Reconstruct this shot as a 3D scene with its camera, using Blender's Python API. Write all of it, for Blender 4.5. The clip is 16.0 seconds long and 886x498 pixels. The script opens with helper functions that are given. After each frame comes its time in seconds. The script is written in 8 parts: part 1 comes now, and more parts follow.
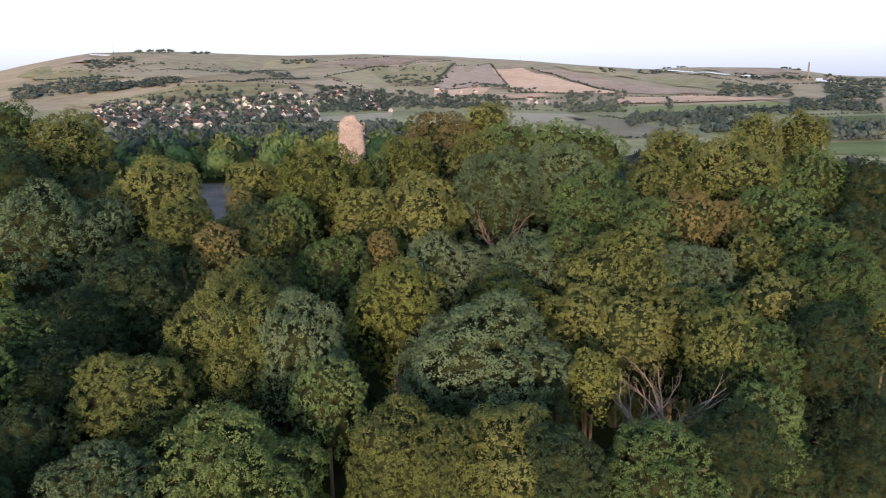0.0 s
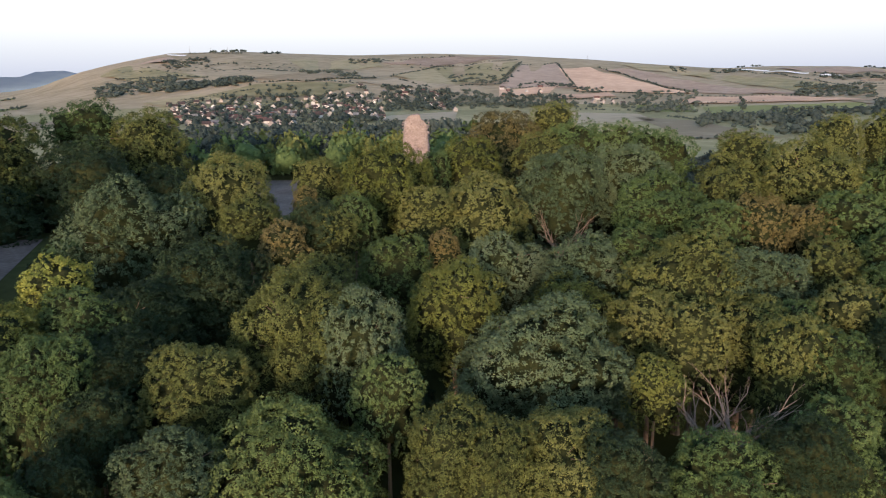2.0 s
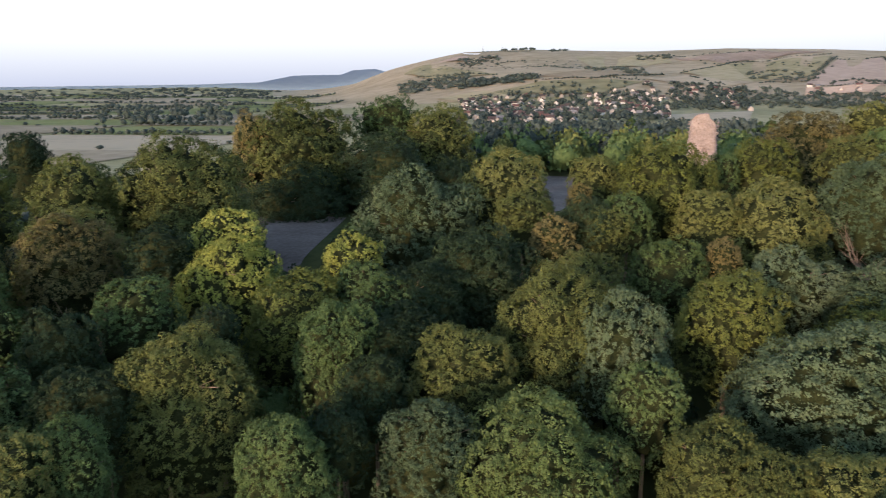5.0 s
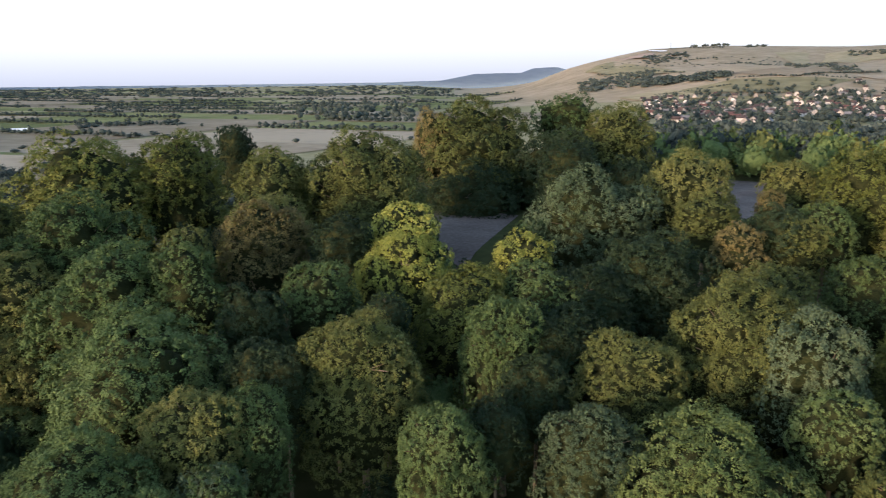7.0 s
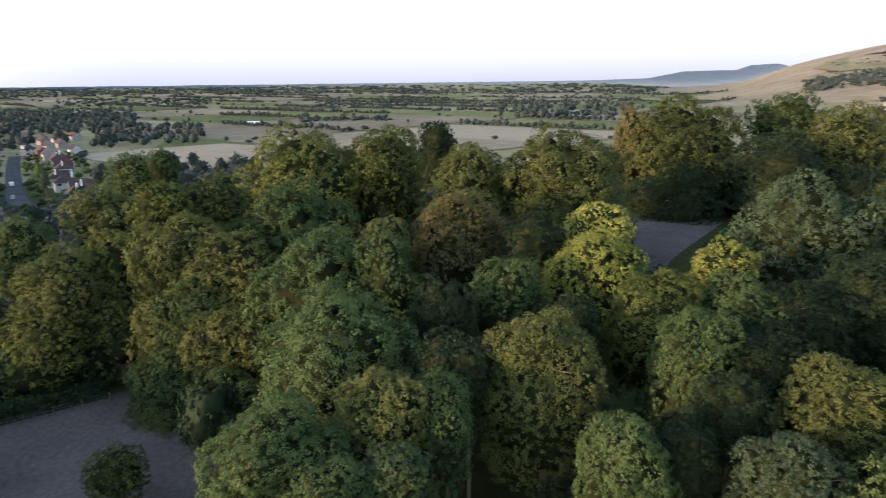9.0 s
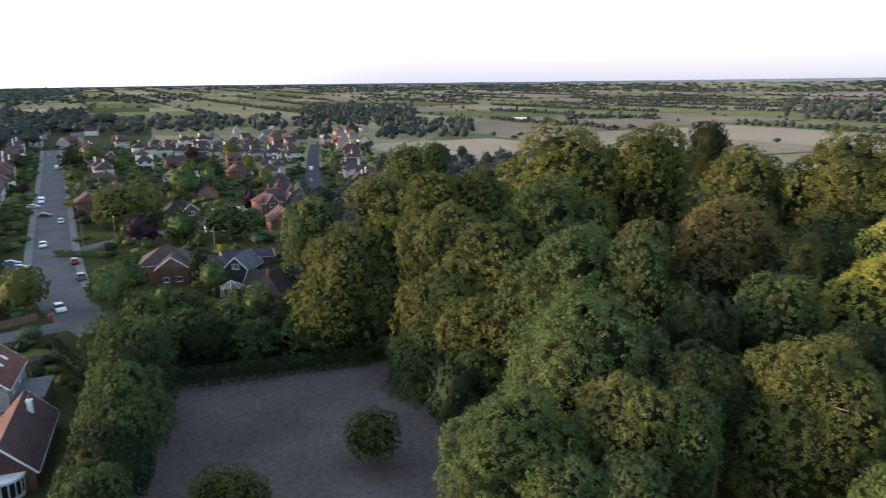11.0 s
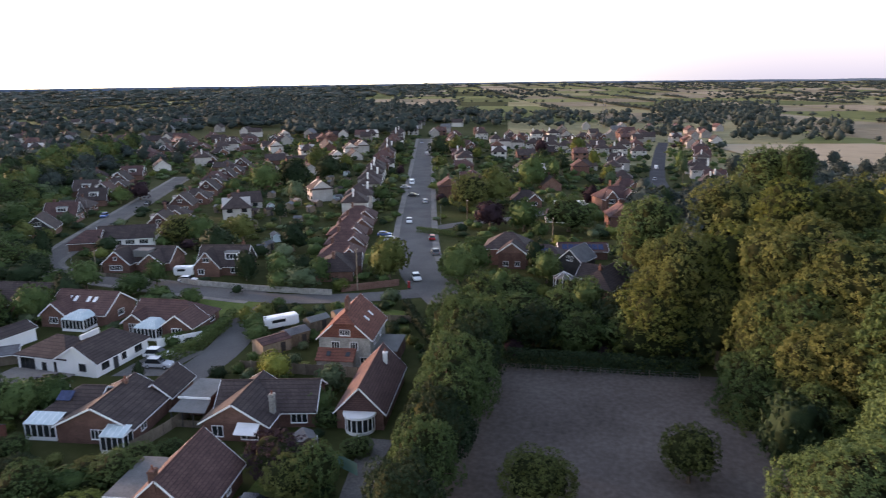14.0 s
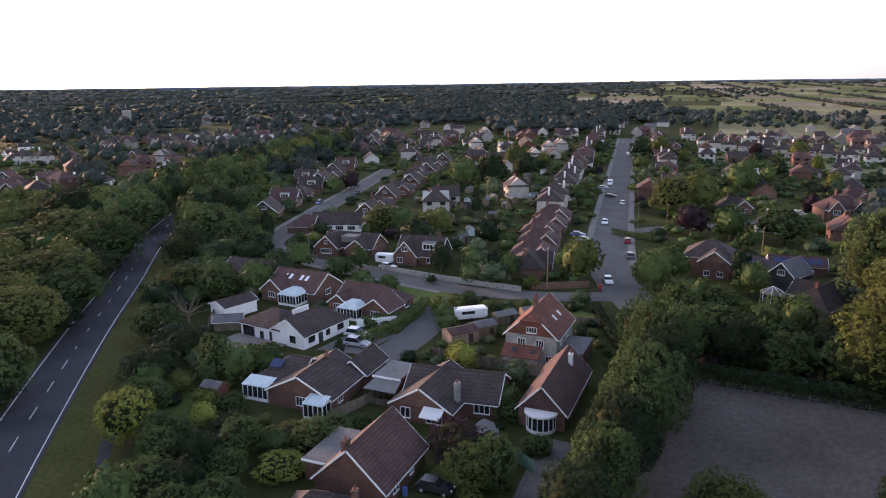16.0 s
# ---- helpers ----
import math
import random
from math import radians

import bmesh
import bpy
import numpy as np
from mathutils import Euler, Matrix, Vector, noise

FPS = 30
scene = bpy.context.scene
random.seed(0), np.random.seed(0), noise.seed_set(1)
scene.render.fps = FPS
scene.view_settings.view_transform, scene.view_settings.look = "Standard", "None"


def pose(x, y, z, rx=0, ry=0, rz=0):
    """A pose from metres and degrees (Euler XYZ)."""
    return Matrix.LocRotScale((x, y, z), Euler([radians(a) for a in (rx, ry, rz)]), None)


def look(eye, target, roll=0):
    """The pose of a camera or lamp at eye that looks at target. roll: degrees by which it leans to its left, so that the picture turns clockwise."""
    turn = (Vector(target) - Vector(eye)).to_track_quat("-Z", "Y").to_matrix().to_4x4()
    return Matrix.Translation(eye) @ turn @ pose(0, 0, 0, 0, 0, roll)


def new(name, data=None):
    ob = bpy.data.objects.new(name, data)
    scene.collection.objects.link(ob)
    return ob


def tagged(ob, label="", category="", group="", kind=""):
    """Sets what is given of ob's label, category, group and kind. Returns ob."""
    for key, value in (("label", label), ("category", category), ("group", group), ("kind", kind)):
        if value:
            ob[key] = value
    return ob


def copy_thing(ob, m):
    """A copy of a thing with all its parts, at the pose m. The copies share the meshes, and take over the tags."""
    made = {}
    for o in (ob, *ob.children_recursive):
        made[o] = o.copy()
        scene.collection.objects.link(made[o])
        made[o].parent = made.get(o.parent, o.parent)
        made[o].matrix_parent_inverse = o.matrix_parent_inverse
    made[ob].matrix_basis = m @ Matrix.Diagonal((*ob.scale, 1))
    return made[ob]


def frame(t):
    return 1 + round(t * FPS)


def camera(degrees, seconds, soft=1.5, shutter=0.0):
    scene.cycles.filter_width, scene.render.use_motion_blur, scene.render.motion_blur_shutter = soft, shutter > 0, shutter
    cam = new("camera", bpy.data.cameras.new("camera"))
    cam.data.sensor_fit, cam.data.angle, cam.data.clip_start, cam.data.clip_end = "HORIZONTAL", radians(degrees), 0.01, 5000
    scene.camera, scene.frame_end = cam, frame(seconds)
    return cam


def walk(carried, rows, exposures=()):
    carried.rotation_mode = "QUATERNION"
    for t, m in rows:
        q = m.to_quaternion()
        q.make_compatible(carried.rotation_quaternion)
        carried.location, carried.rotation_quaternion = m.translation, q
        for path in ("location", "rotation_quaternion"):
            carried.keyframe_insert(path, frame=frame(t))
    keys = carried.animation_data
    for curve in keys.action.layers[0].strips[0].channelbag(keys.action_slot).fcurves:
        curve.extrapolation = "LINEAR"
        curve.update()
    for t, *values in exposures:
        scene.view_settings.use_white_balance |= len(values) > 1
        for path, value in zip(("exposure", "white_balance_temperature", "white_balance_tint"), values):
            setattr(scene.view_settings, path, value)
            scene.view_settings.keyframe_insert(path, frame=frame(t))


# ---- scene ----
# ---- camera: a drone that hovers on the spot and turns to its left ----
cam = camera(64.3, 16.0, soft=1.1, shutter=0.4)
EYE, TILT, LEAN = 44.0, -13.35, -0.6
TURNS = [
    (0.0, 0.0), (0.5, 1.3), (1.0, 2.3), (1.5, 3.74), (2.0, 5.16), (2.5, 6.58), (3.0, 9.23), (3.5, 13.74),
    (4.0, 18.46), (4.5, 23.16), (4.7, 24.95), (5.5, 31.0), (6.2, 35.9), (7.0, 41.52), (7.5, 45.1), (8.0, 48.79), (8.5, 52.6),
    (9.0, 57.37), (9.2, 59.4), (9.9, 67.0), (10.6, 74.3), (11.3, 81.3), (11.5, 83.15), (12.0, 87.7), (12.5, 92.24), (13.0, 96.76),
    (13.5, 101.28), (14.0, 105.8), (14.5, 110.3), (15.0, 114.83), (15.5, 119.35), (16.0, 121.74),
]
walk(cam, [(t, pose(0, 0, EYE, 0, 0, yaw) @ pose(0, 0, 0, 90 + TILT, 0, 0) @ pose(0, 0, 0, 0, 0, LEAN)) for t, yaw in TURNS],
     [(0.0, 1.93, 6400, 21), (1.0, 1.72, 6450, 21), (2.0, 1.74, 6450, 21), (4.5, 1.84, 6450, 21), (7.0, 1.97, 6450, 21), (12.5, 2.04, 7100, 28), (16.0, 1.92, 7200, 38)])

# ---- light: the sun has all but set behind the camera's first view ----
SUN_YAW, SUN_HIGH = 172.0, 7.0
world = bpy.data.worlds.new("evening_sky")
scene.world = world
world.use_nodes = True
wn, wl = world.node_tree.nodes, world.node_tree.links
sky = wn.new("ShaderNodeTexSky")
sky.sky_type, sky.sun_disc = "NISHITA", False
sky.sun_elevation, sky.sun_rotation = radians(SUN_HIGH), radians(-SUN_YAW)
sky.air_density, sky.dust_density, sky.ozone_density = 1.0, 0.5, 1.2
tc, sep, lift, comb = wn.new("ShaderNodeTexCoord"), wn.new("ShaderNodeSeparateXYZ"), wn.new("ShaderNodeMath"), wn.new("ShaderNodeCombineXYZ")
lift.operation = "MAXIMUM"
lift.inputs[1].default_value = 0.07
wl.new(tc.outputs["Generated"], sep.inputs[0])
wl.new(sep.outputs[0], comb.inputs[0]), wl.new(sep.outputs[1], comb.inputs[1])
wl.new(sep.outputs[2], lift.inputs[0]), wl.new(lift.outputs[0], comb.inputs[2])
wl.new(comb.outputs[0], sky.inputs["Vector"])
# dusk band low in the sky, opposite to the sun
dot, near_h, away, both_, tint = wn.new("ShaderNodeVectorMath"), wn.new("ShaderNodeMapRange"), wn.new("ShaderNodeMapRange"), wn.new("ShaderNodeMath"), wn.new("ShaderNodeMixRGB")
dot.operation, both_.operation, tint.blend_type = "DOT_PRODUCT", "MULTIPLY", "MIX"
dot.inputs[1].default_value = (-math.sin(radians(SUN_YAW)), math.cos(radians(SUN_YAW)), 0)
wl.new(tc.outputs["Generated"], dot.inputs[0]), wl.new(sep.outputs[2], near_h.inputs[0]), wl.new(dot.outputs["Value"], away.inputs[0])
away.interpolation_type = "SMOOTHSTEP"
near_h.inputs[1].default_value, near_h.inputs[2].default_value, near_h.inputs[3].default_value, near_h.inputs[4].default_value = 0.065, 0.15, 1.0, 0.0
away.inputs[1].default_value, away.inputs[2].default_value, away.inputs[3].default_value, away.inputs[4].default_value = -0.05, 0.8, 1.0, 0.0
wl.new(near_h.outputs[0], both_.inputs[0]), wl.new(away.outputs[0], both_.inputs[1]), wl.new(both_.outputs[0], tint.inputs[0])
rise, band = wn.new("ShaderNodeMapRange"), wn.new("ShaderNodeMixRGB")
rise.inputs[1].default_value, rise.inputs[2].default_value = 0.0, 0.065
wl.new(sep.outputs[2], rise.inputs[0]), wl.new(rise.outputs[0], band.inputs[0]), wl.new(band.outputs[0], tint.inputs[2])
band.inputs[1].default_value, band.inputs[2].default_value = (0.95, 1.09, 1.28, 1), (1.6, 1.75, 1.68, 1)
wl.new(sky.outputs[0], tint.inputs[1]), wl.new(tint.outputs[0], wn["Background"].inputs[0])
wn["Background"].inputs[1].default_value = 0.18
sun = new("sun", bpy.data.lights.new("sun", "SUN"))
sun.data.energy, sun.data.angle, sun.data.color = 1.7, radians(3.0), (1.0, 0.72, 0.52)
sun.matrix_world = look((-math.sin(radians(SUN_YAW)) * 50, math.cos(radians(SUN_YAW)) * 50, 50 * math.tan(radians(SUN_HIGH))), (0, 0, 0))

# ---- materials ----
def material(name, colours, scale=1.0, rough=0.85, metal=0.0, bump=0.0, fine=None, thing=0.0, island=0.0, coords="Object", stretch=(1, 1, 1), specular=0.3, courses=None):
    """Two noises, broad and fine, move through the colours; thing and island vary each object and each loose piece."""
    m = bpy.data.materials.new(name)
    m.use_nodes = True
    if coords == "World" and scale < 0.2:
        specular = 0.03
    n, l = m.node_tree.nodes, m.node_tree.links
    b = n["Principled BSDF"]
    b.inputs["Roughness"].default_value, b.inputs["Metallic"].default_value = rough, metal
    b.inputs["Specular IOR Level"].default_value = specular
    co, mp = n.new("ShaderNodeTexCoord"), n.new("ShaderNodeMapping")
    mp.inputs["Scale"].default_value = stretch
    if coords == "World":
        l.new(n.new("ShaderNodeNewGeometry").outputs["Position"], mp.inputs[0])
    else:
        l.new(co.outputs[coords], mp.inputs[0])
    big, small = n.new("ShaderNodeTexNoise"), n.new("ShaderNodeTexNoise")
    big.inputs["Scale"].default_value, small.inputs["Scale"].default_value = scale, fine or scale * 9
    big.inputs["Detail"].default_value, small.inputs["Detail"].default_value = 3, 4
    l.new(mp.outputs[0], big.inputs[0]), l.new(mp.outputs[0], small.inputs[0])
    value = n.new("ShaderNodeMath")
    value.operation = "MULTIPLY_ADD"
    l.new(small.outputs[0], value.inputs[0])
    value.inputs[1].default_value = 0.5
    half = n.new("ShaderNodeMath")
    half.operation = "MULTIPLY"
    l.new(big.outputs[0], half.inputs[0])
    half.inputs[1].default_value = 0.5
    l.new(half.outputs[0], value.inputs[2])
    last = value.outputs[0]
    for amount, node, out in ((thing, "ShaderNodeObjectInfo", "Random"), (island, "ShaderNodeNewGeometry", "Random Per Island")):
        if amount:
            add, off = n.new("ShaderNodeMath"), n.new("ShaderNodeMath")
            off.operation = "SUBTRACT"
            off.inputs[1].default_value = 0.5
            l.new(n.new(node).outputs[out], off.inputs[0])
            add.operation = "MULTIPLY_ADD"
            l.new(off.outputs[0], add.inputs[0])
            add.inputs[1].default_value = amount
            l.new(last, add.inputs[2])
            last = add.outputs[0]
    ramp = n.new("ShaderNodeValToRGB")
    e = ramp.color_ramp.elements
    while len(e) < len(colours):
        e.new(0.5)
    for k, c in enumerate(colours):
        e[k].position = 0.32 + 0.36 * k / max(1, len(colours) - 1)
        e[k].color = (*c, 1)
    l.new(last, ramp.inputs[0])
    l.new(ramp.outputs[0], b.inputs["Base Color"])
    if courses:
        # rows of tiles or bricks: dark joints at the given length and height
        se, ad, cb = n.new("ShaderNodeSeparateXYZ"), n.new("ShaderNodeMath"), n.new("ShaderNodeCombineXYZ")
        bt, mx = n.new("ShaderNodeTexBrick"), n.new("ShaderNodeMixRGB")
        l.new(co.outputs["Object"], se.inputs[0])
        l.new(se.outputs[0], ad.inputs[0]), l.new(se.outputs[1], ad.inputs[1])
        l.new(ad.outputs[0], cb.inputs[0]), l.new(se.outputs[2], cb.inputs[1])
        l.new(cb.outputs[0], bt.inputs[0])
        bt.inputs["Scale"].default_value = 1.0
        bt.inputs["Brick Width"].default_value, bt.inputs["Row Height"].default_value = courses[0], courses[1]
        bt.inputs["Mortar Size"].default_value, bt.inputs["Mortar Smooth"].default_value = courses[1] * 0.12, 0.3
        bt.inputs["Color1"].default_value, bt.inputs["Color2"].default_value = (1.12, 1.12, 1.12, 1), (0.86, 0.86, 0.86, 1)
        bt.inputs["Mortar"].default_value = (courses[2], courses[2], courses[2], 1)
        mx.blend_type = "MULTIPLY"
        mx.inputs[0].default_value = 1.0
        l.new(ramp.outputs[0], mx.inputs[1]), l.new(bt.outputs[0], mx.inputs[2])
        l.new(mx.outputs[0], b.inputs["Base Color"])
    if bump:
        bp = n.new("ShaderNodeBump")
        bp.inputs["Strength"].default_value, bp.inputs["Distance"].default_value = min(1, bump * 5), bump
        l.new(small.outputs[0], bp.inputs["Height"])
        l.new(bp.outputs[0], b.inputs["Normal"])
    return m


def leafage(name, colours, thing=0.22, island=0.12, glow=0.1, sprig=False):
    """Leaves: each spray and each tree has its own shade, and light comes through; a sprig is a blade of leaflets with gaps between them."""
    m = material(name, colours, 1.2, 0.75, 0, 0, 24.0, thing, island, specular=0.08)
    n, l = m.node_tree.nodes, m.node_tree.links
    b, out = n["Principled BSDF"], n["Material Output"]
    tr, mix = n.new("ShaderNodeBsdfTranslucent"), n.new("ShaderNodeMixShader")
    l.new(b.inputs["Base Color"].links[0].from_socket, tr.inputs[0])
    mix.inputs[0].default_value = glow
    l.new(b.outputs[0], mix.inputs[1]), l.new(tr.outputs[0], mix.inputs[2])
    l.new(mix.outputs[0], out.inputs[0])
    if sprig:
        cells, edge, gap, clear = n.new("ShaderNodeTexVoronoi"), n.new("ShaderNodeMath"), n.new("ShaderNodeMixShader"), n.new("ShaderNodeBsdfTransparent")
        cells.inputs["Scale"].default_value = 52.0
        edge.operation = "GREATER_THAN"
        edge.inputs[1].default_value = 0.58
        l.new(n.new("ShaderNodeTexCoord").outputs["Object"], cells.inputs["Vector"])
        l.new(cells.outputs["Distance"], edge.inputs[0])
        l.new(edge.outputs[0], gap.inputs[0]), l.new(mix.outputs[0], gap.inputs[1]), l.new(clear.outputs[0], gap.inputs[2])
        l.new(gap.outputs[0], out.inputs[0])
    return m


LEAF_TONES = {
    "green": ("leaf_green", [(0.0287, 0.0519, 0.0187), (0.0598, 0.0961, 0.0324), (0.0947, 0.1357, 0.0497)]),
    "bright": ("leaf_bright_green", [(0.0339, 0.0558, 0.0192), (0.0659, 0.0992, 0.0319), (0.1014, 0.1352, 0.0468)]),
    # dark green, lowered further so that shade sits in the leaf colour
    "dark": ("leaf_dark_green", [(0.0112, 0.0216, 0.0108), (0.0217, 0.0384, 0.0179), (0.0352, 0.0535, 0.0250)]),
    "grey": ("leaf_grey_green", [(0.0356, 0.0580, 0.0298), (0.0711, 0.1032, 0.0532), (0.1113, 0.1420, 0.0777)]),
    "olive": ("leaf_olive", [(0.0451, 0.0596, 0.0189), (0.0902, 0.1062, 0.0313), (0.1305, 0.1399, 0.0467)]),
    "yellow": ("leaf_yellow_green", [(0.0482, 0.0621, 0.0159), (0.0893, 0.1084, 0.0264), (0.1302, 0.1464, 0.0384)]),
    "gold": ("leaf_golden", [(0.1151, 0.1351, 0.0321), (0.2049, 0.2292, 0.0498), (0.2849, 0.3012, 0.0718)]),
    "brown": ("leaf_brown", [(0.0561, 0.0528, 0.0233), (0.1098, 0.0972, 0.0368), (0.1586, 0.1332, 0.0532)]),
    # distant trees: the blue cast of haze is mixed into this leaf colour
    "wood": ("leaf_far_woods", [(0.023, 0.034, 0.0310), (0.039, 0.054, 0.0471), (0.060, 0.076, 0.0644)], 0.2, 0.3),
    "plum": ("leaf_plum", [(0.0187, 0.0117, 0.0147), (0.0298, 0.0176, 0.0218), (0.0433, 0.0251, 0.0306)]),
}
LEAF = {k: leafage(*v) for k, v in LEAF_TONES.items()}
SPRIG = {k: leafage(v[0] + "_sprigs", *v[1:], sprig=True) for k, v in LEAF_TONES.items()}
BARK = material("bark", [(0.05, 0.035, 0.025), (0.11, 0.08, 0.055), (0.19, 0.14, 0.1)], 0.8, 0.9, 0, 0.02, 9, stretch=(1, 1, 0.25))
# twig colour kept near black: it carries the shade inside the crowns
SHADE_TWIGS = material("shaded_twigs_and_inner_leaves", [(0.010, 0.013, 0.006), (0.020, 0.025, 0.010), (0.036, 0.041, 0.017)], 4.0, 0.95, 0, 0, 34, specular=0.05)
PALE_BARK = material("dead_wood", [(0.100, 0.075, 0.055), (0.170, 0.130, 0.100), (0.225, 0.180, 0.145)], 0.8, 0.85, 0, 0.02, 9, stretch=(1, 1, 0.25))
GROUND = material("rough_grass", [(0.028, 0.036, 0.012), (0.046, 0.052, 0.019), (0.07, 0.068, 0.03)], 0.012, 0.95, 0, 0, 0.35, coords="World")
MEADOW = material("pale_meadow_grass", [(0.150, 0.144, 0.074), (0.225, 0.205, 0.112), (0.31, 0.27, 0.16)], 0.007, 0.95, 0, 0, 0.08, coords="World")
DOWN = material("downland_grass", [(0.175, 0.146, 0.092), (0.265, 0.218, 0.145), (0.345, 0.280, 0.198)], 0.004, 0.95, 0, 0, 0.03, coords="World")
LAWN = material("lawn", [(0.05, 0.077, 0.022), (0.083, 0.116, 0.033), (0.132, 0.143, 0.05)], 0.15, 0.95, 0, 0, 2.5, coords="World", thing=0.3)
VERGE = material("verge_grass", [(0.040, 0.044, 0.015), (0.064, 0.066, 0.022), (0.092, 0.088, 0.034)], 0.1, 0.95, 0, 0, 1.6, coords="World")
PADDOCK = material("dry_paddock_grass", [(0.078, 0.063, 0.055), (0.117, 0.096, 0.084), (0.164, 0.137, 0.120)], 0.09, 0.95, 0, 0.02, 1.3, coords="World")
ASPHALT = material("asphalt", [(0.040, 0.040, 0.045), (0.056, 0.056, 0.062), (0.078, 0.077, 0.084)], 0.12, 0.85, 0, 0.003, 5, coords="World")
CONCRETE = material("old_concrete_road", [(0.085, 0.08, 0.078), (0.12, 0.115, 0.11), (0.16, 0.152, 0.145)], 0.12, 0.9, 0, 0.003, 4, coords="World")
PAVING = material("paving", [(0.09, 0.083, 0.076), (0.14, 0.13, 0.12), (0.2, 0.185, 0.165)], 0.3, 0.9, 0, 0.004, 3, coords="World", thing=0.2)
PAINT = material("road_paint", [(0.55, 0.55, 0.53), (0.7, 0.7, 0.68), (0.8, 0.8, 0.78)], 1.0, 0.7, coords="World")
TILE_BROWN = material("brown_roof_tiles", [(0.036, 0.026, 0.025), (0.056, 0.040, 0.038), (0.083, 0.061, 0.056)], 0.5, 0.85, 0, 0.015, 5, thing=0.14, courses=(0.6, 0.3, 0.55))
TILE_RED = material("red_clay_roof_tiles", [(0.115, 0.040, 0.030), (0.180, 0.066, 0.047), (0.250, 0.102, 0.070)], 0.5, 0.85, 0, 0.015, 5, thing=0.2, courses=(0.6, 0.3, 0.55))
TILE_PLUM = material("plum_roof_tiles", [(0.062, 0.033, 0.031), (0.094, 0.049, 0.045), (0.130, 0.071, 0.063)], 0.5, 0.85, 0, 0.015, 5, thing=0.14, courses=(0.6, 0.3, 0.55))
SLATE = material("grey_slates", [(0.07, 0.07, 0.075), (0.11, 0.11, 0.115), (0.16, 0.16, 0.165)], 0.5, 0.7, 0, 0.01, 5, thing=0.2)
BRICK = material("red_brick_wall", [(0.085, 0.042, 0.033), (0.135, 0.070, 0.054), (0.19, 0.105, 0.08)], 0.6, 0.9, 0, 0.01, 8, thing=0.2, courses=(0.45, 0.15, 1.35))
OLDWALL = material("weathered_pale_wall", [(0.30, 0.285, 0.265), (0.42, 0.395, 0.37), (0.54, 0.515, 0.485)], 0.4, 0.85, 0, 0.003, 6, thing=0.3)
DULLWALL = material("dull_pale_wall", [(0.15, 0.138, 0.125), (0.22, 0.2, 0.185), (0.32, 0.3, 0.28)], 0.4, 0.85, 0, 0.003, 6, thing=0.4)
RENDER = material("white_render", [(0.72, 0.71, 0.69), (0.81, 0.80, 0.78), (0.86, 0.85, 0.83)], 0.4, 0.8, 0, 0.003, 6, thing=0.1)
FLINT = material("flint_wall", [(0.14, 0.135, 0.125), (0.27, 0.26, 0.24), (0.42, 0.41, 0.38)], 1.2, 0.85, 0, 0.03, 7)
RUBBLE = material("ruined_rubble_masonry", [(0.125, 0.098, 0.086), (0.205, 0.165, 0.148), (0.285, 0.242, 0.218)], 0.5, 0.95, 0, 0.1, 2.2)
UPVC = material("white_plastic_trim", [(0.68, 0.68, 0.68), (0.78, 0.78, 0.78), (0.84, 0.84, 0.84)], 0.8, 0.45)
DARKWOOD = material("dark_painted_wood", [(0.02, 0.02, 0.022), (0.035, 0.034, 0.035), (0.05, 0.048, 0.048)], 1.0, 0.7)
FENCEWOOD = material("weathered_fence_wood", [(0.1, 0.08, 0.06), (0.17, 0.135, 0.1), (0.25, 0.2, 0.15)], 1.5, 0.9, 0, 0.006, 8, thing=0.3, stretch=(1, 1, 0.3))
FLATROOF = material("grey_felt_roof", [(0.099, 0.102, 0.102), (0.143, 0.146, 0.143), (0.186, 0.189, 0.186)], 0.4, 0.85, 0, 0.004, 4, thing=0.2)
GLASS = material("window_glass", [(0.012, 0.014, 0.016), (0.02, 0.023, 0.026), (0.03, 0.034, 0.038)], 0.7, 0.08, specular=0.6)
POLY = material("conservatory_roof_glazing", [(0.35, 0.45, 0.47), (0.45, 0.55, 0.57), (0.55, 0.64, 0.65)], 0.8, 0.25, thing=0.1)
SOLAR = material("solar_cells", [(0.015, 0.025, 0.06), (0.025, 0.04, 0.095), (0.04, 0.06, 0.13)], 2.0, 0.2)
STUBBLE = material("stubble_field", [(0.359, 0.237, 0.166), (0.46, 0.309, 0.216), (0.561, 0.389, 0.273)], 0.006, 0.95, 0, 0, 0.05, coords="World", thing=0.15)
PLOUGH = material("brown_field", [(0.20, 0.150, 0.112), (0.275, 0.208, 0.16), (0.35, 0.27, 0.212)], 0.006, 0.95, 0, 0, 0.05, coords="World", thing=0.25)
STRAW = material("straw_field", [(0.185, 0.152, 0.102), (0.250, 0.206, 0.142), (0.325, 0.27, 0.190)], 0.008, 0.95, 0, 0, 0.06, coords="World", thing=0.35)
PASTURE = material("pasture", [(0.092, 0.106, 0.042), (0.132, 0.147, 0.056), (0.182, 0.188, 0.078)], 0.006, 0.95, 0, 0, 0.05, coords="World", thing=0.4)
HILLGRASS = material("thin_hill_pasture", [(0.150, 0.140, 0.076), (0.225, 0.200, 0.115), (0.300, 0.255, 0.160)], 0.005, 0.95, 0, 0, 0.04, coords="World", thing=0.3)
CHALK = material("chalk", [(0.6, 0.58, 0.55), (0.72, 0.7, 0.66), (0.8, 0.78, 0.75)], 0.02, 0.95, coords="World")
RUBBER = material("tyre_rubber", [(0.012, 0.012, 0.012), (0.02, 0.02, 0.02), (0.03, 0.03, 0.03)], 3, 0.9)
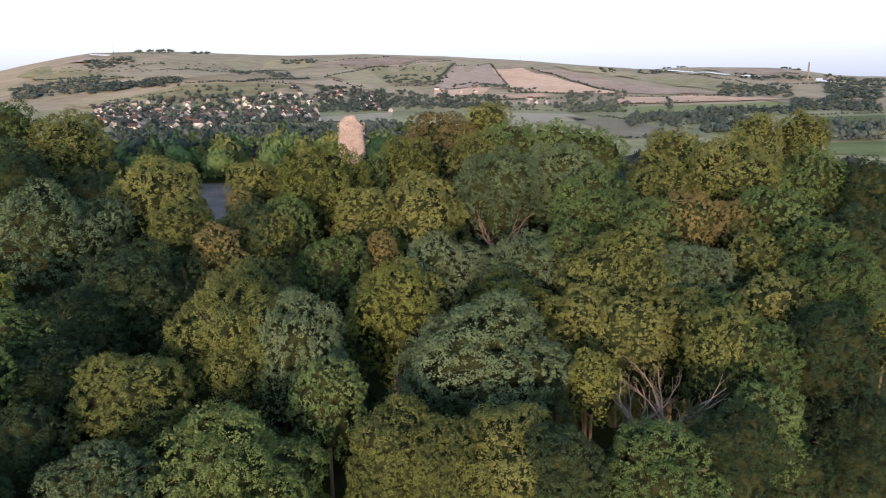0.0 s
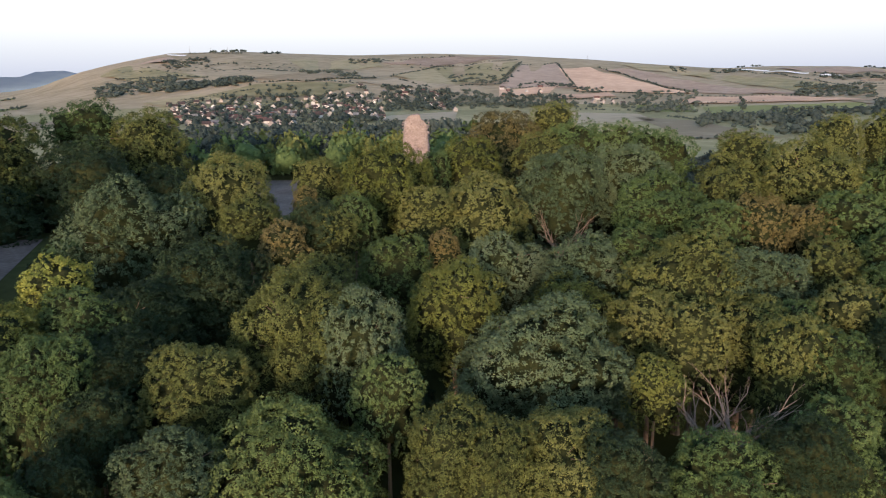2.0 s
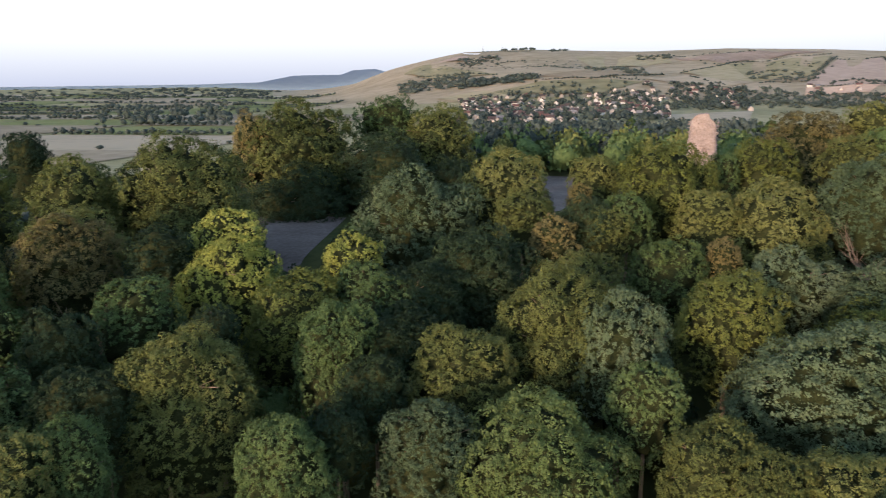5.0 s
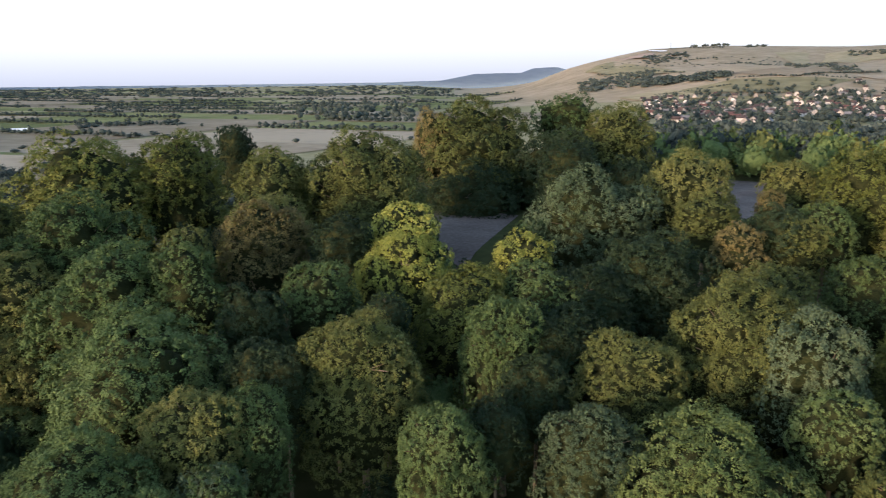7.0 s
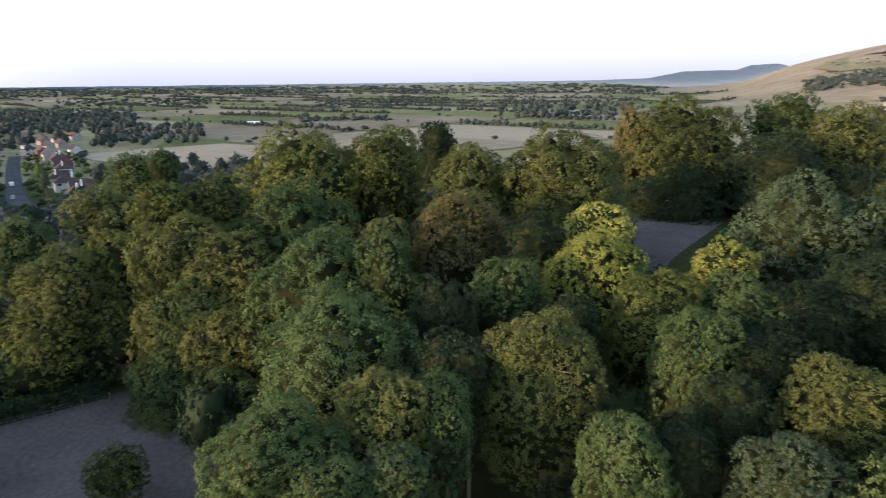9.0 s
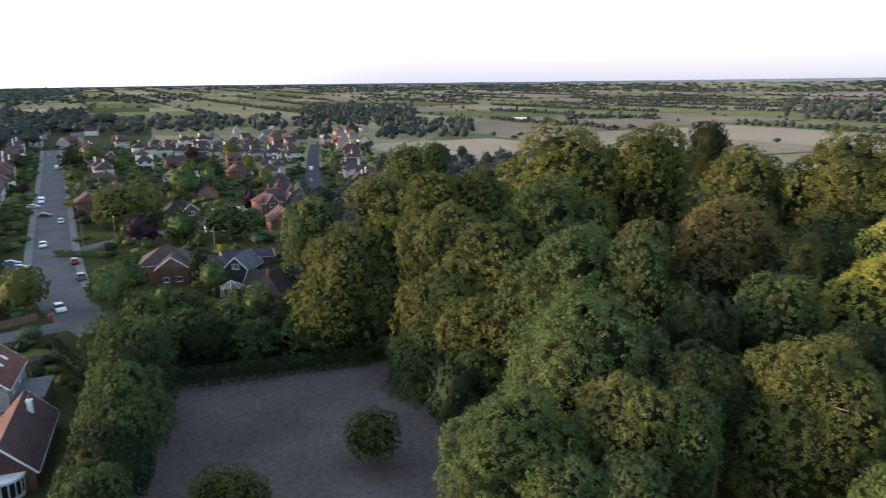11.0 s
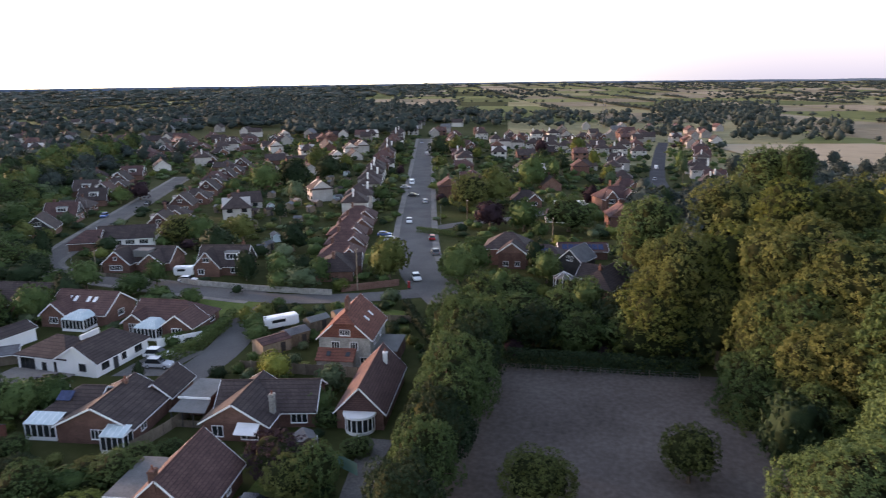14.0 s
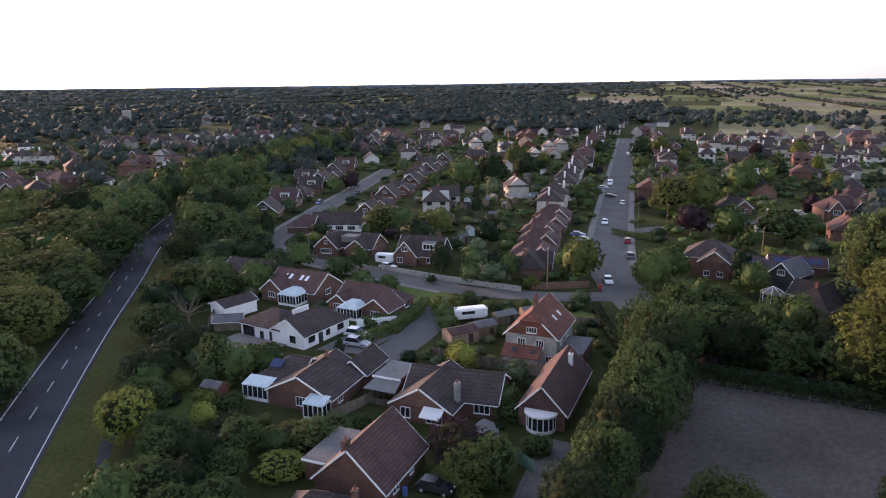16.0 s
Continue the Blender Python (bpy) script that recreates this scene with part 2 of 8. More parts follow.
CAR = {k: material(k + "_car_paint", [tuple(0.92 * v for v in c), c, tuple(min(1, 1.05 * v) for v in c)], 2, 0.25, specular=0.6)
       for k, c in dict(white=(0.78, 0.78, 0.78), silver=(0.42, 0.43, 0.45), black=(0.025, 0.025, 0.028), red=(0.38, 0.03, 0.03), blue=(0.06, 0.12, 0.3), grey=(0.14, 0.145, 0.15)).items()}

# ---- mesh helpers ----
class Shape:
    """Corners and faces of one mesh."""

    def __init__(self):
        self.v, self.f = [], []

    def add(self, verts, faces):
        n = len(self.v)
        self.v += [tuple(p) for p in verts]
        self.f += [tuple(n + i for i in q) for q in faces]
        return self

    def box(self, x0, y0, z0, x1, y1, z1):
        return self.add([(x0, y0, z0), (x1, y0, z0), (x1, y1, z0), (x0, y1, z0), (x0, y0, z1), (x1, y0, z1), (x1, y1, z1), (x0, y1, z1)],
                        [(0, 3, 2, 1), (4, 5, 6, 7), (0, 1, 5, 4), (1, 2, 6, 5), (2, 3, 7, 6), (3, 0, 4, 7)])

    def tube(self, a, b, ra, rb, sides=6):
        a, b = Vector(a), Vector(b)
        q = (b - a).to_track_quat("Z", "Y")
        ring = [Vector((math.cos(2 * math.pi * k / sides), math.sin(2 * math.pi * k / sides), 0)) for k in range(sides)]
        return self.add([a + q @ (r * ra) for r in ring] + [b + q @ (r * rb) for r in ring],
                        [(k, (k + 1) % sides, sides + (k + 1) % sides, sides + k) for k in range(sides)]
                        + [tuple(reversed(range(sides))), tuple(range(sides, 2 * sides))])

    def slab(self, corners, thick):
        """A flat or sloping plate with the given thickness downwards."""
        n = len(corners)
        low = [(x, y, z - thick) for x, y, z in corners]
        return self.add(list(corners) + low, [tuple(range(n)), tuple(reversed(range(n, 2 * n)))]
                        + [(k, n + k, n + (k + 1) % n, (k + 1) % n) for k in range(n)])

    def mesh(self, name):
        me = bpy.data.meshes.new(name)
        me.from_pydata(self.v, [], self.f)
        me.update()
        return me


def part(name, shape, mat, parent=None, label="", at=None):
    """One mesh object under a thing or part."""
    me = shape if isinstance(shape, bpy.types.Mesh) else shape.mesh(name)
    if not me.materials:
        me.materials.append(mat)
    ob = new(name, me)
    if parent:
        ob.parent = parent
    if at is not None:
        ob.matrix_basis = at
    if label:
        ob["label"] = label
    return ob


def thing(name, label, category, at, group="", kind=""):
    ob = tagged(new(name), label, category, group, kind)
    ob.empty_display_size = 0.5
    ob.matrix_basis = at
    return ob


def smooth(a, b, x):
    s = np.clip((np.asarray(x, float) - a) / (b - a), 0, 1)
    return s * s * (3 - 2 * s)


def polar(yaw, far):
    """Plan place by degrees to the left of north and metres from the hovering point."""
    return -math.sin(radians(yaw)) * far, math.cos(radians(yaw)) * far


RIDGE_YAW = [-60, -35, -29, -25, -19, -16, -11, -6.6, 0, 6.2, 12.2, 20.7, 25.8, 29.3, 31.2, 33.5, 35, 40]
RIDGE_UP = [-0.2, -0.05, 0.1, 0.72, 0.85, 0.72, 1.1, 1.5, 1.9, 2.1, 2.0, 2.3, 2.15, 1.45, 1.0, 0.2, -0.3, -0.6]


def land(x, y):
    """The height of the ground: terrace 0, castle mound 14, flood plain -6, the downs and the far rise."""
    x, y = np.asarray(x, float), np.asarray(y, float)
    r, yaw = np.hypot(x, y), np.degrees(np.arctan2(-x, y))
    mound = 14 * (1 - smooth(0.76, 1.08, np.hypot((x + 60) / 130, (y - 185) / 115)))
    plain = -6 * smooth(230, 420, r) * (1 - smooth(85, 110, yaw)) * (yaw > -100)
    ridge = np.interp(yaw, RIDGE_YAW, RIDGE_UP, left=-0.2, right=-0.6)
    top = 44 + 3300 * np.tan(np.radians(ridge)) + 6
    folds = 6 * np.sin(yaw * 0.9 + 1.1) * np.sin(r * 0.0031 + yaw * 0.23) + 4 * np.sin(yaw * 2.3 + r * 0.004)
    rise = smooth(1250, 3300, r) ** 0.85
    downs = (top + folds * (1 - smooth(2300, 3200, r)) + 0) * rise * smooth(-64, -50, yaw) * (1 - smooth(33, 40, yaw))
    spur = 34 * np.exp(-((yaw - 17) / 9.0) ** 2 - ((r - 1750) / 330.0) ** 2)
    west = smooth(38, 46, yaw) + (yaw < -100)
    far = west * smooth(1500, 4700, r) * (30 - 20 * smooth(95, 125, yaw) * (yaw > 0))
    return mound + plain + downs + spur + far


def sheet(name, mat, corners, lift, nu=8, nv=8, kind="structure", label="", category=""):
    """A patch of ground between four plan corners, laid over the land."""
    a, b, c, d = [np.array(p, float) for p in corners]
    u, v = np.meshgrid(np.linspace(0, 1, nu + 1), np.linspace(0, 1, nv + 1), indexing="ij")
    u, v = u[..., None], v[..., None]
    p = (a * (1 - u) + b * u) * (1 - v) + (d * (1 - u) + c * u) * v
    z = land(p[..., 0], p[..., 1]) + lift
    s = Shape()
    s.v = np.concatenate([p, z[..., None]], -1).reshape(-1, 3).tolist()
    s.f = [(i * (nv + 1) + j, (i + 1) * (nv + 1) + j, (i + 1) * (nv + 1) + j + 1, i * (nv + 1) + j + 1) for i in range(nu) for j in range(nv)]
    return tagged(part(name, s, mat), label, category, kind=kind)


def strip(name, mat, points, width, lift, label="", category="", side=0.0, kind="structure", kerb=0.0):
    """A road, path or line of one width along plan points, as a thin raised bed."""
    pts = [Vector((*p, 0)) for p in points]
    s = Shape()
    for k, p in enumerate(pts):
        t = (pts[min(k + 1, len(pts) - 1)] - pts[max(k - 1, 0)]).normalized()
        n = Vector((-t.y, t.x, 0))
        for off, down in ((side - width / 2, 1), (side - width / 2, 0), (side + width / 2, 0), (side + width / 2, 1)):
            q = p + n * off
            s.v.append((q.x, q.y, float(land(q.x, q.y)) + lift - down * (lift + kerb)))
    for k in range(len(pts) - 1):
        for j in range(3):
            s.f.append((4 * k + j, 4 * k + j + 1, 4 * k + 5 + j, 4 * k + 4 + j))
    return tagged(part(name, s, mat), label, category, kind=kind)


def bend(points, step=6.0):
    """The same line, rounded and with a point every few metres."""
    pts = [Vector((*p, 0)) for p in points]
    pts = [2 * pts[0] - pts[1]] + pts + [2 * pts[-1] - pts[-2]]
    out = []
    for a, b, c, d in zip(pts, pts[1:], pts[2:], pts[3:]):
        n = max(1, int((c - b).length / step))
        for k in range(n):
            t = k / n
            out.append((0.5 * (2 * b + (c - a) * t + (2 * a - 5 * b + 4 * c - d) * t * t + (3 * b - a - 3 * c + d) * t ** 3)).to_2d())
    return out + [pts[-2].to_2d()]


# ---- the ground, one sheet to the horizon ----
rings = np.concatenate([np.linspace(0, 300, 41)[1:], np.geomspace(310, 4960, 110)])
turns = np.radians(np.arange(0, 360, 1.5))
rr, aa = np.meshgrid(rings, turns, indexing="ij")
gx, gy = -np.sin(aa) * rr, np.cos(aa) * rr
s = Shape()
s.v = [(0.0, 0.0, float(land(0, 0)))] + np.stack([gx, gy, land(gx, gy)], -1).reshape(-1, 3).tolist()
na = len(turns)
s.f = [(0, 1 + k, 1 + (k + 1) % na) for k in range(na)]
s.f += [(1 + i * na + k, 1 + (i + 1) * na + k, 1 + (i + 1) * na + (k + 1) % na, 1 + i * na + (k + 1) % na) for i in range(len(rings) - 1) for k in range(na)]
ground = tagged(part("ground", s, GROUND), "rough grass and soil rolling out to the downs", "ground", kind="structure")
ground.data.materials.append(DOWN)
ground.data.materials.append(MEADOW)
far_face = np.zeros(len(s.f), dtype=np.int32)
for k, q in enumerate(s.f):
    x, y, z = s.v[q[1]]
    turn_ = math.degrees(math.atan2(-x, y))
    far_face[k] = 2 if math.hypot(x, y) > 440 and -62 < turn_ < 100 else 0
    far_face[k] = 1 if math.hypot(x, y) > 1450 and -62 < turn_ < 40 else far_face[k]
ground.data.polygons.foreach_set("material_index", far_face)
ground.data.polygons.foreach_set("use_smooth", np.ones(len(s.f), dtype=bool))

# ---- paddock, roads, verges ----
sheet("paddock", PADDOCK, [(-104, -21.5), (-107, 16), (-46, 24), (-48, -21.5)], 0.05, 12, 12, label="dry greyish grass paddock behind a wire fence", category="paddock")
ROADS = []


def road(name, mat, points, width, label, step=8, lift=0.06):
    line = bend(points, step)
    ROADS.append((line, width))
    strip(name, mat, line, width, lift, label, "road")
    return line


def dashes(line, name, side=0.0, dash=4.0, gap=5.0, width=0.1, lift=0.075, reach=400):
    """Broken white line: each dash a strip of its own under one line."""
    root = tagged(new(name), "broken white centre line of the road", "road marking", kind="structure")
    walked, k = 0.0, 0
    for a, b in zip(line, line[1:]):
        ln = (b - a).length
        d = (b - a) / ln
        n = Vector((-d.y, d.x))
        while k * (dash + gap) < walked + ln:
            u = k * (dash + gap) - walked
            k += 1
            if u < 0 or k * (dash + gap) > reach:
                continue
            p, q = a + d * u + n * side, a + d * min(u + dash, ln + 1) + n * side
            w = n * width / 2
            z = float(land(p.x, p.y)) + lift
            part("dash", Shape().slab([(*(p - w), z), (*(q - w), z), (*(q + w), z), (*(p + w), z)], 0.01), PAINT, root)
        walked += ln
    return root


street = road("street", CONCRETE, [(-133, -36), (-146, -45), (-163, -53), (-209.5, -68), (-350, -110), (-543, -168)], 9.6, "wide grey concrete residential street", 8, 0.085)
bypass = road("main_road", ASPHALT, [(-15, -60.5), (-31.2, -79), (-50.2, -99.6), (-70.6, -121), (-92.2, -142.6), (-134, -184.5), (-190, -228), (-290, -290), (-420, -350)], 8.6, "dark asphalt main road with white lines")
close_a = road("close", CONCRETE, [(-80, -67), (-92, -66), (-104, -68), (-114, -72), (-122, -76), (-129, -80)], 6.6, "short asphalt close between bungalows", 4, 0.045)
lane = road("lane", CONCRETE, [(-138, -44), (-132, -55), (-127, -72), (-128, -92), (-130, -112), (-135, -140), (-161.7, -155.5), (-241, -190.6), (-297, -215.6)], 6.4, "curving asphalt residential lane", 5, 0.07)
street_b = road("side_street", ASPHALT, [(-288, 12), (-362, 8), (-515, 12), (-600, 16)], 8.0, "asphalt side street between houses", 12)
side = road("side_turning", CONCRETE, [(-203, -61), (-213, -54), (-225, -40), (-245, -28), (-266, -22)], 5.5, "narrow side turning off the street", 5, 0.05)
drive = road("farm_drive", PAVING, [(-60, -27.5), (-70, -29.5), (-76, -30)], 3.4, "gravel drive beside the paddock trees", 4, 0.05)
strip("edge_line", PAINT, bypass, 0.14, 0.075, "solid white edge line of the main road", "road marking", side=3.75)
strip("edge_line", PAINT, bypass, 0.12, 0.075, "solid white edge line of the main road", "road marking", side=-3.75)
dashes(bypass, "centre_line")
for sgn, w in ((1, 1.9), (-1, 1.9)):
    strip("pavement", PAVING, street[3:], w, 0.14 + 0.004 * sgn, "paved footway beside the street", "pavement", side=sgn * (4.8 + w / 2 + 0.01))
    strip("pavement", PAVING, lane[6:], 1.5, 0.11 + 0.004 * sgn, "paved footway beside the lane", "pavement", side=sgn * (3.2 + 0.76))
strip("verge", VERGE, bypass[:-8], 9.0, 0.045, "mown grass verge along the main road", "verge", side=-8.9)
strip("path", ASPHALT, bend([(-30, -59.5), (-37.4, -68.3), (-41.3, -72.8), (-45.8, -78.1), (-49.8, -83.0)], 3), 1.4, 0.08, "narrow path along the verge", "path")
sheet("side_green", VERGE, [(-214, -62), (-232, -68), (-240, -52), (-222, -48)], 0.07, 4, 4, label="small green with mown grass beside the street", category="green")
sheet("castle_lawn", PADDOCK, [(-74, 88), (-92, 130), (-118, 128), (-102, 90)], 0.12, 10, 10, label="worn grass clearing in the wood", category="lawn")
sheet("castle_lawn", PADDOCK, [(-42, 150), (-57, 152), (-82, 216), (-62, 218)], 0.12, 10, 6, label="worn grass clearing near the ruin", category="lawn")
sheet("forecourt", PAVING, [(-84, -77.5), (-95, -77.5), (-97, -69.5), (-86, -70)], 0.09, 3, 3, label="paved forecourt of a white bungalow", category="forecourt")
sheet("terrace", PAVING, [(-75, -95), (-83, -95), (-83, -83), (-75, -85)], 0.25, 2, 2, label="paved garden terrace", category="terrace")
for q in ([(-62, -92), (-74, -96), (-74, -84), (-63, -80)], [(-90, -60), (-97, -60), (-97, -50), (-91, -50)], [(-53, -78), (-61, -85), (-65, -74), (-57, -68)], [(-110, -38), (-125, -42), (-128, -58), (-112, -54)], [(-60, -40), (-70, -41), (-72, -33), (-62, -31)],
          [(-152, -78), (-168, -84), (-176, -66), (-160, -62)], [(-112, -92), (-124, -92), (-124, -74), (-113, -74)]):
    sheet("lawn", LAWN, q, 0.06, 3, 3, label="small mown garden lawn", category="lawn")


def by_road(x, y, spare=1.0):
    for line, w in ROADS:
        for a, b in zip(line, line[1:]):
            d = b - a
            t = max(0.0, min(1.0, (Vector((x, y)) - a).dot(d) / max(d.length_squared, 1e-6)))
            if (a + d * t - Vector((x, y))).length < w / 2 + spare:
                return True
    return False

# ---- trees ----
def fast_mesh(name, verts, quads, mat=None):
    me = bpy.data.meshes.new(name)
    me.vertices.add(len(verts))
    me.vertices.foreach_set("co", np.ascontiguousarray(verts, dtype=np.float32).ravel())
    me.loops.add(quads.size)
    me.loops.foreach_set("vertex_index", np.ascontiguousarray(quads, dtype=np.int32).ravel())
    me.polygons.add(len(quads))
    me.polygons.foreach_set("loop_start", np.arange(0, quads.size, 4, dtype=np.int32))
    me.polygons.foreach_set("loop_total", np.full(len(quads), 4, dtype=np.int32))
    me.update(calc_edges=True)
    if mat:
        me.materials.append(mat)
    return me


def leaf_quads(rng, centre, normal, size, droop=0.25):
    """Pointed leaf blades round the given points, bent along the middle."""
    n = len(centre)
    side = np.cross(normal, rng.normal(size=(n, 3)))
    side /= np.linalg.norm(side, axis=1)[:, None] + 1e-9
    along = np.cross(normal, side)
    ln = size * rng.uniform(0.7, 1.35, n)[:, None]
    wd = ln * rng.uniform(0.65, 0.95, n)[:, None]
    tip = normal * ln * droop
    stalk, end = centre - along * ln * 0.55 - tip, centre + along * ln * 0.5
    v = np.stack([stalk - side * wd * 0.22, stalk + side * wd * 0.22, end + side * wd * 0.52, end - side * wd * 0.52], 1)
    return v.reshape(-1, 3)


def reach(u, c, rad):
    """How far the lobes bulge in each direction, and which one does."""
    along = u @ c.T
    inside = rad[None] ** 2 - (c ** 2).sum(1)[None] + along ** 2
    far = np.where(inside > 0, along + np.sqrt(np.maximum(inside, 0)), 0)
    return np.maximum(far.max(1), 0.3), far.argmax(1)


def crown_points(rng, lobes, sprays, leaves, spread, low=-0.55, ragged=0.0, skirt=0.0):
    """Leaf places and facings on a crown of unit radius: boughs that bulge unevenly, each covered in small tufts of leaves."""
    n = int(lobes * 1.35)
    up = 1 - 2 * (np.arange(n) + 0.5) / n
    turn = 2.39996 * np.arange(n) + rng.uniform(0, 6)
    d = np.stack([np.cos(turn) * np.sqrt(1 - up * up), np.sin(turn) * np.sqrt(1 - up * up), up], 1) + rng.normal(size=(n, 3)) * 0.2
    d /= np.linalg.norm(d, axis=1)[:, None]
    d = d[d[:, 2] > low - 0.1]
    c = d * rng.uniform(0.44, 0.74, len(d))[:, None]
    c[:, :2] *= np.where(c[:, 2] < 0.1, 1.06, 1.0)[:, None]
    rad = rng.uniform(0.2, 0.37, len(d)) * (24 / max(lobes, 14)) ** 0.3
    c, rad = np.vstack([c, [[0, 0, 0.0]]]), np.append(rad, 0.6)
    if skirt:
        # lower boughs that hang down the sides of a tree in a closed wood
        n = int(lobes * 0.75 * skirt)
        a, z = 2.39996 * np.arange(n) + rng.uniform(0, 6), -0.35 - skirt * (np.arange(n) + rng.uniform(0, 1, n)) / n
        out = rng.uniform(0.5, 0.78, n)
        c = np.vstack([c, np.stack([np.cos(a) * out, np.sin(a) * out, z], 1), [[0, 0, -0.5 * skirt], [0, 0, -skirt]]])
        rad = np.concatenate([rad, rng.uniform(0.2, 0.36, n), [0.62, 0.55]])
        low = low - skirt
    # tufts on the outside of the boughs
    m = sprays * 7
    pick = rng.choice(len(c), m, p=rad ** 2 / (rad ** 2).sum())
    q = rng.normal(size=(m, 3))
    q /= np.linalg.norm(q, axis=1)[:, None]
    p = c[pick] + q * (rad[pick] * (1.03 + ragged * rng.uniform(0, 1, m) - 0.24 * rng.uniform(0, 1, m) ** 1.8))[:, None]
    keep = (p[:, 2] > low - 0.1) & (q[:, 0] * p[:, 0] + q[:, 1] * p[:, 1] + q[:, 2] * np.maximum(p[:, 2], 0.1) > -0.12)
    for k in range(len(c)):
        keep &= (pick == k) | (((p - c[k]) ** 2).sum(1) > (0.9 * rad[k]) ** 2)
    if skirt:
        keep &= (p[:, 2] > -0.5) | (rng.uniform(0, 1, m) < 0.45)
    p, q = p[keep][:sprays], q[keep][:sprays]
    q = q + 0.25 * p * (1, 1, 0)
    q[:, 2] += 0.2
    q /= np.linalg.norm(q, axis=1)[:, None]
    size = np.repeat(rng.uniform(0.6, 1.35, len(p)), leaves)
    cp, cq = np.repeat(p, leaves, 0), np.repeat(q, leaves, 0)
    e = rng.normal(size=cp.shape) + cq * 1.1
    e /= np.linalg.norm(e, axis=1)[:, None]
    pos = cp + e * (spread * size * rng.uniform(0.45, 1.1, len(cp)))[:, None]
    nor = e * 0.8 + cq * 0.3 + rng.normal(size=cp.shape) * 0.25
    nor[:, 2] += 0.15
    nor /= np.linalg.norm(nor, axis=1)[:, None]
    return pos, nor, c, rad


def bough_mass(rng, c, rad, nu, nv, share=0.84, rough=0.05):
    """One lobed, crumpled skin that fills the crown just inside the leaves."""
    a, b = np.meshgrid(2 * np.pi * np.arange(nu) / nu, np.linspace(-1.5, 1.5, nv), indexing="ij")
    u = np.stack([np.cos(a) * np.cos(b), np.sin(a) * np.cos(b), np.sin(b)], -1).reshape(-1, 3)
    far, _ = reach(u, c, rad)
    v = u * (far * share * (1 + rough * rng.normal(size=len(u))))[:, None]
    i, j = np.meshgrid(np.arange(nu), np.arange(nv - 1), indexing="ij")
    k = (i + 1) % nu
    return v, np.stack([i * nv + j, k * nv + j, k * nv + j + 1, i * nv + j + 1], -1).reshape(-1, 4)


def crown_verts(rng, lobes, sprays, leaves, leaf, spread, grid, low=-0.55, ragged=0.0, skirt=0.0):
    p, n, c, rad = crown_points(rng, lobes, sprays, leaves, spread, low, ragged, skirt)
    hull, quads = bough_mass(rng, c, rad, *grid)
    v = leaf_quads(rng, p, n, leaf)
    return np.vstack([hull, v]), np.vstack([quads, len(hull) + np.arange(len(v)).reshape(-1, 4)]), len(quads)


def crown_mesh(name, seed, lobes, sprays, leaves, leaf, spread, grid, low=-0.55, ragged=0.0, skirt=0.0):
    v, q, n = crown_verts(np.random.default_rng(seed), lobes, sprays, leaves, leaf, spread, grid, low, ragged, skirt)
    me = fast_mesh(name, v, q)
    # the filling skin takes the dark colour that stands for shade between leaves
    me.materials.append(LEAF["green"]), me.materials.append(SHADE_TWIGS)
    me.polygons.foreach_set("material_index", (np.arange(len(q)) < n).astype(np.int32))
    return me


def trunk_mesh(name, sides=8):
    """Unit bole, from its flared foot at z = -1 up to z = 0.1."""
    s = Shape()
    s.tube((0, 0, -1.02), (0, 0, -0.9), 0.085, 0.06, sides).tube((0, 0, -0.9), (0.015, 0.01, -0.3), 0.06, 0.046, sides)
    return s.tube((0.015, 0.01, -0.3), (0, 0, 0.12), 0.046, 0.036, sides).mesh(name)


def branch_mesh(name, seed, limbs=9):
    """Limbs that fork outwards inside a crown of unit radius about the origin."""
    rng = random.Random(seed)
    s = Shape()
    s.tube((0, 0, -0.7), (0.02, 0.03, 0.05), 0.042, 0.03, 6).tube((0.02, 0.03, 0.05), (0.05, 0, 0.6), 0.03, 0.008, 5)
    for k in range(limbs):
        a = 2.4 * k + rng.uniform(-0.3, 0.3)
        z0, up, out = rng.uniform(-0.55, 0.1), rng.uniform(0.1, 0.45), rng.uniform(0.5, 0.8)
        m = (math.cos(a) * out * 0.5, math.sin(a) * out * 0.5, z0 + up * 0.6)
        e = (math.cos(a + 0.25) * out, math.sin(a + 0.25) * out, z0 + up * 1.05)
        s.tube((0.01, 0.01, z0), m, 0.026, 0.017, 5).tube(m, e, 0.017, 0.005, 4)
        for j in range(2):
            s.tube(m, (m[0] * rng.uniform(1.2, 1.6) + rng.uniform(-0.2, 0.2), m[1] * rng.uniform(1.2, 1.6) + rng.uniform(-0.2, 0.2), m[2] + rng.uniform(0.1, 0.4)), 0.011, 0.003, 4)
    return s.mesh(name)


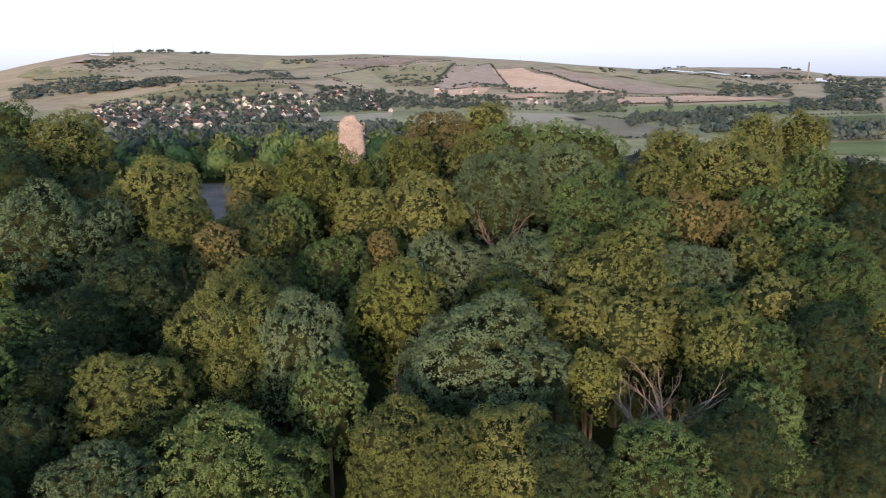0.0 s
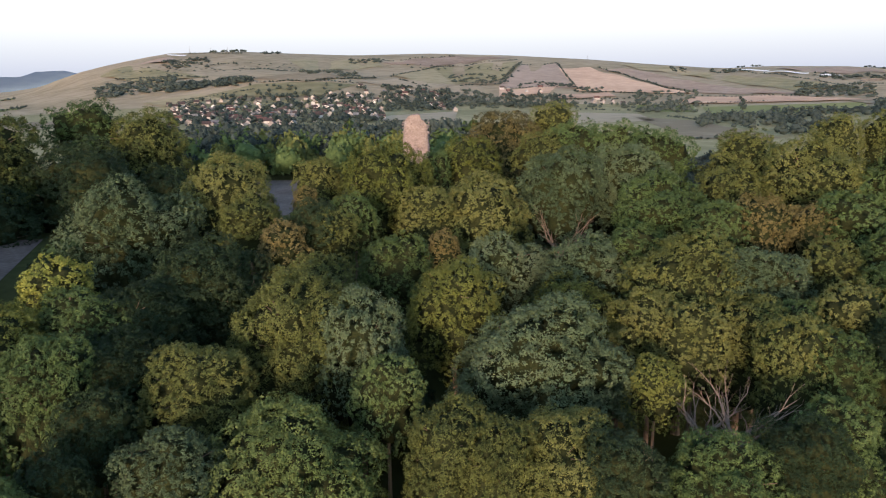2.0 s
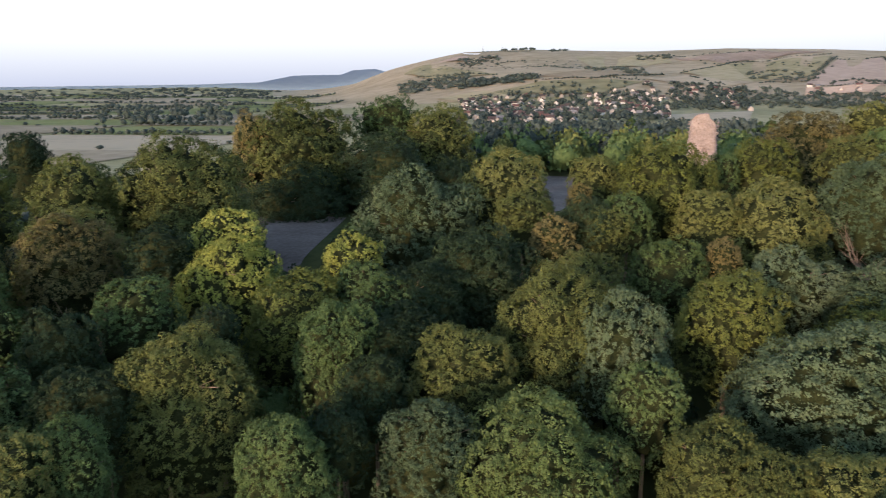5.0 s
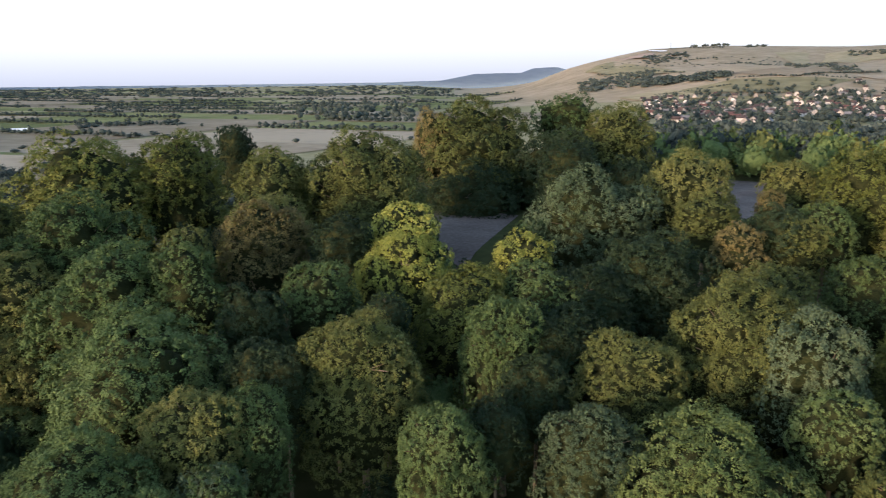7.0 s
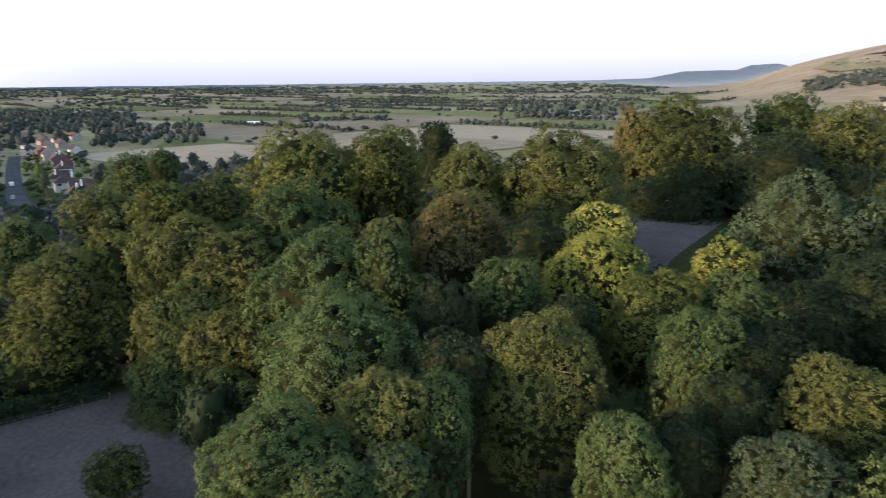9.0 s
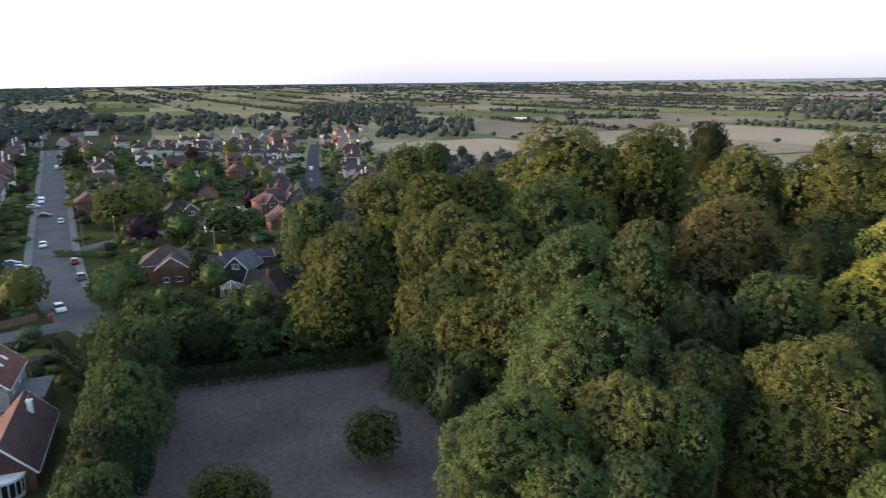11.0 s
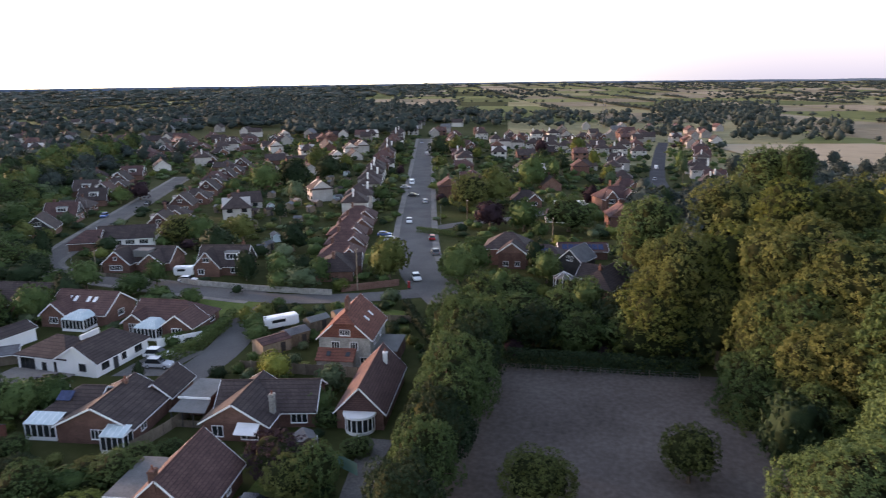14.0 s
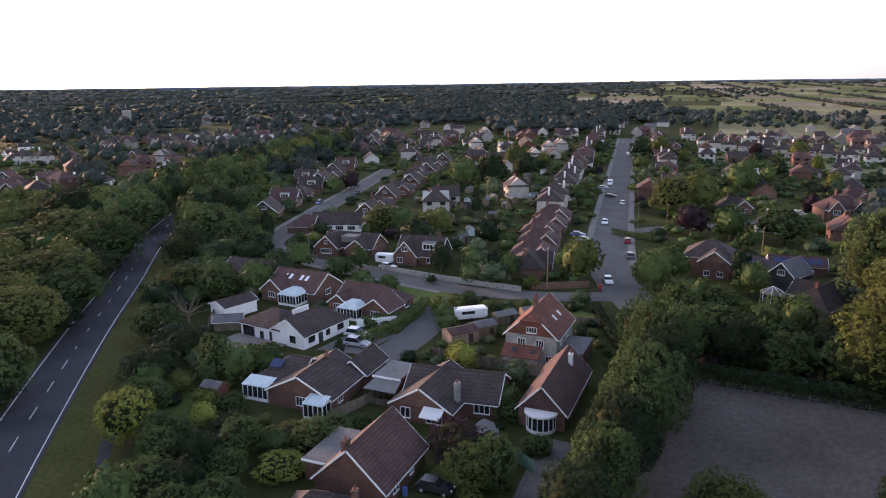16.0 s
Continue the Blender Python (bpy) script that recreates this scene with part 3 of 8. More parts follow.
CROWN = {
    "fine": [crown_mesh("crown", 110 + k, 30 + 7 * k, 2200, 12, 0.027, 0.055, (36, 22, 0.74), low=-0.65, ragged=0.05 + 0.04 * (k % 3)) for k in range(6)],
    "near": [crown_mesh("crown", 10 + k, 28 + 6 * k, 1500, 10, 0.036, 0.06, (30, 18, 0.74), low=-0.65, ragged=0.05 + 0.04 * (k % 3)) for k in range(6)],
    "mid": [crown_mesh("crown", 30 + k, 24 + 5 * k, 800, 8, 0.052, 0.072, (24, 15, 0.76), low=-0.65, ragged=0.06) for k in range(6)],
    "wood_fine": [crown_mesh("crown", 210 + k, 30 + 6 * k, 3500, 20, 0.0235, 0.06, (40, 30, 0.74), low=-0.6, ragged=0.05 + 0.05 * (k % 3), skirt=1.2) for k in range(6)],
    "wood_near": [crown_mesh("crown", 230 + k, 26 + 5 * k, 2200, 15, 0.032, 0.064, (32, 24, 0.74), low=-0.6, ragged=0.05 + 0.05 * (k % 3), skirt=1.2) for k in range(7)],
    "wood_mid": [crown_mesh("crown", 250 + k, 22 + 4 * k, 1150, 11, 0.046, 0.075, (24, 18, 0.76), low=-0.6, ragged=0.08, skirt=1.2) for k in range(7)],
    "low": [crown_mesh("crown", 40 + k, 20 + 3 * k, 250, 4, 0.1, 0.09, (16, 10, 0.82), low=-0.65, ragged=0.06) for k in range(5)],
    "far": [crown_mesh("crown", 50 + k, 16 + 3 * k, 110, 3, 0.16, 0.12, (12, 8, 0.84), ragged=0.06) for k in range(4)],
}
TRUNK = trunk_mesh("trunk")
BRANCHES = [branch_mesh("branchwork", 70 + k) for k in range(4)]
SPECIES = {
    "green": ("full green broadleaf tree in late summer leaf", "tree"), "bright": ("fresh bright green broadleaf tree", "tree"),
    "dark": ("dense broadleaf tree, dark green leaves deepened in colour for shade", "tree"), "grey": ("grey-green ash tree with fine leaves", "tree"),
    "olive": ("olive-green tree with leaves starting to turn", "tree"), "yellow": ("yellow-green lime tree turning for autumn", "tree"),
    "gold": ("golden-yellow tree standing out of the wood", "tree"), "brown": ("rusty brown tree in early autumn colour", "tree"),
    "plum": ("dark plum-leaved copper beech tree", "tree"),
}
tree_count = 0


def tree(kind, x, y, top, r, tall=1.0, group="trees of the wood", name="broadleaf_tree", low=None, level=None, label="", rz=None):
    """A tree by species, plan place, height of its top, crown radius and slimness."""
    global tree_count
    tree_count += 1
    k = tree_count
    far = math.hypot(x, y)
    z = float(land(x, y)) if low is None else low
    k_ = far / r
    level = level or ("fine" if k_ < 10 else "near" if k_ < 17 else "mid" if k_ < 30 else "low" if k_ < 60 else "far")
    if rz:
        level = "wood_fine" if k_ < 10 else "wood_near" if k_ < 16.5 else "wood_mid"
    rz = rz or min(max(r * tall, 0.4 * (top - z)), max(0.52 * (top - z), 0.8))
    root = thing(name, label or SPECIES[kind][0], "tree", pose(x, y, z), group)
    mid = top - z - rz
    turn = (k * 137.5) % 360
    c = part("crown", CROWN[level][k % len(CROWN[level])], LEAF[kind], root)
    c.material_slots[0].link = "OBJECT"
    c.material_slots[0].material = (LEAF if level in ("low", "far") else SPRIG)[kind]
    if level in ("low", "far"):
        c.material_slots[1].link = "OBJECT"
        c.material_slots[1].material = LEAF[kind]
    c.matrix_basis = pose(0, 0, mid, 0, 0, turn) @ Matrix.Diagonal((r, r * (0.9 + 0.2 * ((k * 0.37) % 1)), rz, 1))
    t = part("trunk", TRUNK, BARK, root)
    t.matrix_basis = pose(0, 0, mid, 0, 0, turn) @ Matrix.Diagonal((r, r, max(mid, 0.5), 1))
    if level in ("fine", "near", "wood_fine", "wood_near"):
        b = part("branchwork", BRANCHES[k % 4], BARK, root)
        b.matrix_basis = pose(0, 0, mid, 0, 0, turn) @ Matrix.Diagonal((r, r, rz, 1))
    return root


gathered = {}


def shrub(kind, x, y, r, h, label="", name="garden_shrub", group="shrubs in the gardens"):
    """A bush with leaves down to the ground."""
    global tree_count
    tree_count += 1
    far = math.hypot(x, y)
    if far > 150:
        gathered.setdefault(kind, []).append((x, y, r, h))
        return None
    level = "near" if far / r < 16 else "mid" if far / r < 42 else "low"
    ob = part(name, CROWN[level][tree_count % len(CROWN[level])], LEAF[kind])
    ob.material_slots[0].link = "OBJECT"
    ob.material_slots[0].material = (LEAF if level == "low" else SPRIG)[kind]
    if level == "low":
        ob.material_slots[1].link = "OBJECT"
        ob.material_slots[1].material = LEAF[kind]
    ob.matrix_basis = pose(x, y, float(land(x, y)) + h * 0.42, 0, 0, tree_count * 77) @ Matrix.Diagonal((r, r, h * 0.58, 1))
    words = {"plum": "dark plum-leaved", "gold": "golden-leaved", "yellow": "yellow-green", "bright": "bright green", "dark": "dark evergreen", "olive": "olive-green", "grey": "grey-green", "green": "leafy green", "brown": "russet"}
    return tagged(ob, label or words[kind] + " garden shrub growing in soil", "shrub", group)


def hedge(points, w, h, kind="green", label="clipped green garden hedge", leaf=0.16):
    """A clipped hedge along plan points, all small leaves."""
    rng = np.random.default_rng(len(bpy.data.objects))
    vs = []
    for (x0, y0), (x1, y1) in zip(points, points[1:]):
        ln = math.hypot(x1 - x0, y1 - y0)
        n = int(ln * (w + 2 * h) * 26)
        u, k = rng.uniform(0, ln, n), rng.uniform(-h, w + h, n)
        off = np.clip(k, 0, w) - w / 2
        z = h + np.minimum(k, 0) + np.minimum(w - k, 0)
        tx, ty = (x1 - x0) / ln, (y1 - y0) / ln
        c = np.stack([x0 + tx * u - ty * off, y0 + ty * u + tx * off, z], 1) + rng.normal(size=(n, 3)) * 0.07
        out = np.stack([np.where(k < 0, ty, np.where(k > w, -ty, 0)), np.where(k < 0, -tx, np.where(k > w, tx, 0)), np.where((k >= 0) & (k <= w), 1.0, 0.1)], 1)
        out += rng.normal(size=(n, 3)) * 0.5
        vs.append(leaf_quads(rng, c, out / np.linalg.norm(out, axis=1)[:, None], leaf * 1.6))
    v = np.vstack(vs)
    v[:, 2] += float(land(*points[0]))
    return tagged(part("hedge", fast_mesh("hedge", v, np.arange(len(v)).reshape(-1, 4)), LEAF[kind]), label, "hedge", "hedges")


SMALL = [crown_verts(np.random.default_rng(85 + k), 18, 110, 3, 0.15, 0.12, (12, 8, 0.84), low=-0.4, ragged=0.08) for k in range(5)]
TINY = [crown_verts(np.random.default_rng(90 + k), 12, 34, 2, 0.2, 0.08, (10, 6), low=-0.4, ragged=0.08) for k in range(5)]
TINIER = [crown_verts(np.random.default_rng(95 + k), 9, 16, 1, 0.32, 0.05, (7, 5), low=-0.3, ragged=0.08) for k in range(5)]


def woodland(name, places, kind, label, category="woodland", seed=1):
    """Far trees past counting, joined: rows of plan x, y, crown radius and height."""
    vs, qs, count = [], [], 0
    a = np.array(places)
    z = land(a[:, 0], a[:, 1])
    for k, (x, y, r, h) in enumerate(places):
        t, q, _ = (SMALL if math.hypot(x, y) < 430 and r > 4 else TINY if math.hypot(x, y) < 480 else TINIER)[k % 5]
        c, s_ = math.cos(k * 2.4), math.sin(k * 2.4)
        v = np.stack([t[:, 0] * c - t[:, 1] * s_, t[:, 0] * s_ + t[:, 1] * c, t[:, 2]], 1)
        vs.append(v * (r, r, h * 0.56) + (x, y, z[k] + h * 0.46))
        qs.append(q + count)
        count += len(v)
    v = np.vstack(vs)
    return tagged(part(name, fast_mesh(name, v, np.vstack(qs)), LEAF[kind]), label, category, kind="stuff")

# ---- the wood on the castle mound ----
# trees low in the wood get the dark tone in place of shade
tree("bright", -17.6, 51.6, 19.1, 8.0, rz=7.2)
tree("grey", -26.3, 48.3, 17.9, 4.5, rz=4.0)
tree("olive", -28.3, 58.8, 21.5, 5.5, rz=4.9)
tree("olive", -22.3, 69.5, 25.4, 7.3, rz=7.2)
tree("grey", -14.9, 68.1, 24.1, 5.4, rz=6.5)
tree("olive", -23.5, 82.2, 24.4, 7.2, rz=6.5)
tree("green", -10.9, 60.8, 19.9, 3.6, rz=3.9)
tree("yellow", -5.8, 78.5, 24.6, 5.7, rz=5.2)
tree("grey", 3.9, 67.9, 23.3, 9.5, rz=8.6)
tree("olive", -4.3, 53.6, 18.8, 4.4, rz=4.5)
tree("olive", -0.2, 52.0, 18.2, 3.8, rz=4.2)
tree("olive", 4.7, 53.5, 18.3, 6.0, rz=5.4)
tree("dark", 9.3, 50.9, 17.7, 4.0, rz=3.8)
tree("yellow", 14.3, 62.9, 19.3, 3.1, rz=2.8)
tree("green", 17.4, 51.7, 18.0, 5.4, rz=4.9)
tree("olive", 19.6, 70.6, 22.2, 4.1, rz=3.9)
tree("olive", 26.1, 75.4, 22.3, 6.3, rz=5.7)
tree("olive", 27.6, 65.7, 22.7, 3.9, rz=4.9)
tree("green", 31.3, 64.6, 21.5, 4.1, rz=3.7)
tree("green", 27.3, 55.4, 19.2, 3.7, rz=3.4)
tree("dark", 23.7, 52.7, 18.6, 3.7, rz=3.5)
tree("olive", 16.1, 74.3, 22.4, 5.2, rz=4.6)
tree("olive", 21.8, 84.2, 26.5, 8.1, rz=7.3)
tree("grey", 30.3, 82.6, 25.7, 6.1, rz=5.5)
tree("yellow", 8.2, 80.6, 22.2, 6.5, rz=5.8)
tree("bright", -14.4, 89.9, 25.0, 5.5, rz=5.0)
tree("brown", -8.4, 93.6, 24.6, 2.2, rz=2.2)
tree("grey", -0.3, 89.0, 25.3, 5.8, rz=5.2)
tree("grey", 10.1, 89.9, 25.3, 6.9, rz=6.2)
tree("green", 17.4, 93.9, 25.9, 5.1, rz=4.6)
tree("olive", -4.0, 110.9, 30.9, 9.0, rz=8.1)
tree("olive", -11.7, 107.1, 28.9, 4.8, rz=4.3)
tree("grey", 9.4, 116.9, 34.2, 7.7, rz=7.1)
tree("grey", 21.5, 125.2, 34.3, 8.8, rz=7.9)
tree("green", 23.5, 107.2, 31.0, 7.7, rz=6.9)
tree("green", 29.2, 139.2, 35.6, 7.6, rz=6.8)
tree("green", 13.8, 146.3, 36.9, 8.9, rz=8.0)
tree("green", 23.4, 148.7, 36.9, 7.8, rz=7.0)
tree("yellow", -20.2, 117.5, 35.4, 8.9, rz=8.0)
tree("yellow", -6.6, 133.6, 34.6, 6.3, rz=5.7)
tree("brown", -0.9, 180.0, 38.1, 13.3, rz=11.9)
tree("olive", 6.6, 139.6, 35.1, 5.5, rz=4.9)
tree("olive", 11.9, 184.6, 39.4, 6.4, rz=5.8)
tree("brown", -31.6, 108.2, 28.4, 2.5, rz=2.3)
tree("dark", -27.7, 98.4, 28.4, 5.3, rz=4.8)
tree("olive", -32.1, 118.5, 32.0, 4.9, rz=4.4)
tree("olive", -46.2, 113.5, 33.6, 8.4, rz=7.6)
tree("olive", -37.8, 99.8, 28.9, 5.0, rz=4.5)
tree("grey", -53.9, 96.7, 31.6, 9.7, rz=8.8)
tree("dark", -37.1, 81.4, 26.5, 8.0, rz=7.2)
tree("brown", -30.2, 92.2, 26.1, 3.9, rz=3.5)
tree("olive", -88.3, 168.2, 39.8, 11.9, rz=10.7)
tree("dark", -67.7, 111.6, 34.2, 6.4, rz=5.8)
tree("olive", 43.0, 131.9, 35.7, 7.3, rz=6.5)
tree("olive", 36.0, 116.1, 31.7, 6.0, rz=5.4)
tree("olive", 49.1, 116.6, 35.8, 9.3, rz=8.4)
tree("brown", 35.6, 99.1, 28.8, 5.2, rz=4.7)
tree("brown", 41.9, 98.7, 27.6, 4.2, rz=3.7)
tree("green", 47.6, 99.1, 30.4, 6.6, rz=5.9)
tree("green", 29.5, 98.7, 28.1, 4.9, rz=4.4)
tree("olive", 39.4, 85.9, 25.4, 4.0, rz=3.6)
tree("green", 58.0, 109.0, 34.3, 5.2, rz=6.0)
tree("green", 45.6, 78.7, 25.7, 5.6, rz=5.1)
tree("olive", 36.2, 74.1, 23.3, 4.4, rz=3.9)
tree("dark", 63.2, 105.0, 32.8, 5.4, rz=4.8)
tree("dark", 53.9, 88.7, 28.7, 5.9, rz=5.3)
tree("green", 47.5, 88.0, 26.8, 4.1, rz=3.7)
tree("olive", 83.1, 187.4, 35.8, 7.1, rz=6.4)
tree("olive", 94.8, 187.4, 36.4, 7.1, rz=6.4)
tree("green", 30.0, 73.1, 22.0, 3.8, rz=3.4)
tree("dark", 38.6, 60.8, 16.1, 5.9, rz=5.9)
tree("dark", 38.6, 66.0, 22.6, 5.2, rz=4.6)
tree("yellow", 44.2, 66.4, 22.4, 2.3, rz=2.8)
tree("dark", 31.9, 57.8, 12.3, 3.6, rz=3.3)
tree("dark", -37.6, 61.7, 21.5, 5.2, rz=4.7)
tree("dark", -34.2, 51.7, 19.8, 3.7, rz=3.8)
tree("dark", -38.7, 70.3, 23.1, 5.4, rz=4.9)
tree("olive", -24.4, 98.0, 26.8, 3.5, rz=3.2)
tree("yellow", -15.3, 121.0, 31.4, 3.8, rz=5.1)
tree("green", -22.5, 102.6, 28.6, 4.1, rz=3.9)
tree("green", -12.8, 127.4, 32.2, 3.4, rz=3.7)
tree("olive", -111.0, 139.1, 41.7, 15.2, rz=13.7)
tree("brown", -118.2, 130.4, 38.5, 5.4, rz=7.4)
tree("dark", -104.4, 127.8, 27.1, 12.1, rz=10.9)
tree("green", -102.3, 166.0, 41.2, 9.4, rz=8.5)
tree("dark", -91.8, 145.4, 33.0, 12.0, rz=10.8)
tree("dark", -77.3, 151.4, 27.7, 9.0, rz=8.1)
tree("olive", -94.1, 84.6, 36.9, 12.9, rz=11.6)
tree("olive", -100.5, 69.1, 32.9, 5.9, rz=5.3)
tree("olive", -87.7, 60.0, 28.9, 7.7, rz=7.0)
tree("gold", -69.9, 70.5, 28.2, 5.1, rz=4.7)
tree("gold", -62.4, 62.4, 26.5, 6.3, rz=5.7)
tree("gold", -52.1, 75.2, 25.1, 5.2, rz=4.7)
tree("yellow", -50.4, 60.8, 23.8, 6.5, rz=5.9)
tree("green", -40.9, 55.6, 23.1, 5.3, rz=5.6)
tree("dark", -39.9, 69.4, 23.7, 5.1, rz=4.6)
tree("dark", -37.0, 79.0, 25.6, 6.3, rz=5.7)
tree("dark", -37.1, 59.7, 20.7, 3.9, rz=3.5)
tree("green", -46.5, 68.7, 23.1, 3.7, rz=3.4)
tree("olive", -48.8, 42.9, 23.1, 6.8, rz=6.5)
tree("green", -35.4, 39.5, 19.0, 4.3, rz=4.8)
tree("green", -63.6, 49.7, 24.1, 4.7, rz=4.3)
tree("brown", -83.4, 56.1, 28.9, 7.3, rz=6.5)
tree("dark", -63.4, 40.5, 23.4, 4.1, rz=4.6)
tree("green", -49.3, 30.5, 19.5, 3.8, rz=4.3)
tree("dark", -53.0, 36.8, 19.9, 3.6, rz=3.4)
tree("dark", -72.0, 60.8, 27.3, 5.1, rz=4.8)
tree("dark", -54.2, 51.4, 21.8, 3.4, rz=3.3)
tree("grey", -45.0, 24.1, 16.0, 3.0, rz=2.7)
tree("olive", -86.2, 45.6, 26.0, 3.8, rz=3.4)
tree("dark", -33.8, 44.9, 18.0, 3.2, rz=3.0)
tree("green", -42.0, 65.2, 23.2, 4.2, rz=4.0)
tree("green", -84.2, 34.6, 26.6, 9.1, rz=8.2)
tree("green", -78.1, 41.0, 26.1, 4.9, rz=4.9)
tree("green", -65.3, 28.5, 23.6, 9.5, rz=8.6)
tree("olive", -50.9, 26.2, 20.1, 5.0, rz=5.0)
tree("green", -52.0, 16.4, 19.2, 6.3, rz=5.6)
tree("olive", -99.0, 28.3, 24.6, 7.7, rz=7.0)
tree("olive", -92.0, 27.5, 17.7, 6.9, rz=6.2)
tree("olive", -104.4, 23.6, 26.6, 7.0, rz=6.3)
tree("green", -98.6, 21.8, 18.7, 6.3, rz=5.6)
tree("olive", -105.3, 18.9, 25.3, 5.5, rz=5.8)
tree("olive", -101.4, 18.3, 16.9, 5.5, rz=6.1)
tree("yellow", -113.2, 13.4, 23.2, 5.6, rz=5.7)
tree("olive", -110.2, 12.9, 16.3, 5.3, rz=5.5)
tree("olive", -112.8, 6.5, 22.3, 7.1, rz=6.5)
tree("yellow", -110.9, 3.4, 13.6, 6.1, rz=5.5)
tree("green", -96.5, 16.9, 9.2, 6.0, rz=5.4)
tree("olive", -92.6, 16.1, 3.4, 6.1, rz=5.4)
tree("olive", -93.2, 23.0, 15.3, 6.1, rz=5.5)
tree("green", -85.4, 21.3, 9.2, 6.1, rz=5.5)
tree("olive", -112.7, 29.3, 30.9, 5.5, rz=5.0)
tree("yellow", -112.8, 21.3, 30.5, 5.1, rz=4.6)
tree("green", -103.9, 37.7, 30.5, 10.4, rz=9.4)
tree("yellow", -139.4, 55.3, 35.3, 13.6, rz=12.3)
tree("yellow", -132.5, 70.3, 36.3, 10.5, rz=9.4)
tree("dark", -156.4, 98.8, 34.9, 5.6, rz=7.1)
tree("yellow", -105.4, 73.9, 33.7, 6.3, rz=5.7)
tree("green", -150.0, 2.6, 21.6, 7.4, rz=7.0)
tree("olive", -149.0, 17.4, 26.2, 7.8, rz=7.0)
tree("green", -44.2, 24.0, 16.2, 3.0, rz=2.7)
tree("green", -197.6, 30.7, 27.9, 8.0, rz=7.2)
tree("green", -191.4, 37.5, 29.0, 4.3, rz=5.0)
tree("green", -46.2, 19.0, 16.2, 3.9, rz=3.5)
tree("dark", -55.4, 35.8, 20.3, 3.7, rz=3.5)

# ---- ruined tower on the mound ----
def ruin(x, y, top, w, d, rot):
    """A stump of rubble wall with a worn, rounded top and a slit."""
    z0 = float(land(x, y)) - 0.5
    root = thing("ruined_tower", "tall broken stump of a rubble-stone castle tower", "ruin", pose(x, y, z0, 0, 0, rot))
    hgt = top - z0
    nu, nv = 56, 48
    s = Shape()
    for j in range(nv + 1):
        for i in range(nu):
            a = 2 * math.pi * i / nu
            ca, sa = math.cos(a), math.sin(a)
            k = (abs(ca) ** 5 + abs(sa) ** 5) ** -0.2
            px, py = ca * k * w / 2, sa * k * d / 2
            v = j / nv
            crest = hgt * (1 - 0.1 * abs(px / w * 2) ** 3 + 0.03 * noise.noise((px * 0.9, py * 0.9, 3)) - 0.05 * (px > 0.2 * w))
            slim = 1 + 0.1 * (1 - v) ** 2 - 0.12 * v ** 5
            n = 1 + 0.05 * noise.noise((px * 0.8, py * 0.8, v * hgt * 0.6)) + 0.035 * noise.noise((px * 2.3, py * 2.3, v * hgt * 2.1))
            deep = 0.82 if py < 0 and abs(px - 0.09 * w) < 0.35 and 0.52 < v < 0.6 else 1
            s.v.append((px * slim * n, py * slim * n * deep, crest * v))
    for j in range(nv):
        for i in range(nu):
            s.f.append((j * nu + i, j * nu + (i + 1) % nu, (j + 1) * nu + (i + 1) % nu, (j + 1) * nu + i))
    s.v.append((0, 0, hgt * 0.97))
    s.f += [(nv * nu + i, nv * nu + (i + 1) % nu, (nv + 1) * nu) for i in range(nu)]
    part("masonry", s, RUBBLE, root)
    rr = random.Random(4)
    for k in range(46):
        a, zz = rr.uniform(0, 2 * math.pi), rr.uniform(hgt * 0.5, hgt * 0.93)
        q = (abs(math.cos(a)) ** 5 + abs(math.sin(a)) ** 5) ** -0.2
        e = rr.uniform(0.14, 0.3)
        part("stone", Shape().box(-e, -e * 0.7, -e * 0.6, e, e * 0.7, e * 0.6), RUBBLE, root, at=pose(math.cos(a) * q * w / 2 * 0.99, math.sin(a) * q * d / 2 * 0.99, zz, rr.uniform(-15, 15), rr.uniform(-15, 15), math.degrees(a)))


ruin(-25.2, 198.4, 35.2, 7.3, 4.5, 7)


def snag(x, y, top, spread, seed, pale=True, label="old tree with bare pale limbs in the wood", lean=0.0):
    """An old tree whose bare limbs show between the crowns."""
    rng = random.Random(seed)
    z = float(land(x, y))
    root = thing("old_tree", label, "tree", pose(x, y, z), "trees of the wood")
    h = top - z
    mat = PALE_BARK if pale else BARK
    part("trunk", Shape().tube((0, 0, -0.3), (lean * 0.3, 0, h * 0.55), 0.42, 0.3, 8), mat, root)
    for k in range(7):
        s = Shape()
        a = 2.4 * k + rng.uniform(-0.4, 0.4)
        p, dr, w = Vector((lean * 0.3, 0, h * rng.uniform(0.42, 0.55))), Vector((math.cos(a), math.sin(a), rng.uniform(0.5, 1.3))).normalized(), 0.2
        for j in range(5):
            q = p + dr * spread * 0.24
            s.tube(p, q, w, w * 0.72, 6)
            for i in range(2):
                e = (dr + Vector((rng.uniform(-0.8, 0.8), rng.uniform(-0.8, 0.8), rng.uniform(-0.3, 0.5)))).normalized()
                m_ = q + e * spread * rng.uniform(0.12, 0.25)
                s.tube(q, m_, w * 0.4, w * 0.2, 5)
                s.tube(m_, m_ + (e + Vector((rng.uniform(-0.6, 0.6), rng.uniform(-0.6, 0.6), 0.2))) * spread * 0.1, w * 0.2, 0.012, 4)
            p, w = q, w * 0.72
            dr = (dr + Vector((rng.uniform(-0.35, 0.35), rng.uniform(-0.35, 0.35), rng.uniform(-0.1, 0.3)))).normalized()
        part("limb", s, mat, root)


snag(20.5, 58.5, 23.9, 5.5, 1)
snag(18.1, 60.3, 22.7, 5.0, 2)
snag(8.2, 103, 27.5, 6.0, 3, False)
snag(13.4, 79.5, 23.5, 6.0, 4, False)
snag(-37.5, 80, 24.5, 5.0, 5)
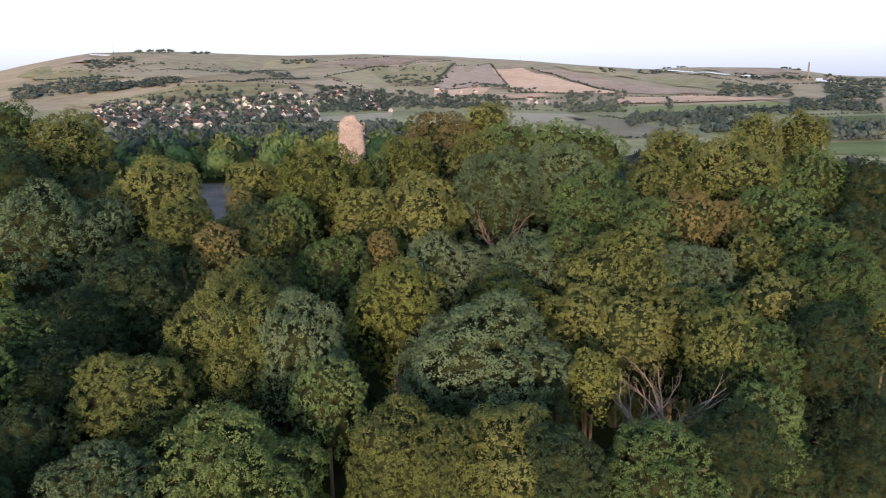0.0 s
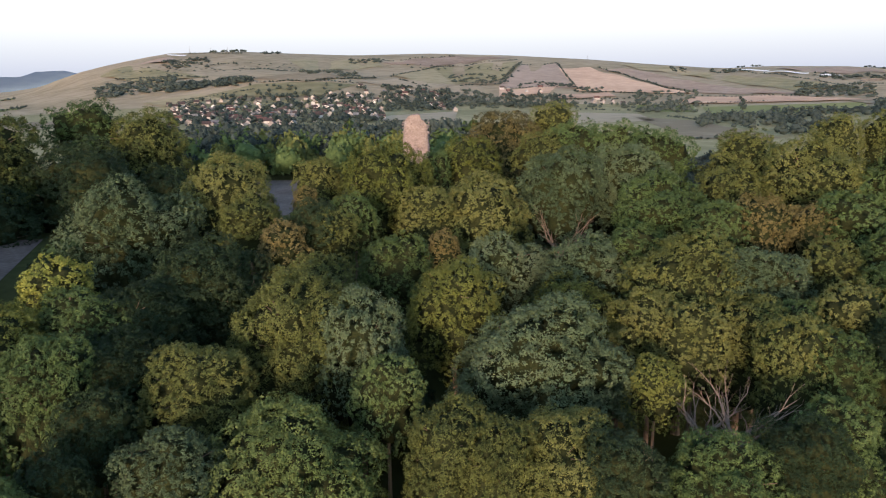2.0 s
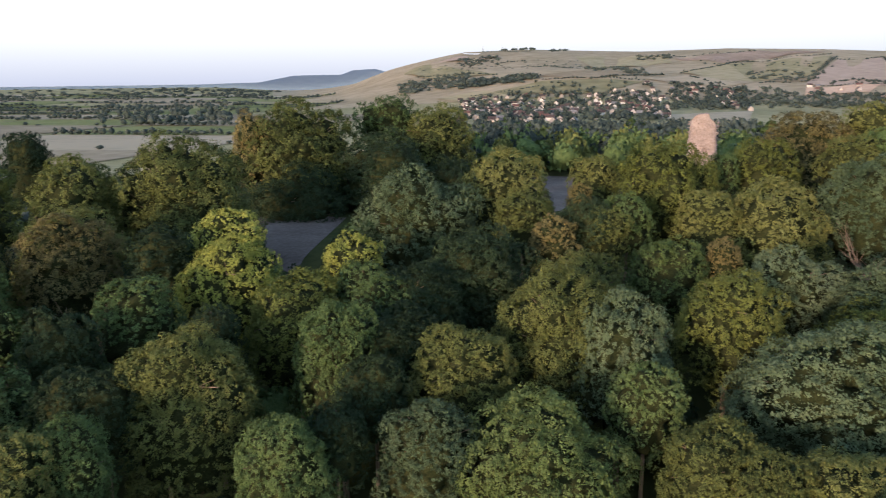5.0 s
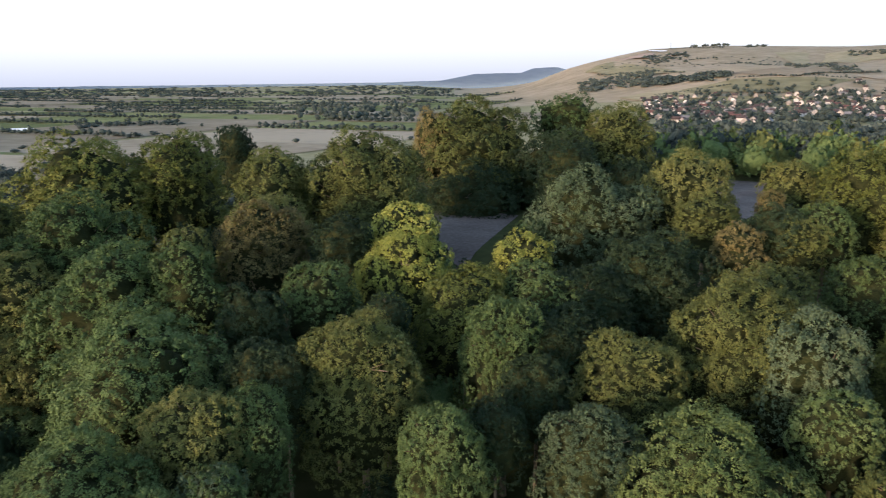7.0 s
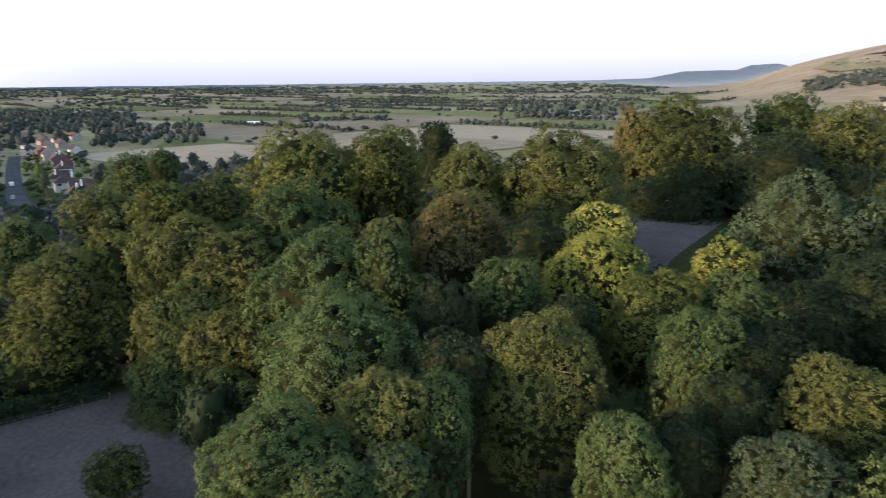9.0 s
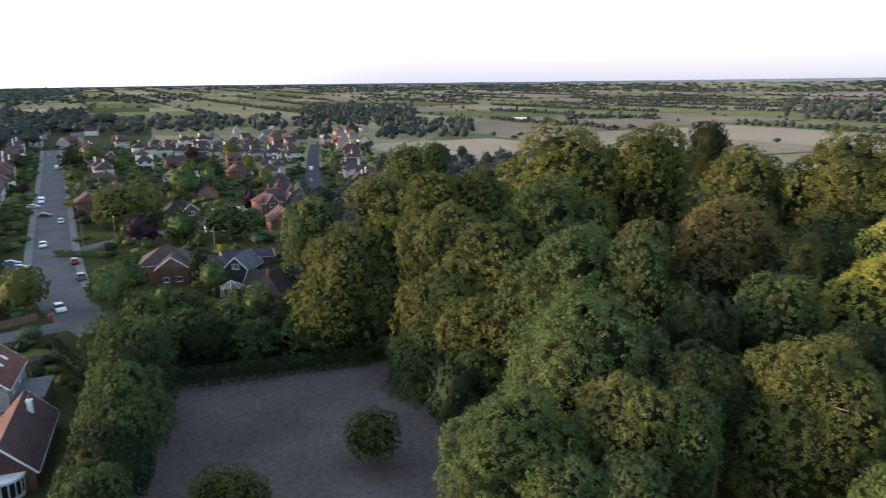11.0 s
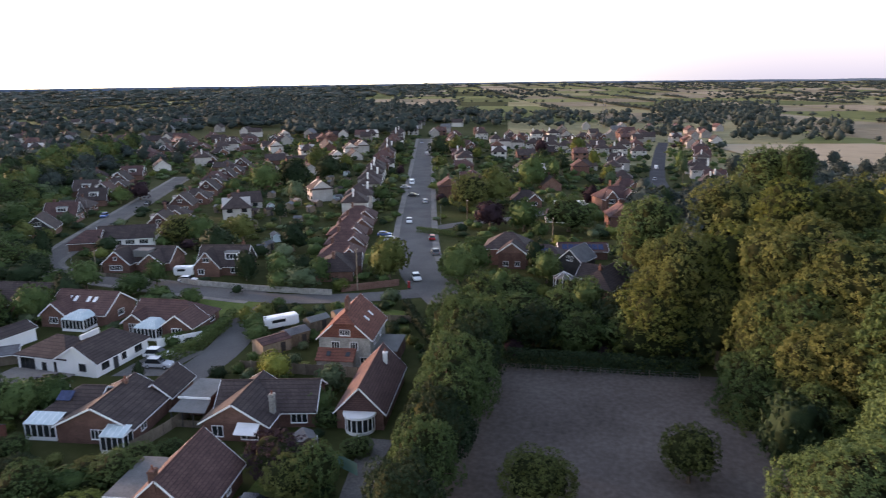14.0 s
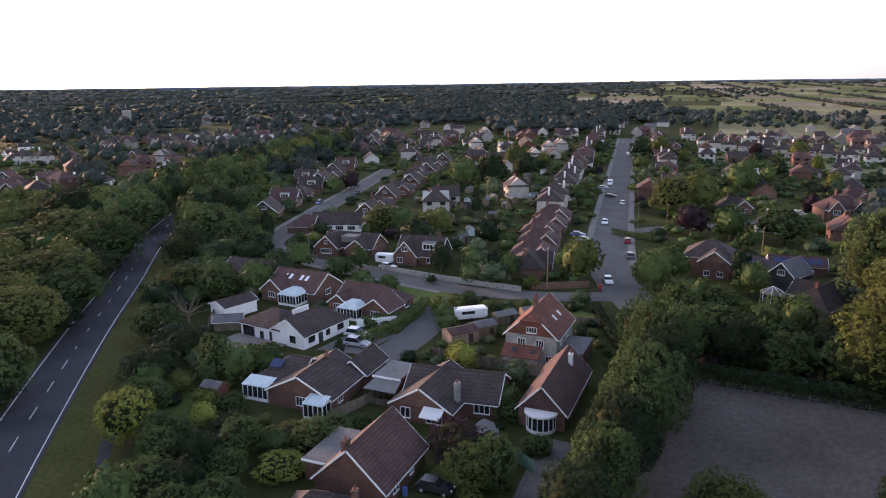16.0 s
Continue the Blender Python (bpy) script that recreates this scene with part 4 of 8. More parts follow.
snag(-71, 49, 25.5, 5.5, 6, False, "bare purplish dead tree in the wood")

# ---- lower trees that fill the wood between the tall ones ----
fill = random.Random(7)
standing = [(o.location.x, o.location.y, max(c.scale.x for c in o.children) if o.name[0] == "b" else 2.0) for o in scene.objects if o.name.startswith(("broadleaf_tree", "old_tree"))]
for k in range(1300):
    yaw, far = fill.uniform(-34, 88), fill.uniform(34, 190)
    x, y = polar(yaw, far)
    if far > 120 + 75 * (yaw < 35) and yaw < 60 or (yaw > 60 and far > 130 - 0.9 * (yaw - 60)):
        continue
    if math.hypot((x + 91) / 13, (y - 111) / 15) < 1 or math.hypot((x + 53) / 7, (y - 160) / 16) < 1 or (x < -55 and y < 17):
        continue
    if far < 52 and yaw > 40 and yaw > 118 - far:
        continue
    r = fill.uniform(2.6, 4.2)
    if any(math.hypot(x - a, y - b) < 0.68 * c + 0.66 * r for a, b, c in standing):
        continue
    if (yaw < -5 and far > 150 + (yaw + 5) * 3.2) or (4.5 < yaw < 10 and far > 128):
        continue
    top = min(15.5 + (far - 44) * 0.2, 37.5, 44 - far * 0.12) - fill.uniform(7, 12)
    if 37.2 < yaw < 41.6 and far < 140:
        top = min(top, 43 - 0.24 * far)
    if 17.2 < yaw < 19.4 and far < 150:
        top = min(top, 43 - 0.2 * far)
    if top < float(land(x, y)) + 3:
        continue
    standing.append((x, y, r))
    # three in four take the dark tone that stands for shade under crowns
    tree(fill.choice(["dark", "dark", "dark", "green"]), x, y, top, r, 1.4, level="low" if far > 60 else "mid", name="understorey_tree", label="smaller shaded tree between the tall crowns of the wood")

# ---- building kit ----
CACHE = {}


def kept(key, make):
    if key not in CACHE:
        CACHE[key] = make()
    return CACHE[key]


plain = False  # houses far down the streets: window and pane in one piece, no gutters


def window(parent, m, w, h, lights=2, trim=None):
    """A casement window on a wall: m puts its middle on the wall's face, its outside towards local -y."""
    trim = trim or UPVC

    def frame_mesh():
        # one connected frame: front grid, rebates round each light, closed to the wall
        b = 0.075
        xs = [-w / 2]
        for k in range(lights):
            x0 = -w / 2 + b / 2 + (w - b) * k / lights
            xs += [x0 + b / 2, x0 + (w - b) / lights - b / 2]
        xs.append(w / 2)
        zs = [-h / 2 - 0.06, -h / 2 + b, h / 2 - b, h / 2]
        n = 4 * len(xs)
        s = Shape()
        s.v = [(x, -0.065 - 0.05 * (j == 0), z) for x in xs for j, z in enumerate(zs)] + [(x, 0.04, z) for x in xs for z in zs]
        for i in range(len(xs) - 1):
            for j in range(3):
                c = (4 * i + j, 4 * i + 4 + j, 4 * i + 5 + j, 4 * i + 1 + j)
                if i % 2 and j == 1:
                    s.f += [(c[k], c[(k + 1) % 4], n + c[(k + 1) % 4], n + c[k]) for k in range(4)]
                else:
                    s.f.append(c)
        for i in range(len(xs) - 1):
            s.f += [(4 * i, n + 4 * i, n + 4 * i + 4, 4 * i + 4), (4 * i + 3, 4 * i + 7, n + 4 * i + 7, n + 4 * i + 3)]
        e = n - 4
        for j in range(3):
            s.f += [(j, j + 1, n + j + 1, n + j), (e + j, n + e + j, n + e + j + 1, e + j + 1)]
        me = s.mesh("window")
        me.materials.append(trim)
        return me

    def pane_mesh():
        me = Shape().box(-w / 2 + 0.05, -0.025, -h / 2 + 0.05, w / 2 - 0.05, 0.03, h / 2 - 0.05).mesh("pane")
        me.materials.append(GLASS)
        return me

    def both():
        # one sheet of frame and glass cells, closed to the wall
        b = 0.09
        xs = [-w / 2]
        for k in range(lights):
            x0 = -w / 2 + b / 2 + (w - b) * k / lights
            xs += [x0 + b / 2, x0 + (w - b) / lights - b / 2]
        xs.append(w / 2)
        zs = [-h / 2, -h / 2 + b, h / 2 - b, h / 2]
        s, glass = Shape(), []
        s.v = [(x, -0.05, z) for x in xs for z in zs] + [(-w / 2, 0.05, -h / 2), (w / 2, 0.05, -h / 2), (w / 2, 0.05, h / 2), (-w / 2, 0.05, h / 2)]
        for i in range(len(xs) - 1):
            for j in range(3):
                glass.append(1 if i % 2 and j == 1 else 0)
                s.f.append((4 * i + j, 4 * i + 4 + j, 4 * i + 5 + j, 4 * i + 1 + j))
        n, e = 4 * len(xs), 4 * (len(xs) - 1)
        s.f += [(0, n, n + 1, e), (3, e + 3, n + 2, n + 3), (0, 3, n + 3, n), (e, n + 1, n + 2, e + 3)]
        me = s.mesh("window")
        me.materials.append(trim), me.materials.append(GLASS)
        me.polygons.foreach_set("material_index", np.array(glass + [0] * 4, dtype=np.int32))
        return me

    if plain:
        return part("window", kept(("both", w, h, lights, trim.name), both), trim, parent, at=m)
    ob = part("window", kept(("frame", w, h, lights, trim.name), frame_mesh), trim, parent, at=m)
    part("pane", kept(("pane", w, h), pane_mesh), GLASS, ob)
    return ob


def door(parent, m, mat, w=0.95, h=2.05):
    s = Shape().box(-w / 2, -0.04, -h / 2, w / 2, 0.03, h / 2).box(-w / 2 - 0.08, -0.03, -h / 2, -w / 2, 0.04, h / 2 + 0.08)
    s.box(w / 2, -0.03, -h / 2, w / 2 + 0.08, 0.04, h / 2 + 0.08).box(-w * 0.3, -0.055, 0.1, w * 0.3, -0.03, h * 0.4)
    return part("door", s, mat, parent, at=m)


def chimney(parent, x, y, z0, z1, mat, pots=2, w=0.7):
    s = Shape().box(-w / 2, -0.3, z0, w / 2, 0.3, z1 - 0.25).box(-w / 2 - 0.07, -0.37, z1 - 0.25, w / 2 + 0.07, 0.37, z1 - 0.1).box(-w / 2, -0.3, z1 - 0.1, w / 2, 0.3, z1)
    c = part("chimney", s, mat, parent, at=pose(x, y, 0))
    for k in range(0 if plain else pots):
        px = (k - (pots - 1) / 2) * 0.34
        part("chimney_pot", Shape().tube((px, 0, z1), (px, 0, z1 + 0.45), 0.14, 0.1, 8), TILE_RED, c)
    return c


def roof_faces(L, W, eave, ridge, ends, over, thick=0.16):
    """A pitched roof as tiled plates: gable, hip or half-hip at each end."""
    s = Shape()
    drop = over * (ridge - eave) / (W / 2)
    y, z = W / 2 + over, eave - drop + thick
    top = ridge + thick
    xs, rx = [], []
    for sign, e in zip((-1, 1), ends):
        xs.append(sign * (L / 2 + (over if e == "hip" else over * 0.7)))
        rx.append(sign * (L / 2 - (W / 2) * 0.92) if e == "hip" else sign * (L / 2 + over * 0.7 - (1.2 if e == "half" else 0)))
    a, b = xs
    ra, rb = rx
    zh = top - 1.6
    yh = (W / 2) * (ridge + thick - zh) / (ridge - eave)
    left, right = [(a, -y, z)], [(b, y, z)]
    front = [(a, -y, z), (b, -y, z)] + ([(b, -yh, zh)] if ends[1] == "half" else []) + [(rb, 0, top), (ra, 0, top)] + ([(a, -yh, zh)] if ends[0] == "half" else [])
    back = [(b, y, z), (a, y, z)] + ([(a, yh, zh)] if ends[0] == "half" else []) + [(ra, 0, top), (rb, 0, top)] + ([(b, yh, zh)] if ends[1] == "half" else [])
    s.slab(front, thick).slab(back, thick)
    for x, r, e, sg in ((a, ra, ends[0], 1), (b, rb, ends[1], -1)):
        if e == "hip":
            s.slab([(x, y * sg, z), (x, -y * sg, z), (r, 0, top)], thick)
        elif e == "half":
            s.slab([(x, yh * sg, zh), (x, -yh * sg, zh), (r, 0, top)], thick)
    return s, (xs, rx, y, z, top)


def wing(root, x, y, rot, L, W, eave, ridge, roof, wall, ends=("gable", "gable"), over=0.4, barge=None, gutter=True, hung=None):
    """One block of a house: its ridge runs along local x. hung: tile-hung gables of another material. Returns its pose."""
    m = pose(x, y, 0, 0, 0, rot)
    barge = barge or UPVC
    s = Shape().box(-L / 2, -W / 2, -0.3, L / 2, W / 2, eave)
    part("wall", s, wall, root, at=m)
    for sign, e in zip((-1, 1), ends):
        if e != "hip":
            t = Shape()
            x0, x1 = sorted((sign * L / 2, sign * (L / 2 - 0.25)))
            cut = 0.62 if e == "half" else 1.0
            zt, yt = eave + (ridge - eave) * cut, W / 2 * (1 - cut)
            t.add([(x0, -W / 2, eave), (x0, W / 2, eave), (x0, yt, zt), (x0, -yt, zt), (x1, -W / 2, eave), (x1, W / 2, eave), (x1, yt, zt), (x1, -yt, zt)],
                  [(0, 3, 2, 1), (4, 5, 6, 7), (0, 1, 5, 4), (1, 2, 6, 5), (2, 3, 7, 6), (3, 0, 4, 7)])
            part("gable", t, hung or wall, root, at=m)
    s, (xs, rx, yy, zz, top) = roof_faces(L, W, eave, ridge, ends, over)
    r = part("roof", s, roof, root, at=m)
    if plain:
        gutter = False
    else:
        part("ridge_tiles", Shape().tube((rx[0], 0, top - 0.02), (rx[1], 0, top - 0.02), 0.13, 0.13, 6), roof, r)
    for k, e in enumerate(ends):
        if e != "hip":
            cut = 0.6 if e == "half" else 0.985
            for sg in (-1, 1):
                q = Shape()
                sx = xs[k] + (0.03 if k else -0.03)
                z1, y1 = zz + (top - zz) * cut, yy * (1 - cut)
                q.add([(sx - 0.03, sg * yy, zz - 0.24), (sx + 0.03, sg * yy, zz - 0.24), (sx + 0.03, sg * yy, zz + 0.01), (sx - 0.03, sg * yy, zz + 0.01),
                       (sx - 0.03, sg * y1, z1 - 0.26), (sx + 0.03, sg * y1, z1 - 0.26), (sx + 0.03, sg * y1, z1 + 0.01), (sx - 0.03, sg * y1, z1 + 0.01)],
                      [(0, 3, 2, 1), (4, 5, 6, 7), (0, 1, 5, 4), (1, 2, 6, 5), (2, 3, 7, 6), (3, 0, 4, 7)])
                part("bargeboard", q, barge, r)
    if gutter:
        for sg in (-1, 1):
            part("gutter", Shape().box(xs[0] + 0.1, sg * yy - 0.06, zz - 0.26, xs[1] - 0.1, sg * yy + 0.06, zz - 0.15), barge, r)
    return m


def face(m, L, W, side, u, z):
    """A pose on the outer face of a wing's wall: side -y, +y, -x or +x, u metres along it, z up."""
    turn, off = {"-y": (0, (u, -W / 2, z)), "+y": (180, (-u, W / 2, z)), "+x": (90, (L / 2, u, z)), "-x": (-90, (-L / 2, -u, z))}[side]
    return m @ pose(*off, 0, 0, turn)


def dormer(root, m, x, y, z, w, h, d, roof, cheek, turn=0):
    """A flat-topped dormer that looks to local -y."""
    k = m @ pose(x, y, z, 0, 0, turn)
    dm = part("dormer", Shape().box(-w / 2, 0, 0, w / 2, d, h), cheek, root, at=k)
    part("dormer_roof", Shape().box(-w / 2 - 0.15, -0.2, h, w / 2 + 0.15, d, h + 0.14), roof, dm)
    window(dm, pose(0, 0, h * 0.52), w * 0.86, h * 0.72, 3)


def conservatory(root, m, w, d, h, lantern=True):
    """A white-framed conservatory on a wall, looking to local -y."""
    s = Shape().box(-w / 2, -d, 0, w / 2, 0, 0.5)
    n = max(2, round(w / 0.8))
    for k in range(n + 1):
        x = -w / 2 + w * k / n
        s.box(x - 0.05, -d, 0.5, x + 0.05, -d + 0.08, h)
    k2 = max(1, round(d / 0.9))
    for k in range(k2 + 1):
        y = -d * k / k2
        s.box(-w / 2, y - 0.04, 0.5, -w / 2 + 0.08, y + 0.04, h).box(w / 2 - 0.08, y - 0.04, 0.5, w / 2, y + 0.04, h)
    s.box(-w / 2 - 0.06, -d - 0.06, h - 0.12, w / 2 + 0.06, 0, h)
    c = part("conservatory", s, UPVC, root, "white plastic conservatory frame", m)
    part("glazing", Shape().box(-w / 2 + 0.03, -d + 0.03, 0.5, w / 2 - 0.03, -0.02, h - 0.12), GLASS, c)
    t = h + (0.9 if lantern else 0.55)
    r = Shape()
    if lantern:
        r.slab([(-w / 2 - 0.1, -d - 0.1, h), (w / 2 + 0.1, -d - 0.1, h), (w * 0.22, -d * 0.55, t), (-w * 0.22, -d * 0.55, t)], 0.06)
        r.slab([(w / 2 + 0.1, -d - 0.1, h), (w / 2 + 0.1, 0, h), (w * 0.22, 0, t), (w * 0.22, -d * 0.55, t)], 0.06)
        r.slab([(-w / 2 - 0.1, 0, h), (-w / 2 - 0.1, -d - 0.1, h), (-w * 0.22, -d * 0.55, t), (-w * 0.22, 0, t)], 0.06)
        r.slab([(-w * 0.22, -d * 0.55, t), (w * 0.22, -d * 0.55, t), (w * 0.22, 0, t), (-w * 0.22, 0, t)], 0.06)
    else:
        r.slab([(-w / 2 - 0.1, -d - 0.1, h), (w / 2 + 0.1, -d - 0.1, h), (w / 2 + 0.1, 0, t), (-w / 2 - 0.1, 0, t)], 0.06)
    cr = part("glazed_roof", r, POLY, c)
    for k in range(n + 1):
        x = -w / 2 + w * k / n
        part("glazing_bar", Shape().add([(x - 0.03, -d - 0.1, h + 0.01), (x + 0.03, -d - 0.1, h + 0.01), (x * 0.5 + 0.03, -d * 0.55, t + 0.03), (x * 0.5 - 0.03, -d * 0.55, t + 0.03)], [(0, 1, 2, 3)]) if lantern
             else Shape().add([(x - 0.03, -d - 0.1, h + 0.02), (x + 0.03, -d - 0.1, h + 0.02), (x + 0.03, 0, t + 0.02), (x - 0.03, 0, t + 0.02)], [(0, 1, 2, 3)]), UPVC, cr)
    return c


def house(name, label, x, y, rot=0.0, group="", category="house"):
    taken.append((x, y, 8.5))
    return thing(name, label, category, pose(x, y, float(land(x, y)), 0, 0, rot), group)


taken = []  # plan circles that stay free of planting


def shed(x, y, rot, w=2.4, l=3.0, h=2.0, mat=None, roof=None, label="wooden garden shed with a felt roof"):
    taken.append((x, y, 2.2))
    r = thing("garden_shed", label, "shed", pose(x, y, float(land(x, y)), 0, 0, rot), "sheds in the gardens")
    q = [(-w / 2, -0.1), (w / 2, -0.1), (w / 2, h), (0, h + 0.6), (-w / 2, h)]
    part("wall", Shape().add([(-l / 2, *p) for p in q] + [(l / 2, *p) for p in q], [(4, 3, 2, 1, 0), (5, 6, 7, 8, 9)] + [(k, (k + 1) % 5, 5 + (k + 1) % 5, 5 + k) for k in range(5)]), mat or FENCEWOOD, r)
    s, _ = roof_faces(l, w, h, h + 0.6, ("gable", "gable"), 0.15, 0.06)
    part("roof", s, roof or FLATROOF, r)
    door(r, pose(l * 0.2, -w / 2, 0.9), DARKWOOD, 0.75, 1.7)
    return r


def fence(points, h=1.7, mat=None, label="weathered close-boarded wooden garden fence", step=1.8):
    """Posts and boarded panels along plan points."""
    mat = mat or FENCEWOOD
    x0, y0 = points[0]
    r = thing("fence", label, "fence", pose(x0, y0, float(land(x0, y0))), "garden fences")
    for (ax, ay), (bx, by) in zip(points, points[1:]):
        ln, rot = math.hypot(bx - ax, by - ay), math.degrees(math.atan2(by - ay, bx - ax))
        n = max(1, round(ln / step))
        w = ln / n
        for k in range(n):
            px, py = ax + (bx - ax) * (k + 0.5) / n - x0, ay + (by - ay) * (k + 0.5) / n - y0
            pm = kept(("panel", round(w, 2), h, mat.name), lambda: panel_mesh(w, h, mat))
            part("panel", pm, mat, r, at=pose(px, py, 0, 0, 0, rot))
            qm = kept(("post", h, mat.name), lambda: post_mesh(h, mat))
            part("post", qm, mat, r, at=pose(ax + (bx - ax) * k / n - x0, ay + (by - ay) * k / n - y0, 0))
    return r


def panel_mesh(w, h, mat):
    """A boarded panel as one piece: boards stand proud by turns, with stepped tops."""
    n = max(2, int(w / 0.3))
    rim = []
    for k in range(n):
        d, t = -0.02 + 0.014 * (k % 2), h - 0.03 * (k % 2)
        rim += [(-w / 2 + w * k / n, d, t), (-w / 2 + w * (k + 1) / n - 0.012, d, t)]
    s = Shape()
    s.v = [(x, y, 0.05) for x, y, t in rim] + rim + [(x, 0.02, 0.05) for x, y, t in rim] + [(x, 0.02, t) for x, y, t in rim]
    m = len(rim)
    for k in range(m - 1):
        s.f += [(k, k + 1, m + k + 1, m + k), (2 * m + k + 1, 2 * m + k, 3 * m + k, 3 * m + k + 1), (m + k, m + k + 1, 3 * m + k + 1, 3 * m + k)]
    s.f += [(0, m, 3 * m, 2 * m), (m - 1, 3 * m - 1, 4 * m - 1, 2 * m - 1)]
    me = s.mesh("panel")
    me.materials.append(mat)
    return me


def post_mesh(h, mat):
    me = Shape().box(-0.05, -0.05, -0.2, 0.05, 0.05, h + 0.08).mesh("post")
    me.materials.append(mat)
    return me


def low_wall(points, h, mat, name="garden_wall", label="low garden wall along the road", w=0.22):
    x0, y0 = points[0]
    s = Shape()
    for (ax, ay), (bx, by) in zip(points, points[1:]):
        ln = math.hypot(bx - ax, by - ay)
        nx, ny = -(by - ay) / ln * w / 2, (bx - ax) / ln * w / 2
        c = [(ax + nx - x0, ay + ny - y0), (ax - nx - x0, ay - ny - y0), (bx - nx - x0, by - ny - y0), (bx + nx - x0, by + ny - y0)]
        s.add([(*p, -0.2) for p in c] + [(*p, h) for p in c], [(3, 2, 1, 0), (4, 5, 6, 7), (0, 1, 5, 4), (1, 2, 6, 5), (2, 3, 7, 6), (3, 0, 4, 7)])
    ob = part(name, s, mat, at=pose(x0, y0, float(land(x0, y0))))
    return tagged(ob, label, "wall")


# ---- vehicles ----
def car_proto(paint, kind="car"):
    """Foot of the car at the origin, nose to +x."""
    L, W, H = dict(car=(4.3, 1.78, 1.48), van=(5.0, 1.95, 2.1), suv=(4.55, 1.88, 1.66))[kind]
    r = new("parked_" + kind)
    bm = bmesh.new()
    side = [(-L / 2, 0.35), (-L / 2, 0.85), (-L * 0.44, 0.95), (L * 0.2, 0.97), (L * 0.44, 0.82), (L / 2, 0.62), (L / 2, 0.3)]
    if kind == "van":
        side = [(-L / 2, 0.35), (-L / 2, 1.95), (-L * 0.46, H), (L * 0.16, H), (L * 0.33, 1.2), (L * 0.48, 0.95), (L / 2, 0.6), (L / 2, 0.3)]
    a = [bm.verts.new((px, -W / 2, pz)) for px, pz in side]
    b = [bm.verts.new((px, W / 2, pz)) for px, pz in side]
    bm.faces.new(a), bm.faces.new(list(reversed(b)))
    for k in range(len(side)):
        bm.faces.new((a[k], b[k], b[(k + 1) % len(side)], a[(k + 1) % len(side)]))
    bmesh.ops.recalc_face_normals(bm, faces=bm.faces)
    bmesh.ops.bevel(bm, geom=list(bm.edges), offset=0.07, segments=2, affect="EDGES")
    me = bpy.data.meshes.new("body")
    bm.to_mesh(me), bm.free()
    part("body", me, paint, r)
    if kind != "van":
        g = Shape()
        z0, z1 = 0.93, H - 0.06
        lo, hi = [(-L * 0.43, z0), (L * 0.22, z0)], [(-L * 0.33, z1), (L * 0.04, z1)]
        w0, w1 = W / 2 - 0.06, W / 2 - 0.2
        g.add([(lo[0][0], -w0, z0), (lo[1][0], -w0, z0), (lo[1][0], w0, z0), (lo[0][0], w0, z0), (hi[0][0], -w1, z1), (hi[1][0], -w1, z1), (hi[1][0], w1, z1), (hi[0][0], w1, z1)],
              [(0, 1, 5, 4), (1, 2, 6, 5), (2, 3, 7, 6), (3, 0, 4, 7)])
        part("cabin_glass", g, GLASS, r)
        part("car_roof", Shape().box(hi[0][0] - 0.05, -w1 - 0.02, z1, hi[1][0] + 0.05, w1 + 0.02, z1 + 0.06), paint, r)
    else:
        part("windscreen", Shape().add([(L * 0.19, -W / 2 + 0.15, H - 0.18), (L * 0.19, W / 2 - 0.15, H - 0.18), (L * 0.335, W / 2 - 0.12, 1.24), (L * 0.335, -W / 2 + 0.12, 1.24)], [(0, 3, 2, 1)]), GLASS, r)
    for sx in (-0.31, 0.31):
        for sy in (-1, 1):
            w = part("wheel", Shape().tube((sx * L, sy * (W / 2 - 0.18), 0.33), (sx * L, sy * (W / 2 + 0.015), 0.33), 0.33, 0.33, 14), RUBBER, r)
            part("rim", Shape().tube((sx * L, sy * (W / 2 + 0.0), 0.33), (sx * L, sy * (W / 2 + 0.03), 0.33), 0.2, 0.18, 10), CAR["silver"], w)
    for sy in (-1, 1):
        part("headlight", Shape().box(L / 2 - 0.16, sy * (W / 2 - 0.42) - 0.17, 0.62, L / 2 - 0.02, sy * (W / 2 - 0.42) + 0.17, 0.76), UPVC, r)
        part("tail_light", Shape().box(-L / 2 - 0.015, sy * (W / 2 - 0.2) - 0.12, 0.68, -L / 2 + 0.05, sy * (W / 2 - 0.2) + 0.12, 0.86), CAR["red"], r)
    return r


def car(colour, x, y, rot, kind="car", z=0.0):
    word = {"car": "hatchback car", "van": "panel van", "suv": "sports utility car"}[kind]
    key = ("car", colour, kind)
    m = pose(x, y, float(land(x, y)) + 0.07 + z, 0, 0, rot)
    taken.append((x, y, 3.0))
    if key not in CACHE:
        CACHE[key] = tagged(car_proto(CAR[colour], kind), f"{colour} {word} parked with its windows shut", kind if kind == "van" else "car", "parked vehicles")
        CACHE[key].matrix_basis = m
        return CACHE[key]
    return copy_thing(CACHE[key], m)

# ---- the houses nearest the paddock, one by one ----
# white bungalow with two dark roofs
h = house("bungalow", "white rendered bungalow with dark brown tiled roofs", -89, -83.5, group="houses of the close")
m = wing(h, 0, 0.6, 0, 12, 7.4, 2.5, 4.8, TILE_BROWN, RENDER, ("hip", "gable"))
for u, w in ((-4, 1.6), (0.2, 1.0), (3.6, 1.7)):
    window(h, face(m, 12, 7.4, "+y", u, 1.45), w, 1.15, 2, DARKWOOD)
window(h, face(m, 12, 7.4, "+x", 1.2, 1.5), 1.3, 1.2, 2, DARKWOOD)
door(h, face(m, 12, 7.4, "+y", -1.7, 1.05), DARKWOOD)
